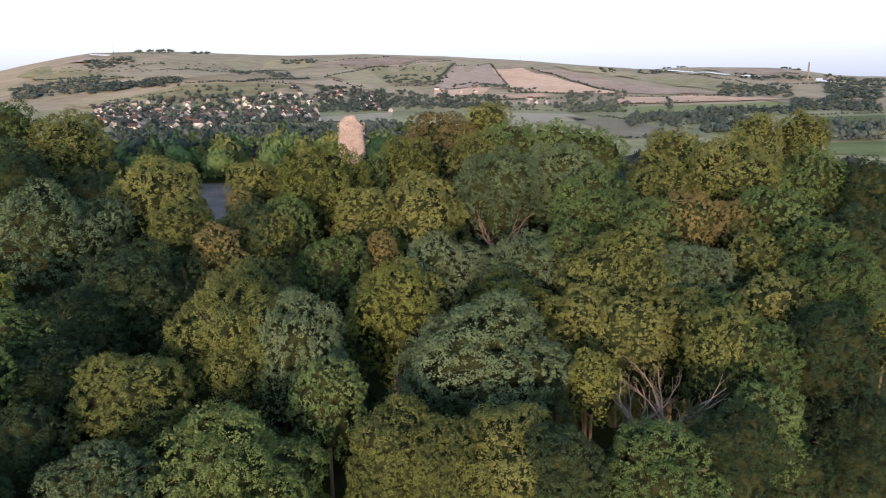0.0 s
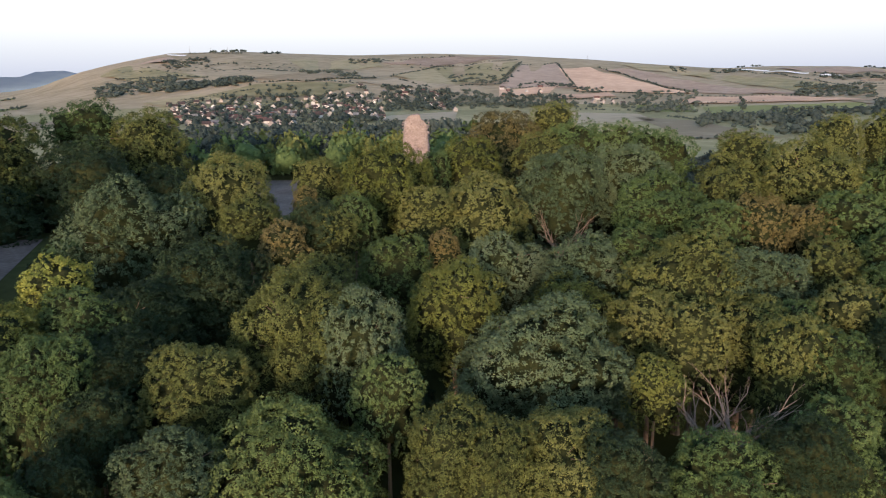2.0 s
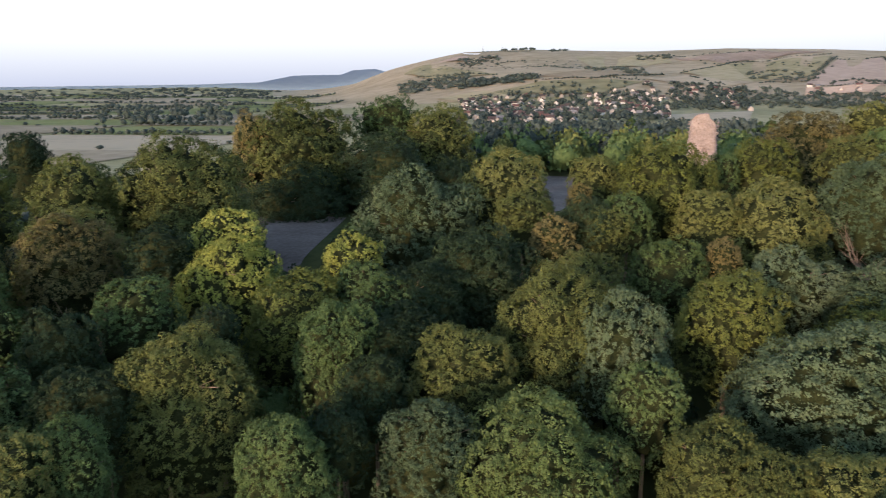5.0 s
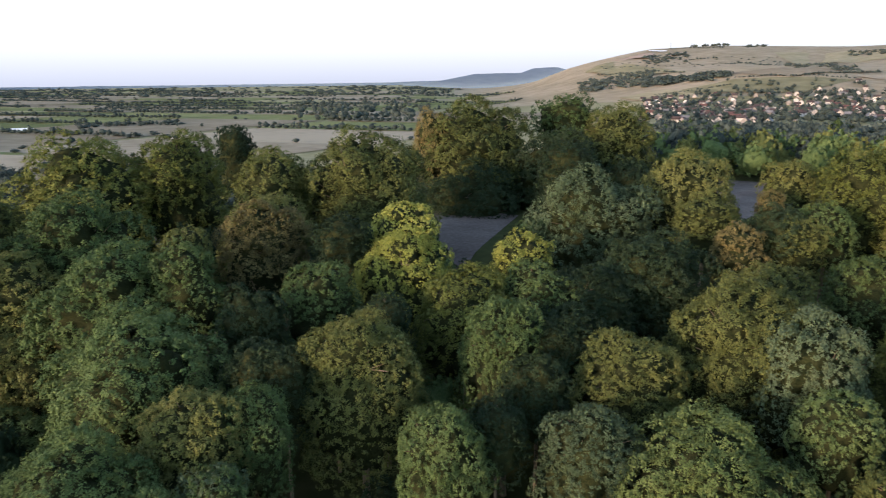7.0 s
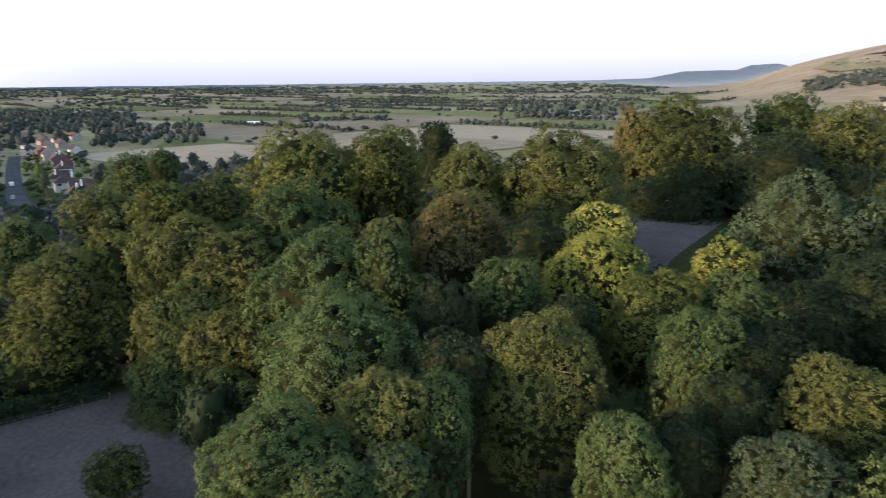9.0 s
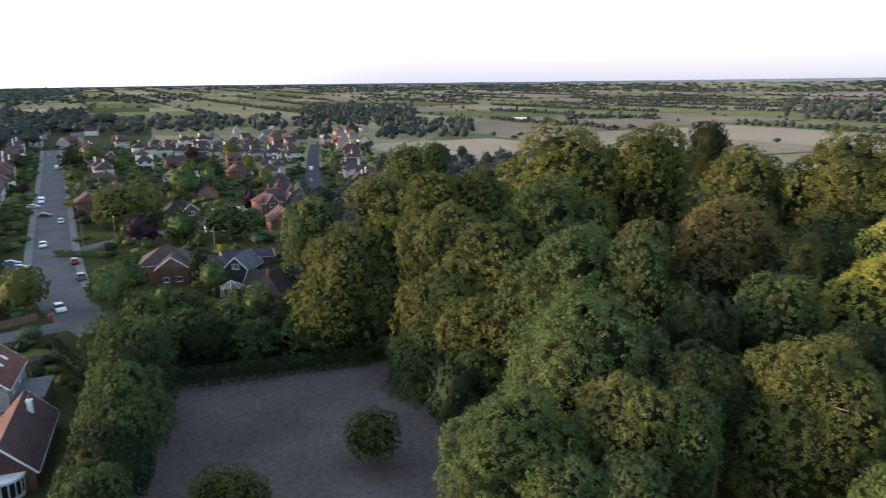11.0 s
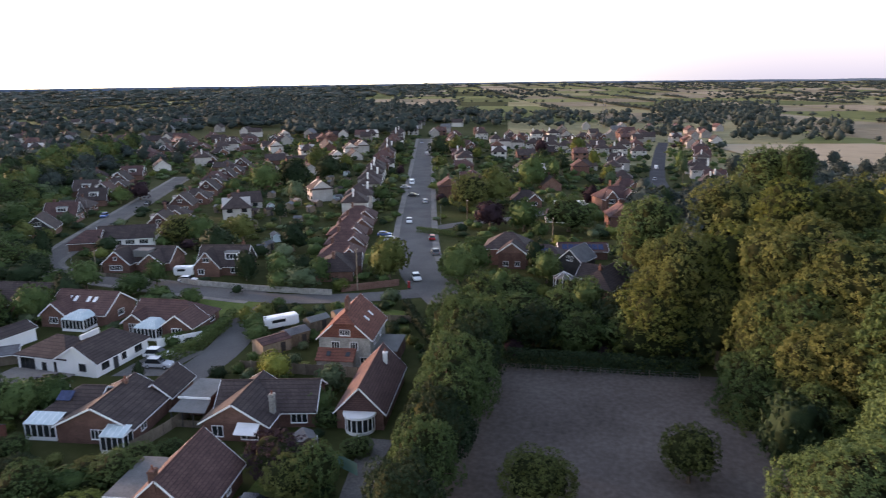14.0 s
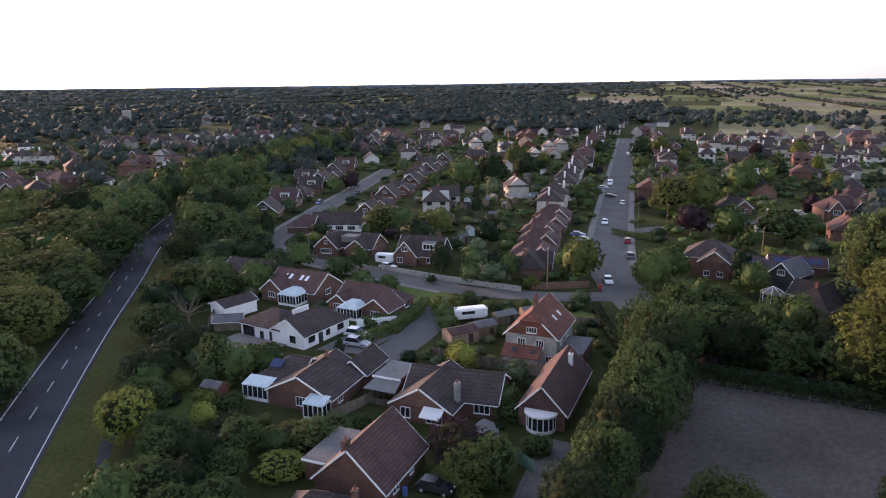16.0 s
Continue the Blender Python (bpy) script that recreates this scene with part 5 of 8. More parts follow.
m = wing(h, 1.5, -6.2, 90, 9.5, 8.5, 2.5, 4.4, TILE_BROWN, RENDER, ("hip", "hip"))
for u, w, hh in ((-2.8, 2.8, 2.0), (0.4, 0.9, 1.3), (2.8, 1.0, 1.6)):
    window(h, face(m, 9.5, 8.5, "-y", u, 0.2 + hh / 2), w, hh, 3 if w > 2 else 1, DARKWOOD)
part("parapet", Shape().box(-3.6, -3.4, 2.5, 0.5, -3.1, 4.3), RENDER, h)
low_wall([(-77, -95), (-76.2, -83), (-79, -80.5)], 0.55, RENDER, label="low white wall round the terrace")
s = Shape()
for k in range(4):
    s.box(-0.9, -0.28 * k - 0.28, -0.3, 0.9, -0.28 * k, 0.34 - 0.085 * k)
tagged(part("garden_steps", s, PAVING, at=pose(-75, -93.5, 0, 0, 0, 75)), "short flight of white garden steps", "steps")
r = thing("hot_tub", "dark square covered hot tub on the terrace", "hot tub", pose(-80, -85.6, 0.26))
part("tub", Shape().box(-1.1, -1, 0, 1.1, 1, 0.8), DARKWOOD, r)
part("cover", Shape().box(-1.15, -1.05, 0.8, 1.15, 1.05, 0.92), SLATE, r)
g = house("garage", "white rendered garage with a low dark roof", -91, -104.8, category="garage")
m = wing(g, 0, 0, 172, 7.4, 4.6, 2.5, 3.3, TILE_BROWN, RENDER)
g2 = house("garden_room", "low garden outbuilding with a slate roof", -84.5, -99, category="outbuilding")
m = wing(g2, 0, 0, 130, 5.0, 3.4, 1.9, 2.5, SLATE, FENCEWOOD)

# two brick bungalows with plum roofs behind it
h = house("bungalow", "red brick bungalow with a plum tiled roof and roof lights", -107.5, -101.5, 94, "houses of the close")
m = wing(h, 0, 0, 0, 12.5, 9, 2.4, 5.3, TILE_PLUM, BRICK)
for u in (-3, -1.6, 1.2, 2.6):
    part("roof_light", Shape().slab([(u - 0.35, -2.6, 4.02), (u + 0.35, -2.6, 4.02), (u + 0.35, -1.5, 4.72), (u - 0.35, -1.5, 4.72)], 0.05), UPVC, h)
m2 = wing(h, -3.2, -3.6, 90, 6, 5.4, 2.4, 4.6, TILE_PLUM, BRICK)
window(h, face(m2, 6, 5.4, "-x", 0, 1.4), 1.8, 1.2, 3)
window(h, face(m, 12.5, 9, "+x", 0, 1.5), 1.8, 1.2, 3)
conservatory(h, pose(2.0, -4.5, 0), 4.6, 3.6, 2.3)
h = house("bungalow", "red brick bungalow with a hipped plum roof", -106.8, -82.2, 95, "houses of the close")
m = wing(h, 0, 0, 0, 13, 8.6, 2.4, 5.0, TILE_PLUM, BRICK, ("gable", "hip"))
m2 = wing(h, 4.0, -3.4, 90, 6, 5.6, 2.4, 4.4, TILE_PLUM, BRICK)
window(h, face(m2, 6, 5.6, "-x", 0, 1.4), 1.9, 1.3, 3)
m3 = wing(h, -4.8, -3.2, 90, 5, 4.4, 2.4, 4.0, TILE_PLUM, BRICK)
window(h, face(m3, 5, 4.4, "-x", 0, 1.4), 2.0, 1.6, 4)
window(h, face(m, 13, 8.6, "+x", 1.6, 1.5), 1.6, 1.2, 2)
conservatory(h, pose(-1.3, -4.3, 0), 4.4, 3.6, 2.3)
h = house("bungalow", "brick bungalow with a brown roof half hidden by trees", -110, -119, 98, "houses of the close")
m = wing(h, 0, 0, 0, 12, 8, 2.4, 5, TILE_BROWN, BRICK)
m2 = wing(h, 3.5, -3, 90, 5.5, 6.4, 2.4, 4.8, TILE_BROWN, BRICK)
window(h, face(m2, 5.5, 6.4, "-x", 0, 1.4), 1.8, 1.2, 3)
hedge([(-97.5, -78), (-105, -72.6), (-114.5, -74.8)], 1.3, 1.7, "bright", "tall clipped bright green boundary hedge")
low_wall([(-96.5, -78.6), (-102, -73.4)], 1.5, RENDER, label="white forecourt wall with timber gates")

# brown bungalow with a small glazed porch
h = house("bungalow", "brown brick bungalow with a dark tiled roof", -71, -65.3, 10, "houses of the close")
m = wing(h, 0, 0, 0, 10.5, 10, 2.4, 4.9, TILE_BROWN, BRICK)
window(h, face(m, 10.5, 10, "+x", 0.6, 1.35), 2.1, 1.35, 4)
window(h, face(m, 10.5, 10, "+y", -2.5, 1.4), 1.3, 1.1, 2)
conservatory(h, pose(5.25, 3.6, 0, 0, 0, 90), 3.0, 2.2, 2.35, False)
m2 = wing(h, -1.5, -5.6, 90, 7, 8, 2.4, 4.7, TILE_BROWN, BRICK, ("hip", "gable"))
conservatory(h, pose(2.5, -7.5, 0, 0, 0, 90), 4.2, 2.4, 2.3, False)
part("solar_panel", Shape().slab([(1.1, -7.6, 3.78), (1.1, -5.6, 3.78), (-0.3, -5.6, 4.55), (-0.3, -7.6, 4.55)], 0.05), SOLAR, h)
chimney(h, -2.4, 0.2, 4.4, 5.5, BRICK, 1, 0.5)
m3 = wing(h, -7.6, 3.2, 0, 7, 4.4, 2.4, 4.1, TILE_BROWN, BRICK)
window(h, face(m3, 7, 4.4, "+x", 0, 1.35), 1.2, 1.3, 2)

# the bungalow next to it with a flat-roofed garage and a glazed canopy
h = house("bungalow", "brown brick bungalow with tiled gable and stone chimney", -76, -48.4, 8, "houses of the close")
m = wing(h, 0, 0, 0, 10.2, 8.6, 2.4, 5.0, TILE_BROWN, BRICK)
window(h, face(m, 10.2, 8.6, "+x", -2.2, 1.3), 1.5, 1.5, 2)
window(h, face(m, 10.2, 8.6, "+x", 2.0, 1.15), 2.3, 1.6, 3)
part("awning", Shape().slab([(6.9, 0.6, 1.9), (6.9, 3.5, 1.9), (5.2, 3.5, 2.7), (5.2, 0.6, 2.7)], 0.08), UPVC, h, "striped white sun awning")
m2 = wing(h, -3.0, 2.0, 98, 13, 8.4, 2.4, 4.8, TILE_BROWN, BRICK)
window(h, face(m2, 13, 8.4, "-y", 4.4, 1.3), 2.2, 1.3, 3)
chimney(h, 2.0, 4.0, 2.0, 5.3, FLINT, 1, 0.8)
part("garage_roof", Shape().box(-7.0, -10.4, 2.6, -0.9, -6.0, 2.82), FLATROOF, h, "flat grey felt garage roof")
part("garage_wall", Shape().box(-6.8, -10.2, -0.2, -1.1, -6.1, 2.6), BRICK, h)
part("fascia", Shape().box(-0.9, -10.5, 2.52, -0.78, -5.9, 2.84), UPVC, h)
part("canopy_roof", Shape().slab([(2.4, -10.2, 2.2), (2.4, -5.2, 2.2), (-0.9, -5.8, 2.58), (-0.9, -10.0, 2.58)], 0.06), FLATROOF, h, "weathered grey canopy roof")
for k in range(4):
    part("canopy_post", Shape().box(2.2, -10 + 1.5 * k, 0, 2.32, -9.88 + 1.5 * k, 2.2), DARKWOOD, h)
part("canopy_screen", Shape().box(2.24, -9.9, 0.0, 2.28, -5.5, 1.0), FENCEWOOD, h)
fence([(-65, -58.5), (-70, -57.5), (-75, -57.2)], 1.6)

# steep red-roofed house with a chimney on its gable
h = house("house", "brick house with a steep dark red tiled roof", -57, -45, 9, "houses of the close")
m = wing(h, 0, 0, 0, 10.5, 8.4, 2.5, 6.4, TILE_PLUM, BRICK)
chimney(h, 5.0, -0.3, 5.2, 7.4, BRICK, 1, 0.9)
window(h, face(m, 10.5, 8.4, "+y", -2.5, 1.4), 1.4, 1.1, 2)
window(h, face(m, 10.5, 8.4, "+y", 1.5, 1.4), 1.0, 1.1, 2)
part("side_wall", Shape().box(-5.0, -7.2, -0.2, 2.8, -4.2, 2.5), BRICK, h)
part("side_roof", Shape().box(-5.2, -7.4, 2.5, 3.0, -4.1, 2.68), FLATROOF, h, "flat grey felt side roof")
part("side_fascia", Shape().box(3.0, -7.4, 2.42, 3.08, -4.2, 2.7), UPVC, h)
part("water_butt", Shape().tube((1.5, 4.8, 0), (1.5, 4.8, 0.9), 0.35, 0.35, 12), CAR["blue"], h)
h = house("bungalow", "low brick bungalow with a hipped brown roof", -46.9, -43.8, 20, "houses of the close")
m = wing(h, 0, 0, 90, 7.0, 5.4, 2.2, 4.2, TILE_BROWN, BRICK, ("hip", "hip"))
chimney(h, -0.3, 3.6, 2.4, 4.8, BRICK, 1)

# flint house with red tiles
h = house("flint_house", "tall flint house with red tiled roof and white windows", -102, -44.4, 8, "houses of the close")
m = wing(h, 0, 0, 0, 10.8, 8.3, 4.9, 8.7, TILE_RED, FLINT, ("gable", "half"), hung=TILE_RED)
for u in (-1.5, 1.5):
    window(h, face(m, 10.8, 8.3, "+x", u, 3.6), 1.3, 1.35, 3)
window(h, face(m, 10.8, 8.3, "+x", 0.1, 5.75), 1.7, 1.0, 4)
window(h, face(m, 10.8, 8.3, "+x", 3.0, 1.2), 1.1, 1.2, 2)
for u in (-2.5, 1.5):
    window(h, face(m, 10.8, 8.3, "+y", u, 3.6), 1.0, 1.2, 2)
chimney(h, 2.8, 0, 7.8, 10.6, BRICK, 3, 1.2)
part("lean_to_wall", Shape().box(5.4, -4.1, -0.2, 7.3, 1.7, 1.9), FLINT, h)
lt = part("lean_to_roof", Shape().slab([(7.6, -4.3, 1.85), (7.6, 1.9, 1.85), (5.42, 1.9, 3.2), (5.42, -4.3, 3.2)], 0.14), TILE_RED, h)
for y in (-2.7, 0.4):
    part("roof_light", Shape().slab([(6.9, y, 2.42), (6.9, y + 0.7, 2.42), (6.2, y + 0.7, 2.86), (6.2, y, 2.86)], 0.04), GLASS, lt)
for u in (0.5, -2.2):
    part("roof_light", Shape().slab([(u - 0.3, 2.9, 6.28), (u + 0.3, 2.9, 6.28), (u + 0.3, 2.1, 7.0), (u - 0.3, 2.1, 7.0)], 0.05), UPVC, h)
part("side_extension", Shape().box(-3.5, 4.2, -0.2, 4.0, 8.0, 2.3), BRICK, h)
part("extension_roof", Shape().box(-3.6, 4.2, 2.3, 4.1, 8.1, 2.45), FLATROOF, h)
fence([(-91, -59), (-91.8, -52), (-92.5, -45), (-93, -40)], 1.8)
fence([(-93, -40), (-97, -36.5)], 1.7)

# long barn-like house with a round bay
h = house("house", "long red-roofed house with a round white bay", -85.6, -34.7, 9, "houses of the close")
m = wing(h, 0, 0, 0, 15.6, 6.2, 2.6, 5.8, TILE_PLUM, BRICK, hung=TILE_PLUM)
chimney(h, -3.5, 1.2, 4.5, 6.4, RENDER, 1, 0.45)
bay = Shape()
for k in range(9):
    a = math.pi * (k / 8 - 0.5)
    bay.tube((7.8 + 1.9 * math.cos(a), 1.9 * math.sin(a), 0.4), (7.8 + 1.9 * math.cos(a), 1.9 * math.sin(a), 2.3), 0.07, 0.07, 6)
arc = [(7.8 + 1.95 * math.cos(math.pi * (k / 16 - 0.5)), 1.95 * math.sin(math.pi * (k / 16 - 0.5))) for k in range(17)]
by = part("bay", bay, UPVC, h, "white round bay window frame")
part("bay_glazing", Shape().add([(x * 0.995, y * 0.97, 0.4) for x, y in arc] + [(x * 0.995, y * 0.97, 2.3) for x, y in arc], [(k, k + 1, 18 + k, 17 + k) for k in range(16)]), GLASS, by)
part("bay_base", Shape().slab([(x, y, 0.45) for x, y in arc], 0.65), RENDER, by)
part("bay_roof", Shape().slab([(7.8 + (x - 7.8) * 1.12, y * 1.12, 2.55) for x, y in arc], 0.28), UPVC, by)
r = thing("garden_gate", "pale green painted garden gate and fence", "gate", pose(-70.5, -36.5, 0, 0, 0, 12))
for k in range(5):
    part("board", Shape().box(-2 + 0.8 * k, -0.03, 0.05, -1.22 + 0.8 * k, 0.03, 1.5), POLY, r)

# brick chalet with a broad dormer, and its neighbours over the lane
h = house("chalet_house", "red brick chalet house with dark roof and dormer", -144.5, -95, 103, "houses over the lane")
m = wing(h, 0, 0, 0, 11.5, 8.4, 2.5, 6.3, TILE_BROWN, BRICK, hung=DARKWOOD)
dormer(h, m, 2.2, -3.1, 3.4, 3.0, 1.9, 3.0, FLATROOF, UPVC)
m2 = wing(h, -3.0, -3.2, 90, 5, 6, 2.5, 6.0, TILE_BROWN, BRICK)
window(h, face(m2, 5, 6, "-x", 0, 4.1), 1.5, 1.1, 2)
window(h, face(m2, 5, 6, "-x", -1.3, 1.3), 1.5, 1.3, 2)
window(h, face(m, 11.5, 8.4, "-y", 3.4, 1.3), 2.4, 1.3, 3)
window(h, face(m, 11.5, 8.4, "+x", 0, 1.3), 1.4, 1.2, 2)
chimney(h, 4.2, 0.4, 5.5, 7.1, BRICK, 1)
h = house("chalet_house", "red-gabled chalet bungalow with white barge boards", -142, -118, 100, "houses over the lane")
m = wing(h, 1.5, 1.5, 0, 15, 8, 2.4, 5.2, TILE_BROWN, BRICK)
m2 = wing(h, -3.2, -2.2, 90, 6, 6.6, 2.4, 5.3, TILE_BROWN, BRICK, hung=TILE_RED)
window(h, face(m2, 6, 6.6, "-x", 0, 1.3), 3.2, 1.3, 5)
window(h, face(m2, 6, 6.6, "-x", 0, 3.6), 0.9, 0.8, 1)
m3 = wing(h, 5.2, -2.0, 90, 5, 5.6, 2.4, 4.6, TILE_BROWN, BRICK)
part("flat_dormer", Shape().box(0, -2.5, 3.4, 4, 2, 5.0), FLATROOF, h)
h = house("bungalow", "long bungalow with a brown roof and white windows", -164.5, -139.5, 117, "houses over the lane")
m = wing(h, 0, 0, 0, 15.5, 8.4, 2.5, 5.2, TILE_BROWN, RENDER, hung=DARKWOOD)
for u in (-5.5, -2.2, 1.2, 4.8):
    window(h, face(m, 15.5, 8.4, "-y", u, 1.3), 2.4, 1.3, 4)
m2 = wing(h, -10, -3, 0, 8, 8, 2.4, 4.8, TILE_PLUM, BRICK, ("hip", "gable"))
h = house("chalet_house", "brick chalet house with a dark weatherboarded gable", -169, -174.5, 32, "houses over the lane")
m = wing(h, 0, 0, 0, 10, 9, 2.5, 6.2, TILE_BROWN, BRICK, hung=DARKWOOD)
window(h, face(m, 10, 9, "+x", 0, 4.0), 2.2, 1.1, 3)
window(h, face(m, 10, 9, "+x", -2.4, 1.4), 1.8, 1.2, 3)
window(h, face(m, 10, 9, "+x", 2.4, 1.4), 1.8, 1.2, 3)

# brick house with solar panels beyond the paddock, and the dark-roofed ones near it
h = house("house", "brick house with hipped brown roofs by the street", -170, -31, 95, "houses by the street corner")
m = wing(h, 0, 0, 0, 11, 9.5, 4.3, 7.2, TILE_BROWN, BRICK, ("hip", "hip"))
m2 = wing(h, 1.5, -4.5, 90, 7, 6.5, 4.0, 6.4, TILE_BROWN, BRICK, ("gable", "hip"))
for u in (-1.4, 1.4):
    window(h, face(m2, 7, 6.5, "-x", u, 1.3), 1.3, 1.2, 2)
m3 = wing(h, 9.5, -1, 0, 8, 7, 2.6, 4.6, TILE_BROWN, RENDER, ("gable", "hip"))
for k in range(4):
    part("solar_panel", Shape().slab([(6.2 + 1.1 * k, -4.3, 3.06), (7.2 + 1.1 * k, -4.3, 3.06), (7.2 + 1.1 * k, -2.4, 4.15), (6.2 + 1.1 * k, -2.4, 4.15)], 0.05), SOLAR, h)
h = house("outbuilding", "long low outbuilding with solar panels on its roof", -178, -13.5, 102, category="outbuilding")
m = wing(h, 0, 0, 0, 12, 5.4, 2.3, 3.7, TILE_PLUM, BRICK)
for k in range(7):
    part("solar_panel", Shape().slab([(-5.2 + 1.5 * k, -2.5, 2.62), (-3.9 + 1.5 * k, -2.5, 2.62), (-3.9 + 1.5 * k, -0.7, 3.5), (-5.2 + 1.5 * k, -0.7, 3.5)], 0.05), SOLAR, h)
h = house("cottage", "dark slate-roofed cottage with a white window", -164, -13.5, 160, "houses by the street corner")
m = wing(h, 0, 0, 0, 8, 5.6, 3.4, 6.0, SLATE, DARKWOOD)
window(h, face(m, 8, 5.6, "-x", 0, 3.9), 1.6, 1.2, 3)
window(h, face(m, 8, 5.6, "+y", 1.0, 1.4), 1.6, 1.2, 3)
h = house("bungalow", "dark-roofed bungalow behind the paddock trees", -148, -6.5, 160, "houses by the street corner")
m = wing(h, 0, 0, 0, 12, 8, 2.5, 5.2, TILE_BROWN, BRICK, ("hip", "gable"))
m2 = wing(h, 3.5, 3.5, 90, 6, 5.4, 2.5, 4.6, TILE_BROWN, RENDER)
chimney(h, -2, 0, 4.6, 6.2, BRICK, 2)
r = thing("summer_house", "octagonal glazed summer house with white ribs", "summer house", pose(-149.5, -15, 0))
ring8 = [(2.2 * math.cos(math.pi * k / 4), 2.2 * math.sin(math.pi * k / 4)) for k in range(8)]
part("glazing", Shape().add([(*p, 0) for p in ring8] + [(*p, 2.3) for p in ring8], [(k, (k + 1) % 8, 8 + (k + 1) % 8, 8 + k) for k in range(8)]), GLASS, r)
rf = part("roof", Shape().add([(x * 1.1, y * 1.1, 2.3) for x, y in ring8] + [(0, 0, 3.6)], [(k, (k + 1) % 8, 8) for k in range(8)]), SLATE, r)
for k, (x, y) in enumerate(ring8):
    part("rib", Shape().tube((x * 1.1, y * 1.1, 2.34), (0, 0, 3.64), 0.06, 0.05, 5), UPVC, rf)
    part("post", Shape().box(x - 0.07, y - 0.07, 0, x + 0.07, y + 0.07, 2.3), UPVC, r)

# ---- rows of houses further down the streets ----
def semi(wall, roof, white=False):
    r = new("house")
    m = wing(r, 0, 0, 0, 9.5, 8.5, 5.0, 8.0, roof, wall, ("hip", "hip"), 0.45)
    for u in (-2.9, 2.9):
        for z in (1.4, 3.9):
            window(r, face(m, 9.5, 8.5, "-y", u, z), 2.0, 1.3, 3)
        window(r, face(m, 9.5, 8.5, "+y", u, 3.9), 2.0, 1.3, 3)
    window(r, face(m, 9.5, 8.5, "+x", 0.5, 3.9), 1.2, 1.1, 2)
    door(r, face(m, 9.5, 8.5, "-y", 0, 1.05), DARKWOOD)
    chimney(r, -3.2, 0.4, 6.5, 9.2, RENDER if white else BRICK, 2)
    return tagged(r, "two-storey house with a hipped tiled roof" if not white else "white two-storey house with a hipped brown roof", "house", "houses along the streets")


def bung(wall, roof):
    r = new("bungalow")
    m = wing(r, 0, 0, 0, 10.5, 8.4, 2.6, 5.4, roof, wall, ("hip", "hip"), 0.45)
    m2 = wing(r, 2.4, -3.2, 90, 5, 5, 2.6, 4.8, roof, wall)
    window(r, face(m2, 5, 5, "-x", 0, 1.4), 2.0, 1.3, 3)
    window(r, face(m, 10.5, 8.4, "-y", -2.8, 1.4), 1.9, 1.2, 3)
    for u in (-2.6, 2.6):
        window(r, face(m, 10.5, 8.4, "+y", u, 1.4), 1.7, 1.2, 3)
        window(r, face(m, 10.5, 8.4, "+x", u * 0.7, 1.4), 1.2, 1.1, 2)
    chimney(r, -2.2, 0.3, 4.4, 6.4, wall, 2)
    return tagged(r, "hipped bungalow with a front bay and brown roof", "house", "houses along the streets")


def chalet(wall, roof, hung):
    r = new("chalet_house")
    m = wing(r, 0, 0, 0, 10, 8.2, 2.6, 6.4, roof, wall, hung=hung)
    for sx in ("+x", "-x"):
        window(r, face(m, 10, 8.2, sx, 0, 4.0), 1.6, 1.1, 2)
        window(r, face(m, 10, 8.2, sx, -1.9, 1.4), 1.7, 1.2, 3)
        window(r, face(m, 10, 8.2, sx, 1.9, 1.4), 1.7, 1.2, 3)
    dormer(r, m, 0.5, -3.0, 3.5, 3.2, 1.7, 3.0, FLATROOF, UPVC)
    chimney(r, -2.6, 0.3, 5.6, 7.4, BRICK, 1)
    return tagged(r, "chalet house with steep gables and a dormer", "house", "houses along the streets")


plain = True
KINDS = {
    "semi_white": semi(OLDWALL, TILE_BROWN, True), "semi_brick": semi(BRICK, TILE_PLUM), "bung_white": bung(RENDER, TILE_BROWN), "bung_brick": bung(BRICK, TILE_BROWN),
    "bung_plum": bung(BRICK, TILE_PLUM), "chalet_red": chalet(BRICK, TILE_BROWN, TILE_PLUM), "chalet_dark": chalet(BRICK, TILE_PLUM, DARKWOOD),
}
plain = False
used = set()


def stand(kind, x, y, rot):
    """One more house of a kind."""
    if any(math.hypot(x - a, y - b) < 6.5 for a, b, c in taken if c > 5) or by_road(x, y, 4.5):
        return None
    taken.append((x, y, 7.5))
    m = pose(x, y, float(land(x, y)), 0, 0, rot)
    if kind not in used:
        used.add(kind)
        KINDS[kind].matrix_basis = m
        return KINDS[kind]
    return copy_thing(KINDS[kind], m)


rows_rng = random.Random(5)


def row(kinds, x0, y0, x1, y1, n, rot, jig=1.2):
    for k in range(n):
        t = (k + 0.5) / n
        stand(rows_rng.choice(kinds), x0 + (x1 - x0) * t + rows_rng.uniform(-jig, jig), y0 + (y1 - y0) * t + rows_rng.uniform(-jig, jig), rot + rows_rng.choice((0, 0, 90)) + rows_rng.uniform(-3, 3))


row(["bung_plum", "bung_brick"], -141, -66, -214, -89, 6, 107, 0.8)
row(["semi_white", "bung_white", "semi_white", "semi_brick"], -214, -91, -560, -196, 24, 197)
row(["semi_brick", "bung_plum", "semi_white"], -352, -86, -560, -149, 13, 17)
stand("bung_plum", -358, -92, 17), stand("bung_plum", -452, -117, 17)
row(["semi_white", "semi_white", "semi_brick"], -497, -100, -478, 2, 9, 98, 2)
row(["semi_brick", "bung_brick", "semi_white"], -560, -130, -640, 0, 10, 110, 8)
row(["semi_white", "bung_brick", "semi_white", "chalet_dark"], -300, 28, -560, 38, 11, 180, 5)
row(["semi_white", "bung_brick", "bung_white"], -300, -10, -560, -10, 9, 0, 5)
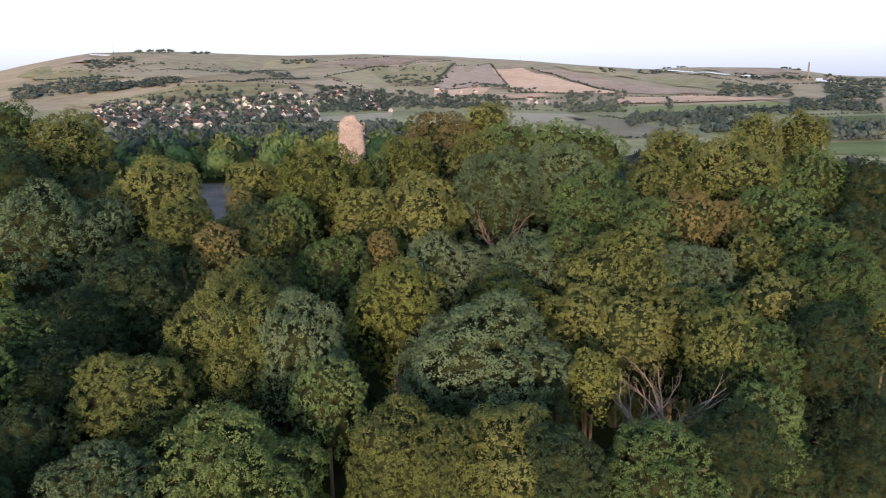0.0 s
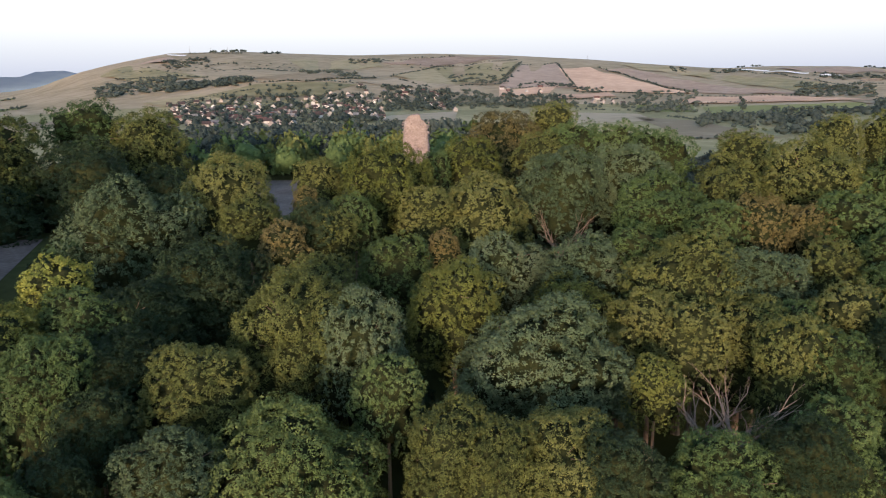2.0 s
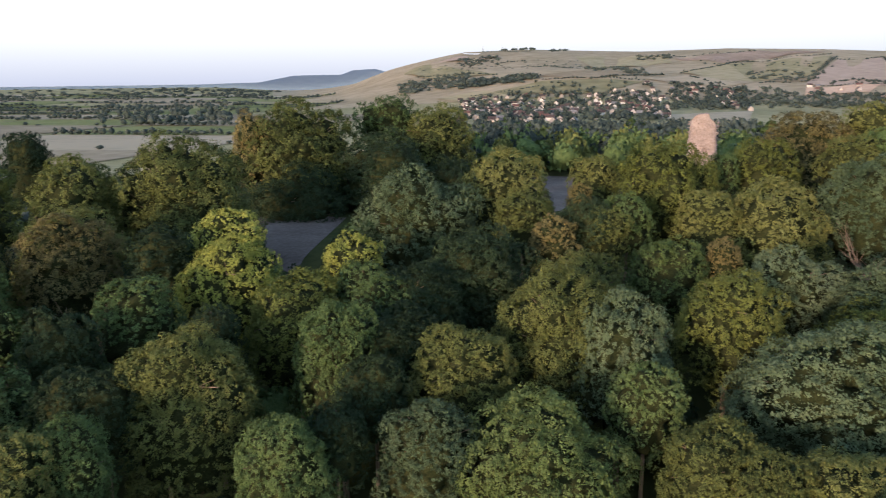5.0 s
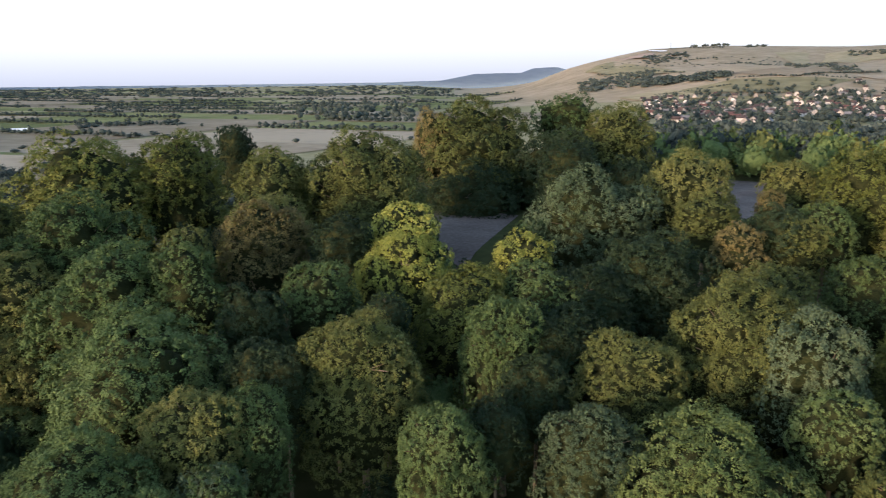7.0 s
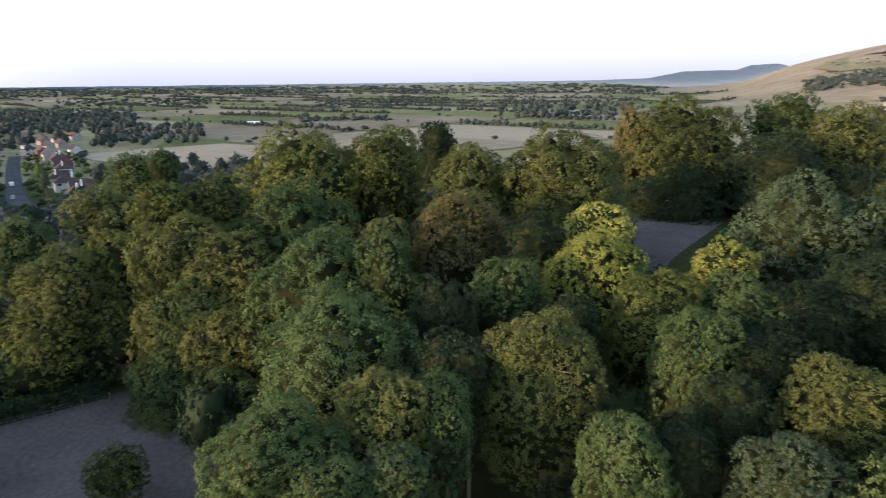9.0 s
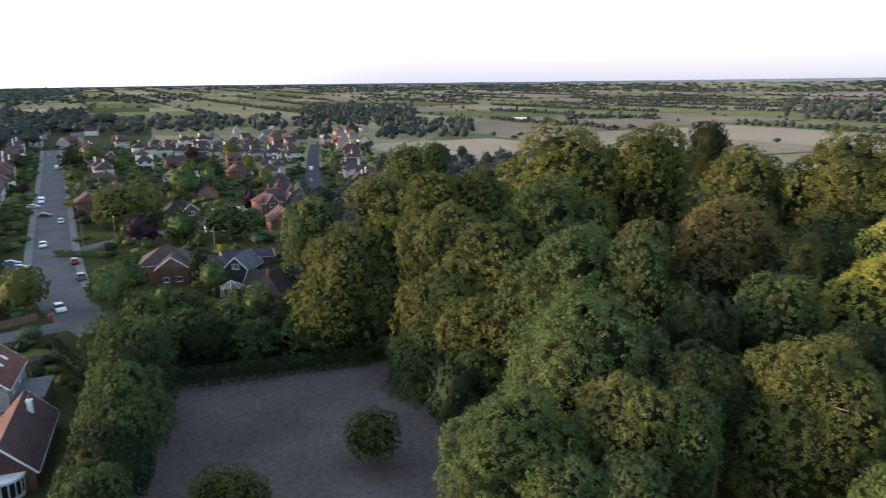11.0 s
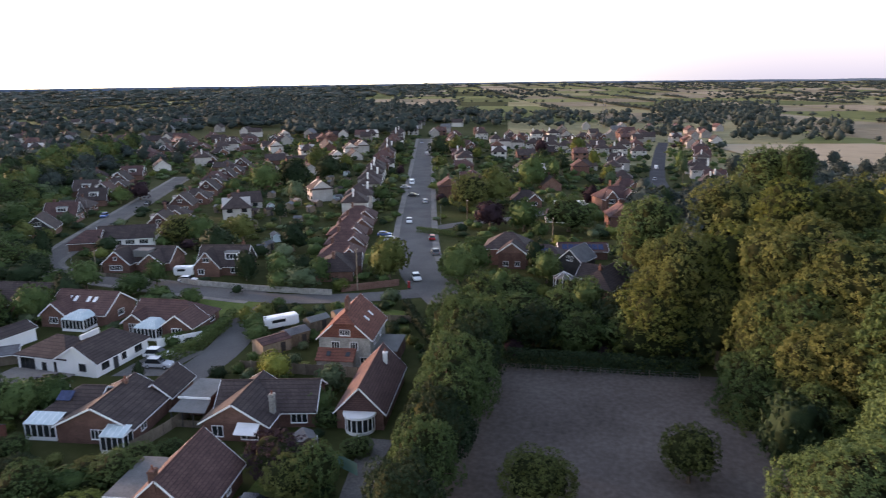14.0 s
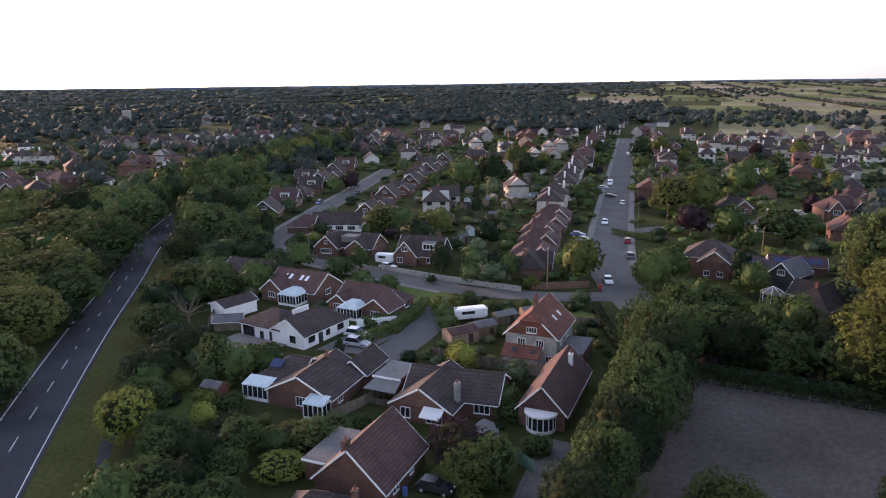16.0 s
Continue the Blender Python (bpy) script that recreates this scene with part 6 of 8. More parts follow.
# pair of gabled brick houses and the bungalows beside them
h = house("house", "pair of brick houses with white-edged twin gables", -250, -8.5, 118, "houses along the streets")
m = wing(h, 0, 0, 0, 13, 8.5, 5.0, 8.2, TILE_PLUM, BRICK, ("hip", "hip"))
for u in (-3.6, 3.6):
    m2 = wing(h, u, -4, 90, 3.4, 4.2, 5.0, 7.6, TILE_PLUM, BRICK, hung=BRICK)
    window(h, face(m2, 3.4, 4.2, "-x", 0, 4.0), 2.0, 1.4, 3)
    window(h, face(m2, 3.4, 4.2, "-x", 0, 1.4), 2.0, 1.4, 3)
window(h, face(m, 13, 8.5, "-y", 0, 3.9), 1.6, 1.3, 2)
stand("bung_white", -241, -38, 85), stand("bung_white", -259, -26, 95), stand("bung_white", -226, -24, 100)
for k, (x, y) in enumerate(((-216, -158), (-231, -163), (-250, -170), (-268, -180), (-288, -186), (-308, -195), (-330, -203), (-196, -148), (-182, -141))):
    stand(("chalet_red", "bung_brick")[k % 2], x, y, 112 if k % 2 else 22)
for k, (x, y) in enumerate(((-188, -184), (-203, -191), (-218, -198), (-234, -207), (-250, -215), (-266, -226), (-284, -234))):
    stand(("chalet_dark", "bung_brick", "chalet_red")[k % 3], x, y, 25 if k % 2 else 115)
row(["bung_brick", "chalet_dark", "bung_plum"], -375, -305, -500, -262, 9, 20, 4)
row(["bung_brick", "semi_white", "chalet_red"], -330, -232, -480, -300, 9, 120, 6)
row(["bung_brick", "chalet_dark"], -390, -345, -470, -330, 5, 60, 8)
for k, (x, y) in enumerate(((-150, -298), (-151, -281), (-174, -303), (-188, -297), (-219, -430), (-228, -414), (-236, -400), (-275, -517), (-288, -443), (-335, -440), (-205, -345), (-240, -470), (-170, -340))):
    stand(("chalet_dark", "semi_white", "semi_brick", "bung_white")[k % 4], x, y, 40 + 25 * (k % 3))
def near_bypass(x, y, far_):
    return any(math.hypot(p.x - x, p.y - y) < far_ for p in bypass)


# houses behind the gardens and beyond the main road
for k, (kind, x, y) in enumerate((
        ("bung_brick", -253, -40),
        ("bung_brick", -258, -23),
        ("semi_brick", -258, -8),
        ("bung_plum", -304, -6),
        ("bung_plum", -312, -74),
        ("bung_brick", -369, -16),
        ("bung_plum", -478, -117),
        ("semi_white", -512, -104),
        ("semi_white", -511, -46),
        ("bung_plum", -500, -68),
        ("semi_brick", -530, -5),
        ("bung_plum", -491, -19),
        ("semi_white", -222, -423),
        ("bung_plum", -185, -330),
        ("bung_white", -153, -285),
        ("bung_white", -182, -304),
        ("bung_plum", -163, -322),
        ("bung_plum", -289, -458),
        ("bung_brick", -327, -436),
        ("semi_brick", -420, -349),
        ("bung_brick", -276, -247),
        ("chalet_red", -237, -218),
        ("bung_plum", -359, -278),
        ("bung_brick", -437, -312),
        ("bung_plum", -513, -341),
        ("bung_brick", -323, -208),
        ("bung_plum", -414, -252),
        ("bung_plum", -281, -187),
        ("bung_brick", -514, -308),
        ("chalet_red", -249, -176),
        ("bung_plum", -241, -191),
        ("bung_brick", -473, -258),
        ("bung_plum", -334, -421),
        ("bung_brick", -273, -392),
        ("bung_brick", -288, -234),
        ("bung_plum", -515, -488),
        ("semi_brick", -472, -489),
        )):
    stand(kind, x, y, (107, 17, 60)[k % 3])
# more houses between the streets, as far as the edge of the place
def plain_house(wall, roof, l, w, e, rdg, label):
    r = new("house")
    q = [(-w / 2, -0.3), (w / 2, -0.3), (w / 2, e), (0, rdg), (-w / 2, e)]
    part("wall", Shape().add([(-l / 2, *p) for p in q] + [(l / 2, *p) for p in q], [(4, 3, 2, 1, 0), (5, 6, 7, 8, 9)] + [(k, (k + 1) % 5, 5 + (k + 1) % 5, 5 + k) for k in range(5)]), wall, r)
    part("roof", roof_faces(l, w, e, rdg, ("hip", "hip") if e > 3 else ("gable", "gable"), 0.45, 0.2)[0], roof, r)
    part("chimney", Shape().box(-l * 0.3, -0.4, rdg - 1.4, -l * 0.3 + 0.8, 0.4, rdg + 1.0), BRICK, r)
    for u, z in ((-l / 4, 1.45), (l / 4, 1.45)) + (((-l / 4, 3.9), (l / 4, 3.9)) if e > 3 else ()):
        for v in (-1, 1):
            part("window", Shape().box(u - 0.9, v * w / 2 - 0.03, z - 0.6, u + 0.9, v * w / 2 + 0.03, z + 0.6), GLASS, r)
    return tagged(r, label, "house", "houses along the streets")


BACK = [plain_house(OLDWALL, TILE_BROWN, 10, 8, 2.6, 5.6, "pale-walled bungalow with a brown tiled roof"), plain_house(BRICK, TILE_BROWN, 11, 8, 2.6, 5.8, "brick bungalow with a brown tiled roof"),
        plain_house(BRICK, TILE_PLUM, 9, 8, 4.9, 7.8, "brick two-storey house with a plum tiled roof"), plain_house(OLDWALL, TILE_BROWN, 9, 8, 4.9, 7.8, "off-white two-storey house with a brown tiled roof")]
more, put = random.Random(77), 0
for k in range(420):
    yaw_, far_ = more.uniform(86, 146), math.sqrt(more.uniform(215 ** 2, 620 ** 2))
    x, y = polar(yaw_, far_)
    if y > 40 or near_bypass(x, y, 30) or by_road(x, y, 5.5) or any(math.hypot(x - a, y - b) < 17 for a, b, c in taken if c > 5):
        continue
    taken.append((x, y, 7.0))
    m = pose(x, y, float(land(x, y)), 0, 0, more.choice((107, 17)) + more.uniform(-6, 6) + (20 if yaw_ > 112 else 0))
    if put < 4:
        BACK[put].matrix_basis = m
    else:
        copy_thing(more.choice((BACK[0], BACK[1], BACK[1], BACK[2], BACK[3])), m)
    put += 1
# church among far trees
r = thing("church", "distant flint church with a square tower and red roof", "church", pose(-478, -694, 0, 0, 0, 40))
part("tower", Shape().box(-3.5, -3.5, -1, 3.5, 3.5, 17).box(-3.8, -3.8, 16.4, 3.8, 3.8, 17.3), FLINT, r)
m = wing(r, 13, 0, 0, 20, 8.5, 6, 12, TILE_PLUM, FLINT)
part("flagpole", Shape().tube((0, 0, 17), (0, 0, 24), 0.12, 0.06, 6), UPVC, r)

# ---- vehicles ----
for c, x, y, a, k in (("white", -211.2, -70.9, 17, "car"), ("red", -188.8, -56.6, 197, "car"), ("grey", -172.1, -50.8, 205, "suv"), ("white", -249.1, -77.2, 197, "car"), ("white", -295.4, -97.5, 17, "van"),
                      ("white", -418.9, -128.2, 197, "van"), ("white", -147.6, -48.2, 28, "car"), ("silver", -89, -72.6, 100, "suv"), ("white", -92.6, -75.4, 100, "suv"), ("white", -133.3, -98.2, 95, "car"),
                      ("white", -254, -19.5, 95, "van"), ("black", -58.5, -37.5, 100, "car"), ("blue", -197, -176, 25, "car"), ("white", -160, -152, 25, "car"), ("black", -222, -178, 25, "car"), ("grey", -156, -162, 25, "car"),
                      ("silver", -184.5, -67.5, 107, "car"), ("blue", -190, -71.5, 107, "car"), ("silver", -360, 6.5, 180, "car"), ("white", -420, 8, 180, "van"), ("grey", -490, -148, 197, "car"), ("silver", -500, -157, 17, "car"),
                      ("white", -470, -141, 197, "car"), ("black", -262, -86, 107, "car"), ("silver", -282, -96, 107, "car"), ("blue", -140, -74, 100, "car")):
    car(c, x, y, a, k)


def caravan(x, y, rot, l=5.5, name="caravan", label="white touring caravan parked in a drive"):
    taken.append((x, y, 3.2))
    r = thing(name, label, "caravan", pose(x, y, 0.07, 0, 0, rot))
    bm = bmesh.new()
    bmesh.ops.create_cube(bm, size=1)
    bmesh.ops.scale(bm, vec=(l, 2.2, 2.0), verts=bm.verts)
    bmesh.ops.translate(bm, vec=(0, 0, 1.5), verts=bm.verts)
    bmesh.ops.bevel(bm, geom=list(bm.edges), offset=0.22, segments=3, affect="EDGES")
    me = bpy.data.meshes.new("body")
    bm.to_mesh(me), bm.free()
    part("body", me, CAR["white"], r)
    for sy in (-1, 1):
        part("wheel", Shape().tube((0, sy * 0.8, 0.32), (0, sy * 1.1, 0.32), 0.32, 0.32, 12), RUBBER, r)
        part("window", Shape().box(-l * 0.3, sy * 1.1 - 0.02, 1.5, l * 0.1, sy * 1.1 + 0.02, 2.05), GLASS, r)
    part("front_window", Shape().box(l / 2 - 0.03, -0.8, 1.5, l / 2 + 0.015, 0.8, 2.1), GLASS, r)
    part("roof_vent", Shape().box(-0.4, -0.3, 2.5, 0.3, 0.3, 2.58), UPVC, r)
    part("tow_bar", Shape().box(l / 2, -0.06, 0.45, l / 2 + 1.1, 0.06, 0.57), DARKWOOD, r)


caravan(-110.5, -62.5, 137, 6.4, "motorhome", "long white motorhome parked behind sheds")
caravan(-137.4, -102, 110, 4.6), caravan(-165, -150, 25, 5.5)

# ---- trees along the main road and in the nearest gardens ----
def verge_tree(kind, x, y, top, r):
    if not by_road(x, y, 1.2):
        tree(kind, x, y, top, r, 1.1, "trees along the main road", "roadside_tree")


verge_tree("olive", -105.3, -185.5, 12, 11.6)
verge_tree("olive", -92.7, -184.5, 10, 10.4)
verge_tree("green", -104.6, -164.2, 13, 9.8)
verge_tree("olive", -77.7, -146.0, 12, 11.1)
verge_tree("olive", -59.2, -121.7, 12, 8.6)
verge_tree("green", -75.4, -134.5, 10, 7.9)
verge_tree("olive", -54.6, -111.7, 11, 8.5)
verge_tree("green", -45.8, -103.1, 11, 5.9)
verge_tree("green", -131.1, -191.7, 12, 10.7)
verge_tree("dark", -133.4, -226.4, 12, 13.2)
verge_tree("green", -129.5, -181.8, 10, 7.5)
verge_tree("olive", -73.8, -151.1, 10, 7.8)
verge_tree("dark", -92.0, -151.4, 8, 7.5)
verge_tree("dark", -66.2, -124.7, 8, 5.5)
verge_tree("dark", -50.5, -107.2, 7, 5.7)
verge_tree("dark", -111.3, -169.0, 8, 6.0)
verge_tree("dark", -43.7, -101.5, 7, 4.8)
verge_tree("green", -128.8, -157.1, 13, 9.8)
verge_tree("dark", -112.1, -144.7, 11, 7.0)
verge_tree("green", -127.1, -143.4, 10, 6.5)
verge_tree("dark", -118.7, -129.6, 7, 5.2)
verge_tree("olive", -94.3, -121.2, 8, 7.2)
verge_tree("green", -73.4, -105.2, 7, 5.0)
verge_tree("dark", -70.8, -92.6, 6, 5.6)
verge_tree("dark", -61.4, -89.9, 6, 5.3)
verge_tree("dark", -85.5, -119.1, 6, 4.4)
verge_tree("green", -102.6, -123.1, 7, 4.8)
verge_tree("green", -118.3, -137.0, 7, 5.4)
verge_tree("green", -48.3, -69.4, 6, 3.7)
verge_tree("dark", -48.0, -63.6, 5.5, 3.5)
verge_tree("green", -46.0, -67.2, 6, 3.4)
verge_tree("green", -47.7, -58.6, 4.5, 2.8)
verge_tree("bright", -40.6, -61.5, 6, 3.6)
verge_tree("dark", -41.9, -60.2, 6, 3.8)
verge_tree("green", -58.5, -54.9, 4.5, 3.0)
verge_tree("green", -42.7, -54.6, 5, 3.3)
verge_tree("green", -38.1, -56.9, 5.5, 3.6)
verge_tree("green", -189.3, -216.2, 12, 10.8)
verge_tree("green", -213.8, -229.8, 11, 10.5)
verge_tree("dark", -254.2, -260.7, 11, 13.7)
verge_tree("dark", -159.7, -188.6, 11, 8.3)
verge_tree("green", -319.2, -302.8, 12, 16.5)
verge_tree("green", -174.0, -190.6, 9, 7.6)
verge_tree("dark", -147.8, -184.0, 11, 7.0)
verge_tree("dark", -153.4, -200.7, 11, 8.5)
verge_tree("green", -189.7, -233.1, 11, 10.1)
verge_tree("green", -121.3, -96.7, 3, 2.7)
verge_tree("yellow", -90.3, -52.8, 4.5, 3.0)
verge_tree("green", -122.3, -104.1, 5, 4.1)
verge_tree("olive", -167.2, -123.9, 9, 7.0)
verge_tree("dark", -158.6, -107.0, 8, 5.7)
verge_tree("grey", -133.9, -70.2, 6, 4.6)
verge_tree("green", -132.7, -74.6, 5, 3.3)
taken += [(o.location.x, o.location.y, 2.4) for o in scene.objects if o.name.startswith("roadside_tree")]

# ---- sheds, walls, poles and other small things of the suburb ----
shed(-100, -58.5, 150, 3.6, 5.4, 2.1, FENCEWOOD, TILE_PLUM, "shed with a faded red tiled roof")
shed(-104.5, -56.5, 150, 3.2, 4.2, 2.2, FENCEWOOD, SLATE, "shed with a grey roof behind the flint house")
shed(-112, -56, 150, 2.4, 4.2, 2.0), shed(-116.5, -53, 140, 2.4, 3.2, 2.0)
shed(-62.5, -77.5, 100, 2.4, 3.0, 2.1, TILE_RED, SLATE, "small orange-stained summer shed")
shed(-71, -37.8, 40, 2.2, 2.8, 1.9, FENCEWOOD, SLATE)
small = random.Random(11)
for k in range(55):
    x, y = small.uniform(-330, -150), 0
    y = -118 + 0.33 * (x + 200) + small.uniform(-26, 26)
    if not by_road(x, y, 3) and all(math.hypot(x - a, y - b) > c + 1.5 for a, b, c in taken):
        shed(x, y, small.uniform(0, 180), small.uniform(1.8, 2.6), small.uniform(2.2, 4.0), small.uniform(1.8, 2.2), small.choice((FENCEWOOD, FENCEWOOD, FENCEWOOD, POLY)), small.choice((FLATROOF, SLATE, TILE_BROWN)),
             "small shed or greenhouse among the back gardens")
low_wall([(-132.5, -100), (-131.4, -94), (-131, -80), (-131.4, -72), (-131.8, -62)], 1.3, FLINT, label="pale garden wall along the lane")
low_wall([(-134.5, -61), (-138.5, -55.5), (-142.3, -50.5)], 1.5, BRICK, label="curved brick garden wall at the street corner")
fence([(-140.5, -128), (-133, -122), (-132.5, -112)], 0.9, label="low wooden garden fence along the lane")
fence([(-71.2, -89.7), (-76, -95), (-82.7, -102.4), (-88, -107)], 1.7)
fence([(-112, -57), (-118, -48), (-119, -40)], 1.5)
fence([(-152, -38), (-160, -41), (-166, -44)], 1.5)
fence([(-158, -20), (-170, -19), (-186, -19)], 1.7)
hedge([(-128, -44), (-117, -38), (-108, -32)], 1.4, 1.8, "dark", "thick dark hedge along the gardens")
hedge([(-198, -64), (-193, -48)], 1.2, 1.6, "green"), hedge([(-185, -46), (-190, -35)], 1.5, 2.0, "green")
for k in range(9):
    x = -216 - 24 * k
    y = -83 + (x + 216) * 0.3
    hedge([(x, y), (x + 2.4, y - 8)], 0.8, 1.3, ("green", "dark", "bright")[k % 3])

hedge([(-89.5, -72.8), (-97, -71.2), (-103, -71.8), (-109.5, -72.8)], 1.5, 1.9, "bright", "tall bright green clipped hedge beside the close")
hedge([(-90, -51.5), (-87, -49.2), (-84, -47.5)], 1.0, 1.5, "bright", "short bright green hedge before the flint house")
gate_paint = material("sea_green_gate_paint", [(0.05, 0.13, 0.12), (0.07, 0.17, 0.155), (0.09, 0.2, 0.18)], 1.5, 0.6, fine=9)
r = thing("garden_gate", "sea-green painted boarded garden gate, closed", "gate", pose(-68, -31.1, 0, 0, 0, 65))
for k in range(14):
    part("board", Shape().box(-0.11, -0.015, 0.05, 0.11, 0.015, 1.65), gate_paint, r, at=pose(-1.63 + 0.25 * k, 0, 0.01 * (k % 3)))
for z in (0.35, 1.35):
    part("rail", Shape().box(-1.75, 0.015, z - 0.05, 1.75, 0.06, z + 0.05), gate_paint, r)
hedge([(-103.6, -21), (-105.0, -8), (-106.8, 10)], 2.6, 2.4, "dark", "tall dark overgrown hedge behind the paddock fence")
# wire fence along the far side of the paddock
r = thing("paddock_fence", "post and wire fence along the paddock", "fence", pose(0, 0, 0))
line = [Vector(p) for p in ((-101.5, -19.5), (-102.8, -8), (-104.5, 10))]
posts = []
for a, b in zip(line, line[1:]):
    posts += [a.lerp(b, k / 5) for k in range(5)]
posts.append(line[-1])
pm = post_mesh(1.25, FENCEWOOD)
for p in posts:
    part("post", pm, FENCEWOOD, r, at=pose(p.x, p.y, 0))
for z in (0.5, 0.85, 1.2):
    for a, b in zip(posts, posts[1:]):
        part("wire", Shape().tube((a.x, a.y, z), (b.x, b.y, z), 0.014, 0.014, 4), FLATROOF, r)


def pole(x, y, h, name="telegraph_pole", label="tall brown wooden telegraph pole"):
    r = thing(name, label, "pole", pose(x, y, float(land(x, y))))
    part("shaft", Shape().tube((0, 0, -0.3), (0, 0, h), 0.14, 0.1, 8), FENCEWOOD, r)
    part("crossarm", Shape().box(-0.7, -0.05, h - 0.5, 0.7, 0.05, h - 0.38), FENCEWOOD, r)
    for k in (-0.6, 0.6):
        part("insulator", Shape().tube((k, 0, h - 0.38), (k, 0, h - 0.2), 0.05, 0.04, 6), UPVC, r)


def street_lamp(x, y, h, rot):
    r = thing("street_lamp", "thin grey street lamp beside the road", "street lamp", pose(x, y, 0, 0, 0, rot), "street lamps")
    part("post", Shape().tube((0, 0, 0), (0, 0, h), 0.08, 0.05, 8), FLATROOF, r)
    part("arm", Shape().tube((0, 0, h - 0.05), (1.1, 0, h + 0.15), 0.04, 0.035, 6), FLATROOF, r)
    part("lantern", Shape().box(0.9, -0.12, h + 0.05, 1.5, 0.12, h + 0.2), FLATROOF, r)


pole(-136.5, -58, 9.5), pole(-127.5, -118, 8), pole(-186, -22, 8.5), pole(-212, -52, 8)
for x, y in ((-236, -69.5), (-208, -59.5), (-330, -97), (-420, -124)):
    street_lamp(x, y, 6.5, 197)
street_lamp(-131, -128, 6, 30), street_lamp(-195, -181, 6, 30)
r = thing("post_box", "red cylindrical post box at the street corner", "post box", pose(-140.6, -47.6, 0.1))
part("drum", Shape().tube((0, 0, 0), (0, 0, 1.45), 0.3, 0.3, 14), CAR["red"], r)
part("cap", Shape().tube((0, 0, 1.45), (0, 0, 1.62), 0.36, 0.2, 14), CAR["red"], r)
part("base", Shape().tube((0, 0, -0.1), (0, 0, 0.16), 0.34, 0.34, 14), DARKWOOD, r)

# ---- planting of the suburb ----
plant = random.Random(21)


def near_line(line, x, y, far_):
    return any(math.hypot(p.x - x, p.y - y) < far_ for p in line)


# trees that stand out
for kind, x, y, top, r, tall in (
        ("olive", -147, -54.5, 10.5, 5.2, 1.1), ("olive", -236, -57, 15, 8.5, 1.0), ("olive", -246, -50, 15, 8, 1.0), ("plum", -209, -44, 9.5, 5.2, 1.0), ("green", -206, -33, 10.5, 6.0, 1.0), ("green", -209, -20, 11, 7.8, 0.9),
        ("bright", -146, -38, 9.5, 5.0, 1.0), ("bright", -155, -36, 8.5, 4.4, 1.0), ("dark", -160, -23, 8.5, 2.4, 2.2), ("bright", -152, -19, 8, 4.2, 1.0), ("gold", -88.6, -51.4, 4.8, 2.5, 0.9), ("plum", -64.5, -37.8, 6.0, 4.2, 0.9),
        ("green", -63, -33, 6.5, 3.6, 1.0), ("olive", -61, -34.5, 6.2, 3.2, 1.0), ("dark", -83.5, -71.8, 3.6, 1.0, 2.0), ("green", -95, -114, 8.5, 5.0, 1.0), ("green", -102, -110, 8, 4.2, 1.0), ("dark", -109.5, -109.5, 8, 3.4, 1.2),
        ("green", -80, -40.5, 4.6, 2.6, 1.0), ("grey", -88, -42, 4.4, 2.6, 1.0), ("green", -130, -104, 6, 3.0, 1.0), ("dark", -138, -86, 7.5, 2.8, 1.6), ("green", -141, -79, 6, 3.0, 1.0), ("dark", -143, -74, 6, 2.8, 1.2), ("green", -141, -69, 6, 3.0, 1.0),
        ("green", -168, -118, 9, 5.5, 1.0), ("olive", -176, -110, 8, 5.0, 1.0), ("dark", -145, -150, 8.5, 2.4, 2.0), ("plum", -232, -189, 8, 4.5, 1.0), ("bright", -222, -190, 7, 4.5, 0.9), ("green", -260, -150, 13, 7, 1.1), ("dark", -268, -140, 14, 7, 1.2),
        ("green", -282, -148, 12, 8, 1.0), ("dark", -300, -140, 13, 7, 1.2), ("olive", -330, -160, 13, 7, 1.1), ("yellow", -345, -150, 8, 4, 1.0), ("dark", -418, -121, 12, 6.5, 1.0), ("dark", -400, -140, 11, 5, 1.0), ("olive", -430, -112, 12, 6, 1.0),
        ("yellow", -455, -40, 10, 6, 1.0), ("plum", -450, -62, 9, 5, 1.0), ("yellow", -320, -14, 8, 4, 1.0), ("green", -300, -45, 14, 8, 1.0), ("green", -345, -45, 10, 7, 1.0), ("plum", -255, -17, 8, 4, 1.0)):
    tree(kind, x, y, top, r, tall, "trees in the gardens", "garden_tree")
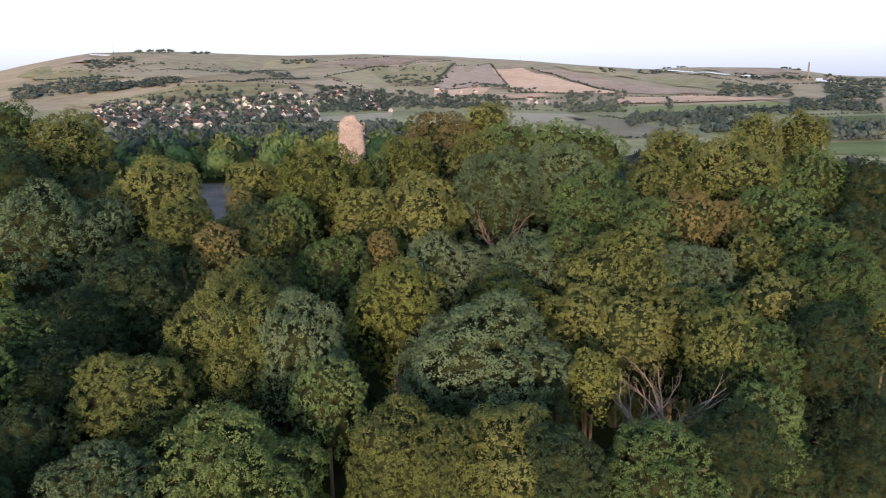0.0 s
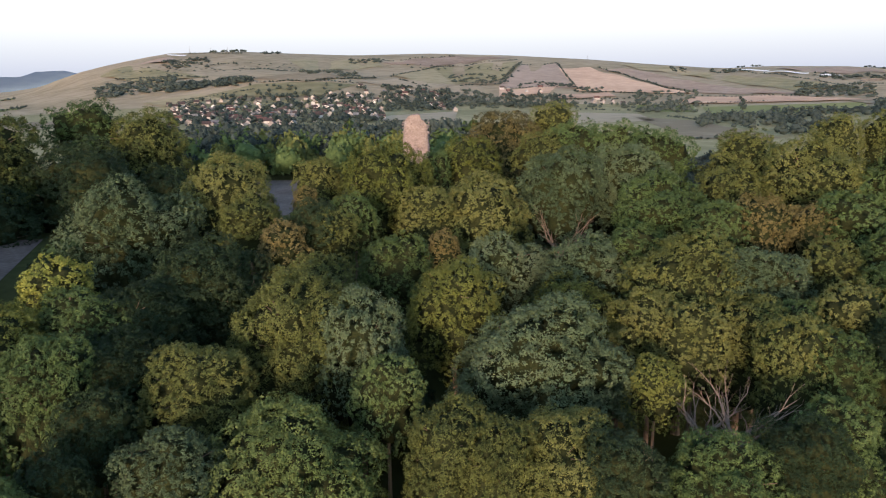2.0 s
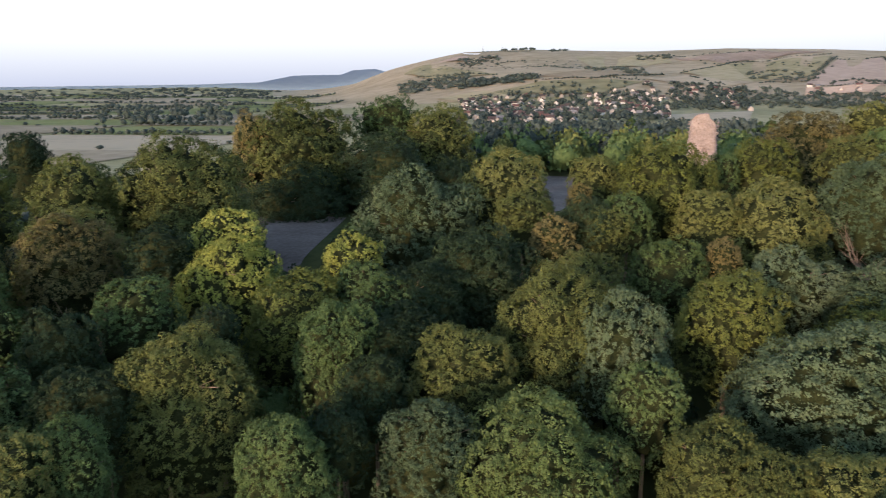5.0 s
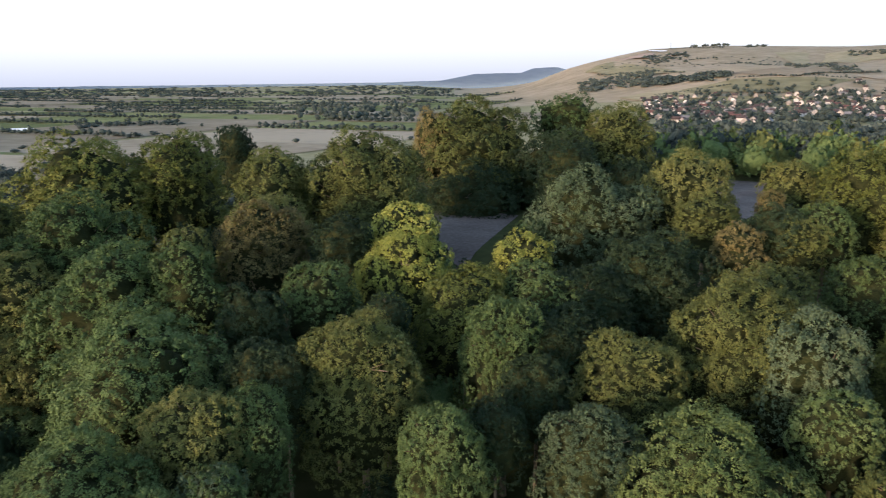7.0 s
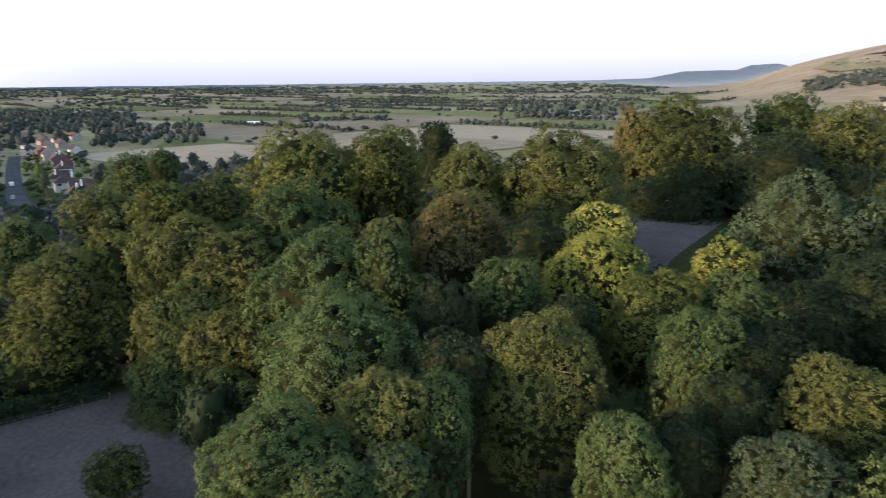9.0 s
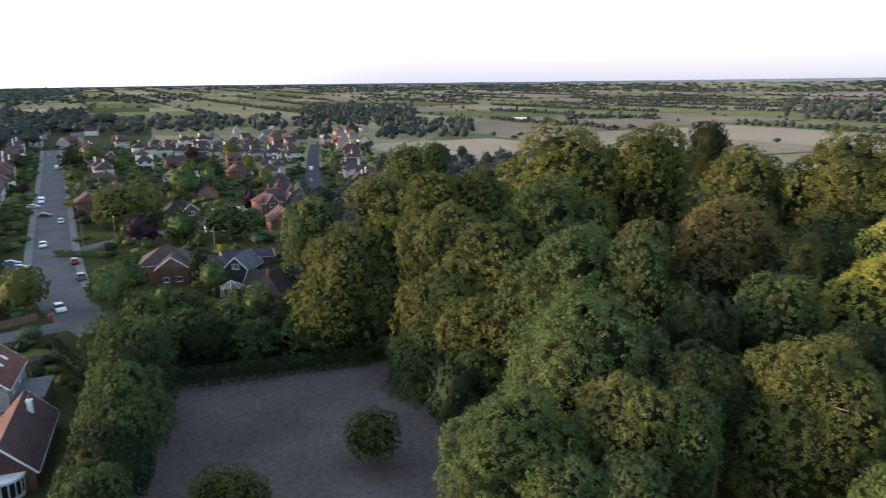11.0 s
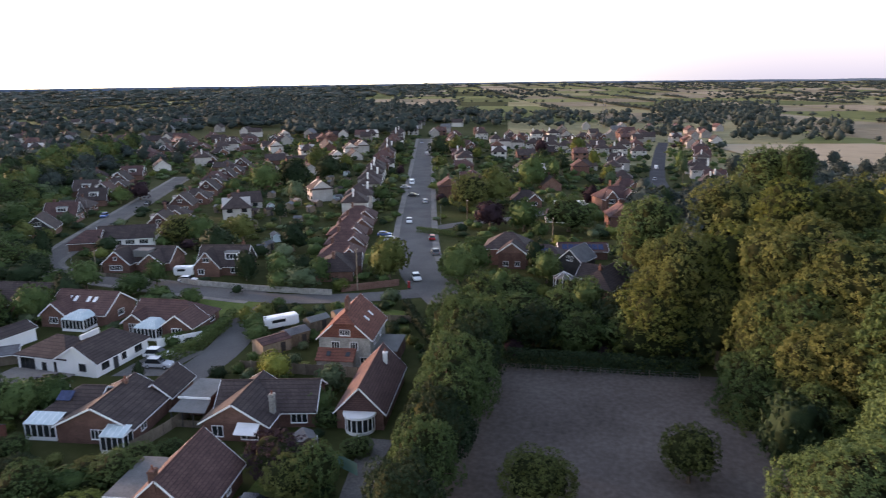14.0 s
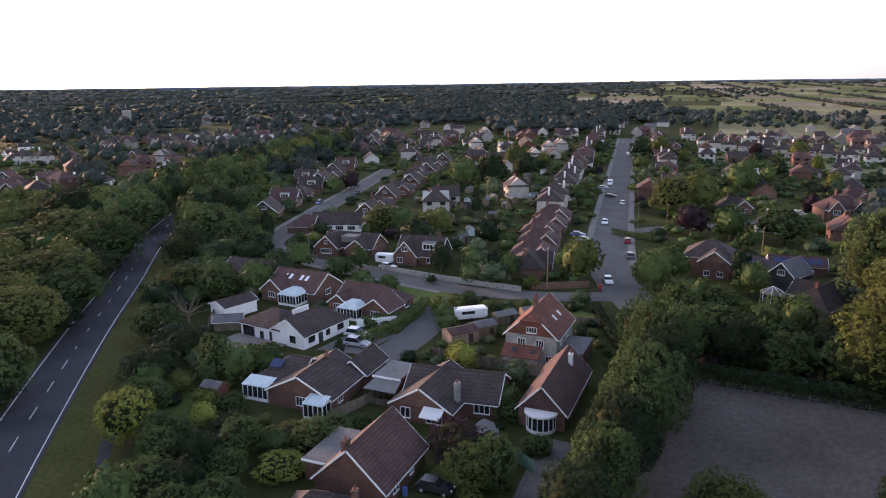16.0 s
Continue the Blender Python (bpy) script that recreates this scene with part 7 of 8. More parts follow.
# tall trees along the paddock's near side and end
for kind, x, y, top, r, tall in (
        ("green", -97, -23.3, 14.5, 6.0, 1.3), ("dark", -91, -22.3, 13, 5.4, 1.3), ("green", -84, -21.8, 13.5, 5.6, 1.3), ("green", -77, -21.3, 13, 5.4, 1.3), ("dark", -70, -20.8, 11.5, 5.0, 1.3), ("green", -64, -20.3, 11, 4.6, 1.3), ("dark", -58, -20.8, 9.5, 4.4, 1.3),
        ("green", -104, -27.5, 13, 5.5, 1.2), ("green", -111, -24, 10, 5.5, 1.1), ("dark", -112, -16, 8.5, 5.0, 1.0), ("green", -112, -8, 8, 5.2, 1.0), ("green", -113, 0, 8.2, 5.0, 1.0), ("dark", -112, 8, 9.5, 5.0, 1.1), ("green", -119, -12, 9, 5.5, 1.0), ("dark", -121, -2, 9.5, 5.5, 1.0),
        ("bright", -121, -27, 10.5, 5.0, 1.1), ("green", -118, -20, 9, 5, 1.0), ("olive", -122, 8, 11, 5, 1.1), ("dark", -130, 4, 13, 5.5, 1.2), ("dark", -137, 14, 16, 5.5, 1.5), ("green", -131, -10, 8, 5, 1.0), ("green", -132, -22, 7.5, 4.5, 1.0), ("dark", -130, -30, 8, 4.5, 1.0),
        ("olive", -67.4, -8.9, 6.4, 4.5, 0.9), ("olive", -75.4, 6.9, 7.4, 3.8, 0.95), ("dark", -142, 22, 14, 6, 1.2), ("green", -150, 14, 11, 6, 1.0)):
    tree(kind, x, y, top, r, tall, "trees round the paddock", "field_tree")
# bare dead tree by the white bungalow
r = thing("bare_tree", "leafless grey dead tree with fine branches", "tree", pose(-81.5, -106.5, 0))
part("trunk", Shape().tube((0, 0, -0.2), (0.1, 0, 2.6), 0.3, 0.2, 8), PALE_BARK, r)
bt = random.Random(3)
for k in range(16):
    s, p, d, w = Shape(), Vector((0.1, 0, bt.uniform(1.6, 2.7))), Vector((math.cos(2.4 * k), math.sin(2.4 * k), bt.uniform(0.35, 1.2))).normalized(), 0.1
    for j in range(4):
        q = p + d * bt.uniform(0.9, 1.4)
        s.tube(p, q, w, w * 0.65, 5)
        for i in range(3):
            e = (d + Vector((bt.uniform(-0.7, 0.7), bt.uniform(-0.7, 0.7), bt.uniform(-0.2, 0.6)))).normalized()
            s.tube(q, q + e * bt.uniform(0.7, 1.4), w * 0.45, 0.01, 4)
        p, w, d = q, w * 0.65, (d + Vector((bt.uniform(-0.3, 0.3), bt.uniform(-0.3, 0.3), bt.uniform(-0.1, 0.3)))).normalized()
    part("branch", s, PALE_BARK, r)
# golden bushes and shrubs near by
for kind, x, y, rr_, hh_ in (("gold", -56.2, -72.4, 2.1, 3.4), ("yellow", -58.9, -75.4, 2.1, 3.8), ("gold", -52.0, -54.4, 3.4, 3.0), ("green", -60.5, -72, 2.6, 3.0), ("dark", -56, -67, 3.0, 3.5), ("green", -62, -55.5, 3.0, 3.2), ("olive", -58, -57.5, 3.2, 3.4),
                             ("green", -66, -53.5, 2.2, 2.2), ("brown", -68, -74.5, 2.0, 1.8), ("dark", -74, -79.5, 2.4, 2.6), ("yellow", -112, -70.5, 1.8, 3.4), ("olive", -116, -69, 2.2, 3.2), ("green", -108, -66.5, 2.8, 3.6), ("green", -104, -63.5, 2.6, 3.2), ("green", -120, -88, 2.6, 3.4),
                             ("olive", -122, -97, 2.4, 3.0), ("green", -124, -106, 2.0, 2.6), ("dark", -127.5, -82, 1.6, 2.6), ("green", -72, -31.5, 2.2, 2.4), ("green", -78, -38, 2.4, 2.6), ("yellow", -67, -49.3, 1.4, 0.9)):
    shrub(kind, x, y, rr_, hh_)
tree("gold", -47.9, -76.5, 7.8, 4.2, 1.0, "trees along the main road", "roadside_tree")
taken += [(-47.5, -77.5, 4.5), (-55.5, -72, 5.0), (-58, -75, 5.0), (-51.5, -67, 3.5), (-47.5, -53, 5.0), (-44, -49, 4.0), (-80, -90, 7.0), (-76, -84, 6.0), (-84, -76, 6.0), (-90, -73, 6.0), (-66, -72, 5.0), (-64, -61, 4.5), (-78, -57, 6.0), (-69, -48, 4.0), (-66, -55, 3.5), (-100, -98, 5.0), (-99, -84, 4.5), (-72, -33, 3.5), (-91, -45, 4.0), (-60, -50, 4.0), (-50, -44, 4.0)]
# dense belt of small trees between the verge and the gardens
for k in range(300):
    i = plant.randrange(0, 26)
    a, b = bypass[i], bypass[i + 1]
    d = (b - a).normalized()
    p = a + (b - a) * plant.random() - Vector((-d.y, d.x)) * plant.uniform(15.0, 33)
    r_ = plant.uniform(2.2, 4.2)
    if p.length < 50 or p.x > -30 or any(math.hypot(p.x - e, p.y - f) < g + 0.4 * r_ for e, f, g in taken):
        continue
    taken.append((p.x, p.y, r_ * 0.5))
    tree(plant.choice(["green", "dark", "olive", "green", "grey", "dark"]), p.x, p.y, plant.uniform(1.2, 1.8) * r_, r_, 1.2, "trees along the main road", "roadside_tree")
# tall trees close on both sides where the main road runs on into the distance
for i, (a, b) in enumerate(zip(bypass, bypass[1:])):
    d = (b - a).normalized()
    for sgn in (-1, 1):
        p = a - Vector((-d.y, d.x)) * sgn * plant.uniform(7.5, 9.5)
        if 225 < p.length < 560:
            r_ = plant.uniform(4.2, 5.8)
            taken.append((p.x, p.y, r_ * 0.6))
            tree(plant.choice(["green", "dark", "olive", "green"]), p.x, p.y, plant.uniform(9.5, 13), r_, 1.2, "trees along the main road", "roadside_tree")
# roadside trees along the main road, both sides
for k in range(900):
    i = plant.randrange(0, len(bypass) - 1)
    a, b = bypass[i], bypass[i + 1]
    d = (b - a).normalized()
    n = Vector((-d.y, d.x))
    off = plant.choice((plant.uniform(15.5, 40), plant.uniform(-30, -10.0)))
    p = a + (b - a) * plant.random() - n * off
    far_ = p.length
    if far_ < 50 or far_ > 380 or (p.x > -22 and off > 0) or by_road(p.x, p.y, 2.6):
        continue
    r_ = plant.uniform(2.6, 4.6) if off > 0 else plant.uniform(3.6, 5.6)
    if any(math.hypot(p.x - e, p.y - f) < g + 0.55 * r_ for e, f, g in taken):
        continue
    taken.append((p.x, p.y, r_ * 0.62))
    top_ = plant.uniform(1.3, 1.9) * r_ if off > 0 else plant.uniform(1.8, 2.3) * r_
    tree(plant.choice(["green", "dark", "olive", "green", "grey", "olive"]), p.x, p.y, top_, r_, 1.2, "trees along the main road", "roadside_tree", level=None if far_ < 200 else "far")
# shrubs and small trees in every garden
for k in range(4200):
    yaw, far_ = plant.uniform(84, 158), math.sqrt(plant.uniform(55 ** 2, 560 ** 2)) if k % 3 else plant.uniform(60, 150)
    x, y = polar(yaw, far_)
    if (-108 < x and y > -21) or (y > -26 and x > -100) or by_road(x, y, 1.6) or near_line(bypass, x, y, 14.0):
        continue
    close_by = -128 < x < -44 and -112 < y < -28
    r_ = plant.uniform(0.8, 1.7) if close_by else plant.uniform(1.2, 2.6) if far_ < 160 else plant.uniform(1.6, 3.4)
    if any(math.hypot(x - a, y - b) < c * (0.95 if close_by else 0.82) + r_ * 0.75 for a, b, c in taken):
        continue
    taken.append((x, y, r_ * 0.9))
    kind = plant.choice(["green", "green", "dark", "dark", "olive", "bright", "grey", "yellow", "green", "dark", "plum" if plant.random() < 0.3 else "green"])
    if plant.random() < (0.07 if far_ > 160 else 0.14) and far_ < 420 and not close_by:
        tree(kind, x, y, plant.uniform(5, 9.5), r_ * 1.35, 1.1, "trees in the gardens", "garden_tree", level="low" if far_ < 170 else "far")
    else:
        shrub(kind, x, y, r_, r_ * plant.uniform(0.9, 1.5))
for k in range(2500):
    x, y = polar(plant.uniform(84, 158), math.sqrt(plant.uniform(150 ** 2, 620 ** 2)))
    r_ = plant.uniform(1.3, 2.9)
    if by_road(x, y, r_ * 0.8) or any(math.hypot(x - a, y - b) < c * 0.8 + r_ * 0.5 for a, b, c in taken if c > 5 or abs(x - a) < 4):
        continue
    gathered.setdefault(plant.choice(["green", "dark", "dark", "olive", "green", "grey"]), []).append((x, y, r_, r_ * plant.uniform(0.7, 1.35)))
for kind, places in gathered.items():
    woodland("garden_planting", places, kind, "shrubs and low trees filling the far gardens", "shrubs")

# ---- fields of the plain and the downs ----
def field(mat, corners, label, lift=1.0, n=6):
    sheet("field", mat, corners, lift, n, n, label=label, category="field")


fld = random.Random(31)
ax, ay = Vector((-0.96, -0.28)), Vector((-0.28, 0.96))
hedge_places = []
for i in range(-9, 22):
    for j in range(-2, 26):
        u0, v0 = 560 + 260 * i, -1300 + 150 * j
        c = ax * (u0 + 130) + ay * (v0 + 75)
        far_, yaw = c.length, math.degrees(math.atan2(-c.x, c.y))
        if not (470 < far_ < 4700 and 38 < yaw < 150) or (yaw > 98 and far_ < 950) or (yaw > 84 and far_ < 760):
            continue
        pts = [ax * (u0 + a + fld.uniform(-18, 18)) + ay * (v0 + b + fld.uniform(-12, 12)) for a, b in ((6, 5), (254, 5), (254, 145), (6, 145))]
        pick = fld.random()
        wooded = yaw > 108
        if pick < (0.10 if wooded else 0.5):
            field(STRAW, pts, "pale straw-coloured harvested field", 0.4 + fld.random() * 0.3, 4)
        elif pick < (0.3 if wooded else 0.88):
            field(PASTURE, pts, "green pasture with dark hedges", 0.4 + fld.random() * 0.3, 4)
        if fld.random() < 0.55:
            # an unbroken belt of trees along one side
            gap_ = 9 if far_ < 1800 else 15
            for k in range(int((pts[1] - pts[0]).length / gap_)):
                q = pts[0].lerp(pts[1], k * gap_ / (pts[1] - pts[0]).length)
                hedge_places.append((q.x, q.y, gap_ * fld.uniform(0.45, 0.8), fld.uniform(4, 9)))
        for k in range(int(8 if far_ < 1800 else 3)):
            a, b = pts[0].lerp(pts[1], fld.random()), pts[0].lerp(pts[3], fld.random())
            q = a if fld.random() < 0.65 else b
            hedge_places.append((q.x, q.y, fld.uniform(2.5, 6) * (1 if far_ < 1800 else 2.0), fld.uniform(2.5, 7)))
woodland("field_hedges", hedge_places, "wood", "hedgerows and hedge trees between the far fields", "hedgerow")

# ---- fields on the downs and in the valley ----
field(STUBBLE, [(164, 2334), (270, 2388), (417, 1647), (166, 1711)], "sunlit pinkish stubble field on the hillside", 2.0, 10)
field(PLOUGH, [(51, 2397), (170, 2513), (169, 1775), (-21, 1762)], "brown ploughed field on the hillside", 1.7, 10)
field(HILLGRASS, [(-228, 2216), (38, 2502), (-12, 1969), (-128, 1797)], "grey-green hillside pasture", 1.4, 10)
field(HILLGRASS, [(-301, 1903), (-228, 2216), (-125, 1797), (-194, 1763)], "grey-green hillside pasture", 1.4, 10)
field(STUBBLE, [(-17, 1701), (122, 1798), (95, 1638), (-16, 1560)], "pale stubble field at the foot of the hill", 2.0, 10)
field(STUBBLE, [(89, 1600), (231, 1665), (236, 1580), (118, 1523)], "pale stubble field at the foot of the hill", 2.0, 10)
field(STRAW, [(-345, 1664), (-278, 1823), (-128, 1797), (-170, 1658)], "tan field below the downs", 1.4, 10)
field(STRAW, [(-106, 1793), (-69, 1936), (2, 1929), (-9, 1850)], "tan field on the shoulder of the hill", 1.4, 10)
field(STRAW, [(-581, 1585), (-500, 1711), (-324, 1842), (-443, 1576)], "tan field on the shoulder of the hill", 1.4, 10)
field(PLOUGH, [(-411, 2407), (-192, 2739), (20, 2711), (-246, 2253)], "brown field high on the downs", 1.7, 10)
field(HILLGRASS, [(-750, 2450), (-475, 2554), (-388, 2265), (-564, 2012)], "thin pasture high on the downs", 1.4, 10)
field(PLOUGH, [(-1234, 2273), (-1161, 2421), (-988, 2364), (-1013, 2213)], "brown slope under the hilltop", 1.7, 10)
field(HILLGRASS, [(-1224, 2068), (-1199, 2224), (-717, 1704), (-842, 1659)], "smooth green shoulder of the downs", 1.4, 10)
field(PLOUGH, [(295, 2411), (420, 2356), (626, 1570), (434, 1683)], "brown downland slope", 1.7, 10)
field(HILLGRASS, [(383, 2752), (599, 2759), (676, 2230), (430, 2409)], "thin pasture on the downs", 1.4, 10)
field(HILLGRASS, [(557, 2391), (676, 2230), (810, 1822), (643, 1612)], "thin pasture on the downs", 1.4, 10)
field(PLOUGH, [(926, 2620), (1220, 2573), (1156, 2320), (930, 2255)], "brown hilltop field", 1.7, 10)
field(STUBBLE, [(381, 1563), (545, 1566), (682, 1403), (324, 1389)], "long pinkish field in the valley", 2.0, 10)
field(PASTURE, [(346, 1307), (646, 1362), (540, 1117), (291, 1057)], "green valley pasture", 0.35, 10)
field(PASTURE, [(250, 1392), (341, 1359), (294, 1136), (203, 1180)], "green valley pasture", 0.35, 10)
field(STRAW, [(632, 1403), (834, 1520), (799, 1435), (631, 1319)], "pale strip of rough grass", 1.4, 10)
field(PASTURE, [(471, 919), (601, 969), (474, 761), (394, 756)], "bright green valley field", 0.35, 10)
field(PASTURE, [(299, 556), (354, 565), (286, 455), (258, 469)], "bright green valley field", 0.35, 10)
field(STRAW, [(175, 1013), (233, 898), (234, 629), (158, 626)], "pale rough marsh grass by the river", 0.35, 10)
field(STRAW, [(99, 1162), (198, 1097), (185, 907), (80, 853)], "pale rough marsh grass by the river", 0.35, 10)
field(STRAW, [(-186, 1067), (-83, 1222), (-67, 929), (-163, 933)], "pale field behind the ruin", 0.35, 10)
field(HILLGRASS, [(-631, 1350), (-535, 1521), (-335, 1615), (-376, 1405)], "smooth green spur of the downs", 1.4, 10)
field(HILLGRASS, [(-700, 1328), (-630, 1422), (-496, 1313), (-634, 1278)], "smooth green spur of the downs", 1.4, 10)
field(CHALK, [(770, 2520), (858, 2470), (838, 2415), (752, 2450)], "white chalk quarry face on the hill", 2.6, 10)
field(CHALK, [(806, 2390), (900, 2262), (880, 2210), (800, 2340)], "white chalk quarry face on the hill", 2.6, 10)
field(CHALK, [(896, 2172), (971, 2212), (932, 2138), (872, 2105)], "white chalk quarry face on the hill", 2.6, 10)
field(CHALK, [(-1233, 2560), (-1162, 2573), (-1141, 2517), (-1197, 2497)], "white chalk scar on the hilltop", 2.6, 10)
field(CHALK, [(1070, 2081), (1165, 2134), (1083, 1988), (1014, 1955)], "white chalk cutting near the works", 2.6, 10)
field(PASTURE, [(-751, 117), (-1132, 245), (-1018, 408), (-647, 219)], "green water meadow", 0.35, 10)
field(PASTURE, [(-559, 95), (-693, 143), (-640, 217), (-515, 144)], "green water meadow", 0.35, 10)
field(STRAW, [(-985, 352), (-957, 520), (-835, 466), (-841, 329)], "pale reed bed and rough grass", 0.35, 10)
field(STRAW, [(-615, 417), (-642, 530), (-447, 366), (-487, 334)], "pale reed bed and rough grass", 0.35, 10)
field(STRAW, [(-1223, 557), (-1345, 1050), (-1069, 917), (-1041, 514)], "long straw-coloured field", 0.35, 10)
field(STRAW, [(-2285, 629), (-2412, 972), (-1974, 794), (-2022, 560)], "long straw-coloured field", 1.4, 10)
field(PASTURE, [(-1180, 105), (-1221, 256), (-952, 192), (-941, 106)], "flat green meadow", 0.35, 10)


def copse(kind, yaw0, yaw1, far0, far1, n, r, h, label="belt of trees far off in the landscape"):
    """Trees strewn over a sector of the land, joined."""
    c = random.Random(int(yaw0 * 10 + far0))
    places = []
    # sectors further off switch to the leaf tone with haze in it
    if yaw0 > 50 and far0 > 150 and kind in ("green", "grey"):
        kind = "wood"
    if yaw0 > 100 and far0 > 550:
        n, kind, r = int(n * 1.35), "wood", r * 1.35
    for k in range(n):
        x, y = polar(c.uniform(yaw0, yaw1), c.uniform(far0, far1))
        g = c.uniform(0.65, 1.3)
        if not any(math.hypot(x - a, y - b) < q for a, b, q in taken if q > 5) and not by_road(x, y, r * 0.9):
            places.append((x, y, r * g, h * c.uniform(0.7, 1.25)))
    if places:
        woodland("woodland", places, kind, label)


copse("wood", 25.2, 30.7, 1664, 1954, 150, 9, 9)
copse("wood", 21.0, 26.2, 1612, 1730, 120, 9, 9)
copse("wood", 19.8, 21.3, 1640, 1711, 30, 9, 9)
copse("wood", 22.7, 26.0, 2246, 2567, 70, 9, 7)
copse("wood", 9.8, 12.3, 2418, 2576, 40, 9, 7)
copse("wood", 11.5, 16.1, 1761, 2020, 60, 8, 7)
copse("wood", 20.0, 22.6, 2841, 2989, 30, 8, 9)
copse("wood", 17.4, 19.0, 2819, 2945, 20, 8, 9)
copse("wood", -0.4, 4.5, 1844, 2055, 70, 7, 6)
copse("wood", 4.1, 9.8, 1214, 1677, 160, 7, 9)
copse("wood", -0.4, 4.1, 1364, 1660, 80, 7, 9)
copse("wood", -5.3, 0.1, 1331, 1589, 90, 7, 9)
copse("wood", -5.3, -0.9, 1795, 1875, 40, 6, 6)
copse("wood", -7.5, -5.3, 1682, 1795, 25, 6, 7)
copse("wood", -14.5, -9.8, 1115, 1737, 110, 7, 8)
copse("wood", -19.9, -14.6, 781, 1065, 90, 6, 8)
copse("wood", -23.5, -19.5, 695, 1268, 120, 6, 8)
copse("wood", -26.7, -23.4, 1086, 1278, 40, 7, 8)
copse("wood", -31.5, -26.0, 1235, 1557, 150, 7, 8)
copse("wood", -25.9, -21.0, 1640, 1981, 110, 9, 8)
copse("wood", -31.6, -28.0, 1607, 2651, 200, 10, 9)
copse("wood", -27.2, -22.0, 2216, 2401, 60, 9, 7)
copse("wood", -16.9, -15.2, 2495, 2744, 25, 8, 7)
copse("wood", -13.5, -12.3, 2532, 2801, 20, 8, 6)
copse("wood", -26.4, -25.0, 2964, 4700, 20, 8, 9)
copse("wood", -18.7, -16.6, 2921, 4700, 20, 8, 8)
copse("wood", 6.4, 25.2, 600, 783, 420, 5.5, 10)
copse("wood", 3.7, 6.0, 559, 827, 40, 5.5, 11)
copse("wood", -32.0, -27.2, 661, 853, 90, 6, 9)
copse("wood", -17.7, -17.4, 1196, 1551, 6, 6, 10)
copse("wood", 8.1, 24.5, 1438, 1484, 45, 5, 8)
copse("wood", -9.8, 3.7, 1298, 1413, 60, 6, 7)
copse("wood", -0.9, 8.0, 2156, 2344, 40, 6, 4)
copse("wood", 16.5, 29.2, 2031, 2413, 80, 6, 3)
copse("wood", 9.9, 25.9, 900, 1458, 360, 6.5, 9)
copse("wood", 3.6, 20.7, 1238, 1613, 150, 5.5, 8)
copse("wood", 80.5, 89.0, 915, 1663, 260, 6, 8)
copse("green", 75.9, 82.9, 626, 929, 80, 5.5, 9)
copse("wood", 61.5, 68.6, 951, 1025, 60, 5, 5)
copse("wood", 42.4, 52.9, 956, 1768, 160, 7, 11)
copse("wood", 74.0, 85.5, 1781, 2449, 120, 8, 7)
copse("wood", 47.6, 74.0, 2567, 3216, 160, 14, 10)
copse("wood", 58.3, 67.2, 1506, 1904, 80, 7, 6)
copse("wood", 69.8, 88.8, 2705, 3602, 160, 14, 10)
copse("wood", 40.9, 47.7, 2520, 3793, 96, 12, 10)
copse("wood", 96.8, 109.7, 1850, 2733, 120, 9, 10)
copse("wood", 104.8, 123.9, 746, 1284, 320, 7, 11)
copse("wood", 89.6, 105.6, 718, 1054, 140, 7, 10)
copse("green", 80.7, 89.6, 641, 1409, 140, 6, 10)
copse("wood", 111.0, 123.8, 1318, 2306, 200, 9, 9)
copse("grey", 133.3, 153.2, 1273, 3199, 520, 11, 10)
copse("green", 120.9, 153.4, 716, 1270, 420, 6.5, 9)
copse("green", 131.8, 150.3, 335, 764, 150, 5.0, 9)
copse("green", 125.5, 139.5, 379, 710, 90, 5, 9)
copse("grey", 112.0, 133.3, 1171, 2723, 260, 9, 9)
copse("green", 107.6, 118.2, 597, 1121, 160, 7, 12)
copse("brown", 149.4, 153.5, 611, 1058, 60, 7, 12)
copse("olive", 150.4, 154.2, 261, 329, 40, 4.5, 6)
copse("green", -14, 27, 225, 330, 150, 6.5, 12)
copse("olive", -12, 27, 240, 420, 90, 6.5, 12)
copse("wood", -14, 27, 240, 420, 160, 6.0, 12)
copse("wood", 2, 27, 420, 800, 330, 6.5, 9)
copse("green", 2, 27, 420, 800, 150, 6.5, 9)
copse("wood", -33, -12, 135, 430, 420, 5.0, 10)
copse("wood", 73, 90, 150, 330, 170, 5.0, 9)
copse("green", 58, 84, 190, 470, 260, 5.0, 9)
copse("olive", 38, 60, 215, 330, 120, 5.0, 9)
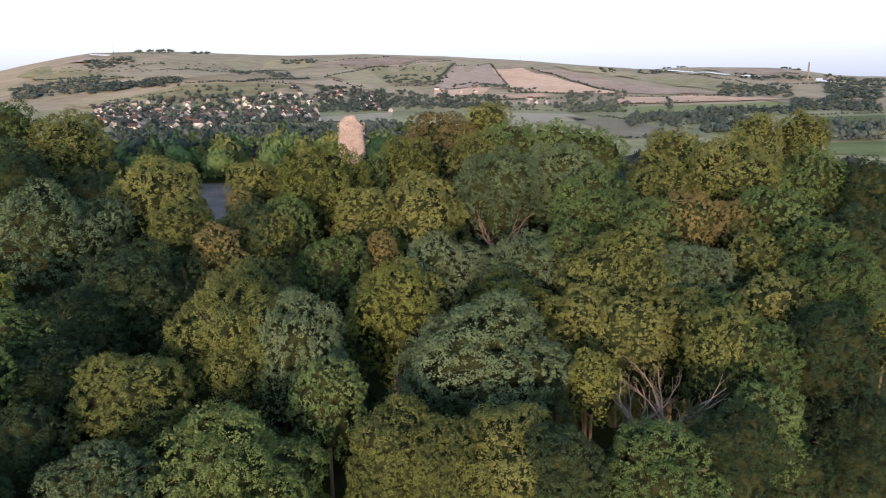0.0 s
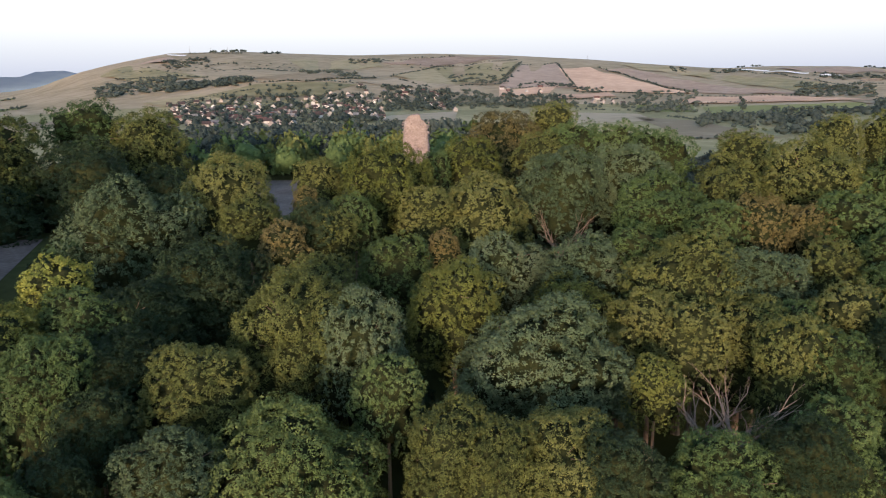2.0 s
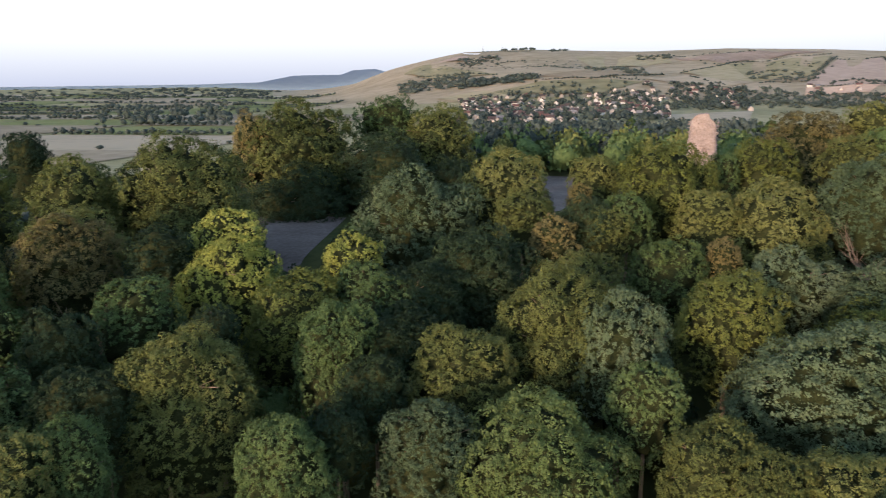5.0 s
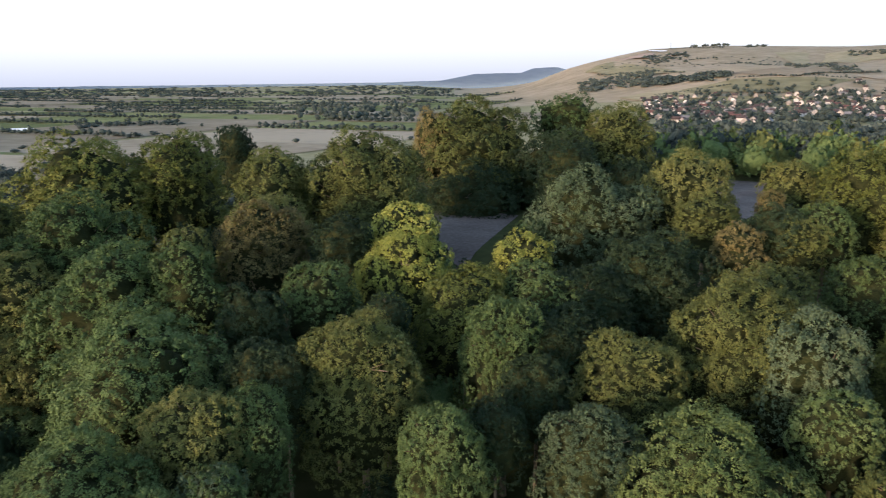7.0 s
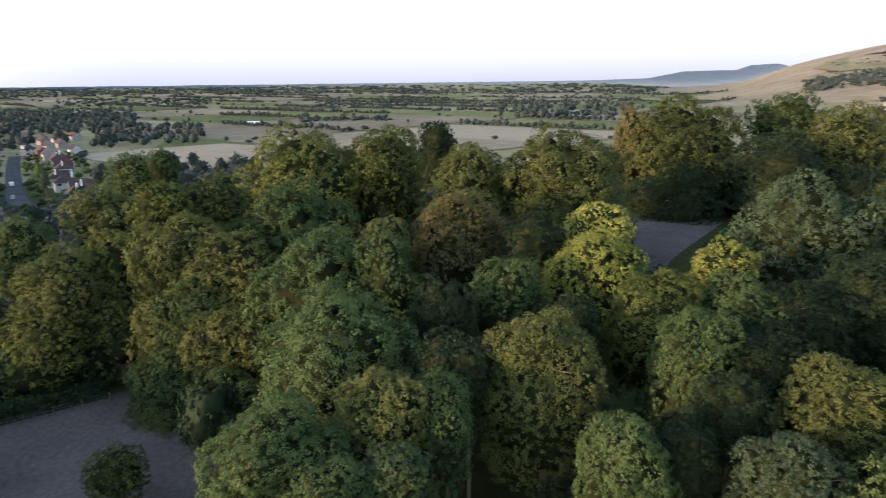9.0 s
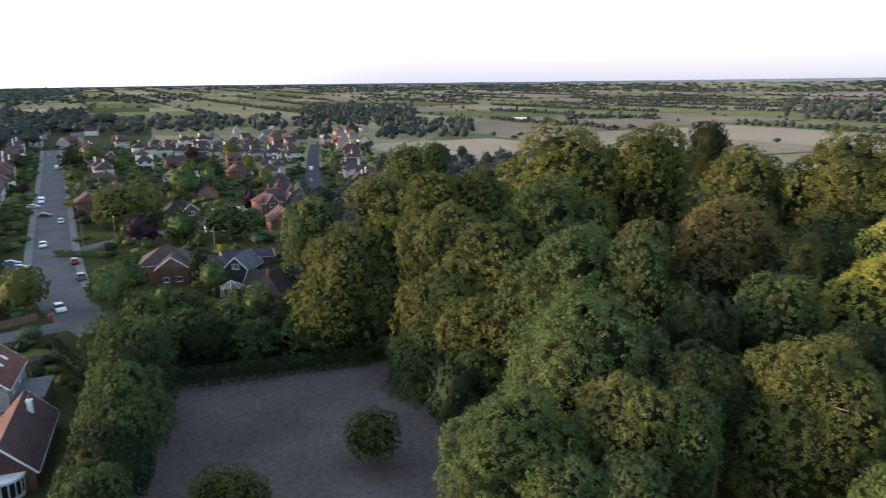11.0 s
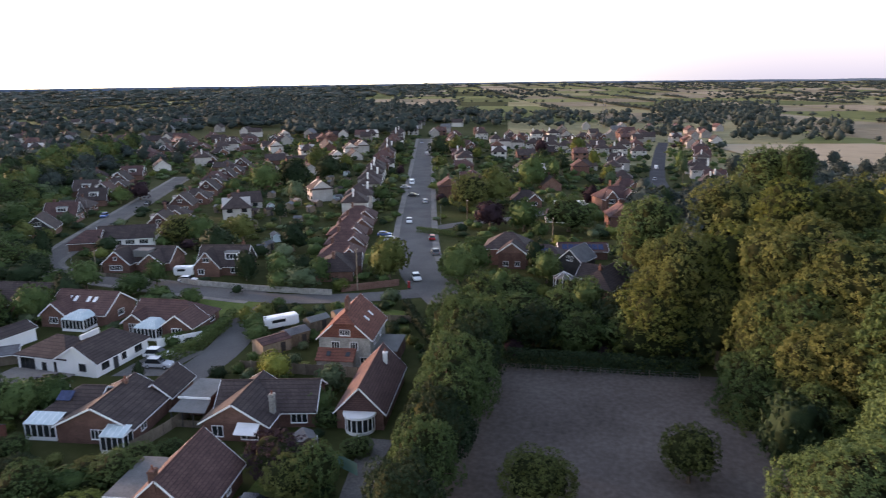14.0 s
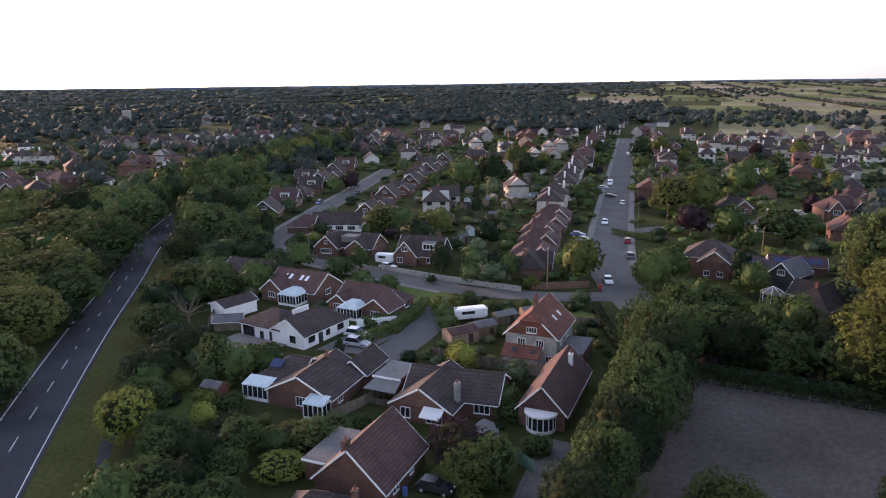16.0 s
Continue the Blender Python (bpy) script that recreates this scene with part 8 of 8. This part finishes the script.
for a, b in (
    ((-302, 1887), (-230, 2235)),
    ((-230, 2235), (39, 2592)),
    ((-87, 1825), (-9, 1941)),
    ((-9, 1941), (49, 2497)),
    ((47, 2390), (177, 2545)),
    ((173, 2515), (169, 1724)),
    ((-15, 1749), (164, 1812)),
    ((-267, 1796), (-165, 1673)),
    ((302, 2439), (411, 1669)),
    ((382, 1604), (676, 1514)),
    ((316, 1391), (522, 1418)),
    ((754, 2521), (810, 1822)),
    ((810, 1822), (1057, 1934)),
    ((165, 1697), (396, 1636)),
    ((248, 1377), (366, 1335)),
    ((286, 1040), (383, 1036)),
    ((682, 1403), (908, 1471)),
    ((390, 747), (469, 752)),
    ((471, 965), (629, 1014)),
    ((309, 577), (363, 581)),
    ((-907, 2165), (-809, 2172)),
    ((-756, 2026), (-529, 1788)),
    ((-542, 1541), (-334, 1639)),
    ((-628, 1343), (-516, 1465)),
    ((-443, 1576), (-321, 1822)),
    ((-1046, 1864), (-710, 1686)),
    ((-1205, 2688), (-946, 2550)),
    ((-112, 1768), (13, 1860)),
    ((-456, 2444), (-189, 2704)),
    ((117, 1510), (264, 1536)),
    ((119, 1270), (207, 1202)),
    ((-159, 907), (-66, 916)),
    ((220, 1003), (240, 897)),
    ((161, 619), (229, 629)),
):
    a, b = Vector(a), Vector(b)
    far_ = min(a.length, b.length)
    step = 5.0 if far_ < 1500 else 8.0
    n = int((b - a).length / step)
    hr = random.Random(n)
    rows = []
    for k in range(n):
        if hr.random() < 0.8:
            q = a.lerp(b, k / n) + Vector((hr.uniform(-2, 2), hr.uniform(-2, 2)))
            rows.append((q.x, q.y, step * hr.uniform(0.4, 0.75), hr.uniform(2.0, 4.5) * (1.6 if hr.random() < 0.12 else 1) * (1.0 if far_ < 1500 else 1.2)))
    if rows:
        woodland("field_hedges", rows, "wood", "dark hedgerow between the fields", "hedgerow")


# ---- village in the valley ----
def cottage(wall, roof, l, w, e, rdg, name="village_house", label="small far village house with a pitched roof"):
    r = new(name)
    q = [(-w / 2, -2), (w / 2, -2), (w / 2, e), (0, rdg), (-w / 2, e)]
    part("wall", Shape().add([(-l / 2, *p) for p in q] + [(l / 2, *p) for p in q], [(4, 3, 2, 1, 0), (5, 6, 7, 8, 9)] + [(k, (k + 1) % 5, 5 + (k + 1) % 5, 5 + k) for k in range(5)]), wall, r)
    s, _ = roof_faces(l, w, e, rdg, ("gable", "gable"), 0.4, 0.2)
    part("roof", s, roof, r)
    return tagged(r, label, "house", "houses of the village")


FAR_KINDS = [cottage(DULLWALL, TILE_BROWN, 10, 7.5, 4.2, 7.6), cottage(DULLWALL, SLATE, 9, 7.5, 4.4, 7.6), cottage(DULLWALL, TILE_BROWN, 8, 7, 4.6, 7.6), cottage(DULLWALL, TILE_PLUM, 12, 7.5, 4.2, 7.4), cottage(OLDWALL, TILE_BROWN, 11, 7.5, 4.4, 7.4)]
vil = random.Random(17)
built = []


def hamlet(yaw0, yaw1, far0, far1, n):
    for k in range(n):
        yaw, far_ = vil.uniform(yaw0, yaw1), vil.uniform(far0 * 0.93, far1)
        x, y = polar(yaw, far_)
        if 6.0 < yaw < 8.8 and far_ < 1450 or any(math.hypot(x - a, y - b) < 15 for a, b in built):
            continue
        built.append((x, y))
        m = pose(x, y, float(land(x, y)), 0, 0, vil.choice((15, 105)) + vil.uniform(-12, 12))
        i = vil.randrange(5)
        if len(built) <= 5:
            FAR_KINDS[len(built) - 1].matrix_basis = m
        else:
            copy_thing(FAR_KINDS[i], m)


hamlet(20.8, 25.9, 1144, 1428, 70)
hamlet(16.8, 24.7, 891, 1217, 60)
hamlet(13.8, 20.7, 1181, 1443, 75)
hamlet(10.7, 15.0, 1342, 1497, 30)
hamlet(9.9, 15.9, 995, 1342, 40)
hamlet(5.4, 11.6, 1449, 1625, 26)
hamlet(3.7, 8.6, 1212, 1465, 12)
hamlet(-3.5, 0.9, 1727, 1779, 8)
hamlet(-9.8, -6.7, 1354, 1524, 7)
hamlet(104, 148, 570, 960, 90)
hamlet(84, 97, 600, 760, 24)

# ---- landmarks far off ----
FAR_YAW = [20, 31, 32.5, 34.3, 35.2, 38.8, 41.5, 46, 60, 80, 100, 115, 140, 170]
FAR_UP = [0.2, 0.65, 1.0, 0.95, 0.62, 0.58, 0.1, -0.02, -0.06, -0.08, -0.08, -0.16, -0.22, -0.25]
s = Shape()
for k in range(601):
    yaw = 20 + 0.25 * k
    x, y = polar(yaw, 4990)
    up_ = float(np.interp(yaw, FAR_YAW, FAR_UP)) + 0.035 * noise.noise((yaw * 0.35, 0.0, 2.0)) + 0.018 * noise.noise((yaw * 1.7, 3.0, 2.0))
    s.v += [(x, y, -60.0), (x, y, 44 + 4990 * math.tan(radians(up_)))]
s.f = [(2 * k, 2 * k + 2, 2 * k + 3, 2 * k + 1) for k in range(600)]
# the blue is distance haze put into the backdrop's colour
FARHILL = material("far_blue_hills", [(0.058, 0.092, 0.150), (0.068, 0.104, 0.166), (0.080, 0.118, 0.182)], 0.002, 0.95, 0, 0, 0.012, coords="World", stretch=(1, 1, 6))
tagged(part("backdrop", s, FARHILL), "backdrop of low far hills with blue haze painted in", "hills", kind="structure")
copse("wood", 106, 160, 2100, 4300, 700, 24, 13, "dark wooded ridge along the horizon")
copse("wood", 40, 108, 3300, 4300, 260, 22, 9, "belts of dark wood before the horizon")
cx, cy = 1047.0, 2070.0
cz = float(land(cx, cy))
r = thing("works_chimney", "tall concrete chimney of the old works", "chimney", pose(cx, cy, cz))
part("shaft", Shape().tube((0, 0, -3), (0, 0, 48), 3.2, 2.0, 16), CONCRETE, r)
part("rim", Shape().tube((0, 0, 47), (0, 0, 48.6), 2.3, 2.3, 16), CONCRETE, r)
for k, (dx, dy, l, w, h) in enumerate(((-30, -60, 46, 14, 8), (40, -40, 34, 14, 10), (-110, -110, 60, 14, 5), (-60, -140, 30, 12, 6), (90, 60, 40, 16, 6))):
    b = thing("works_building", "pale concrete industrial building of the old works", "building", pose(cx + dx, cy + dy, float(land(cx + dx, cy + dy)), 0, 0, 20 + 5 * k))
    part("wall", Shape().box(-l / 2, -w / 2, -6, l / 2, w / 2, h), CONCRETE, b)
    part("roof", Shape().slab([(-l / 2 - 0.5, -w / 2 - 0.5, h + 0.6), (l / 2 + 0.5, -w / 2 - 0.5, h + 0.6), (l / 2 + 0.5, w / 2 + 0.5, h + 0.6), (-l / 2 - 0.5, w / 2 + 0.5, h + 0.6)], 0.6), FLATROOF, b)
r = thing("polytunnel", "long white polytunnel standing in the meadow", "polytunnel", pose(-881, 287, float(land(-881, 287)), 0, 0, 68))
arch = [(-11 if i == 0 else 11, 4.2 * math.cos(math.pi * k / 10), 4.4 * math.sin(math.pi * k / 10)) for i in (0, 1) for k in range(11)]
part("cover", Shape().add(arch, [(k, k + 1, 12 + k, 11 + k) for k in range(10)] + [tuple(range(10, -1, -1)), tuple(range(11, 22))]), UPVC, r)
for yaw, far_, h in ((24.1, 3250, 30), (22.6, 3260, 26), (21.4, 3260, 22), (-6.2, 3250, 26)):
    x, y = polar(yaw, far_)
    r = thing("radio_mast", "thin lattice radio mast on the hilltop", "mast", pose(x, y, float(land(x, y)) - 1), "masts on the downs")
    for a in range(3):
        part("leg", Shape().tube((1.2 * math.cos(a * 2.1), 1.2 * math.sin(a * 2.1), 0), (0, 0, h), 0.3, 0.2, 4), FLATROOF, r)
for x, y in ((-640, -230), (-760, -40)):
    r = thing("pylon", "grey lattice electricity pylon beyond the houses", "pylon", pose(x, y, float(land(x, y)), 0, 0, 20), "pylons")
    for sx in (-1, 1):
        for sy in (-1, 1):
            part("leg", Shape().tube((3 * sx, 3 * sy, 0), (0.5 * sx, 0.5 * sy, 30), 0.16, 0.12, 4), FLATROOF, r)
    for z, l in ((20, 7), (24.5, 6), (29, 5)):
        part("arm", Shape().tube((-l, 0, z), (l, 0, z), 0.16, 0.16, 4), FLATROOF, r)
    s = Shape()
    for k in range(6):
        w0, w1 = 3 - 2.5 * k / 6, 3 - 2.5 * (k + 1) / 6
        for sy in (-1, 1):
            s.tube((-w0, sy * w0, 5 * k), (w1, sy * w1, 5 * k + 5), 0.08, 0.08, 4).tube((w0, sy * w0, 5 * k), (-w1, sy * w1, 5 * k + 5), 0.08, 0.08, 4)
    part("lattice", s, FLATROOF, r)
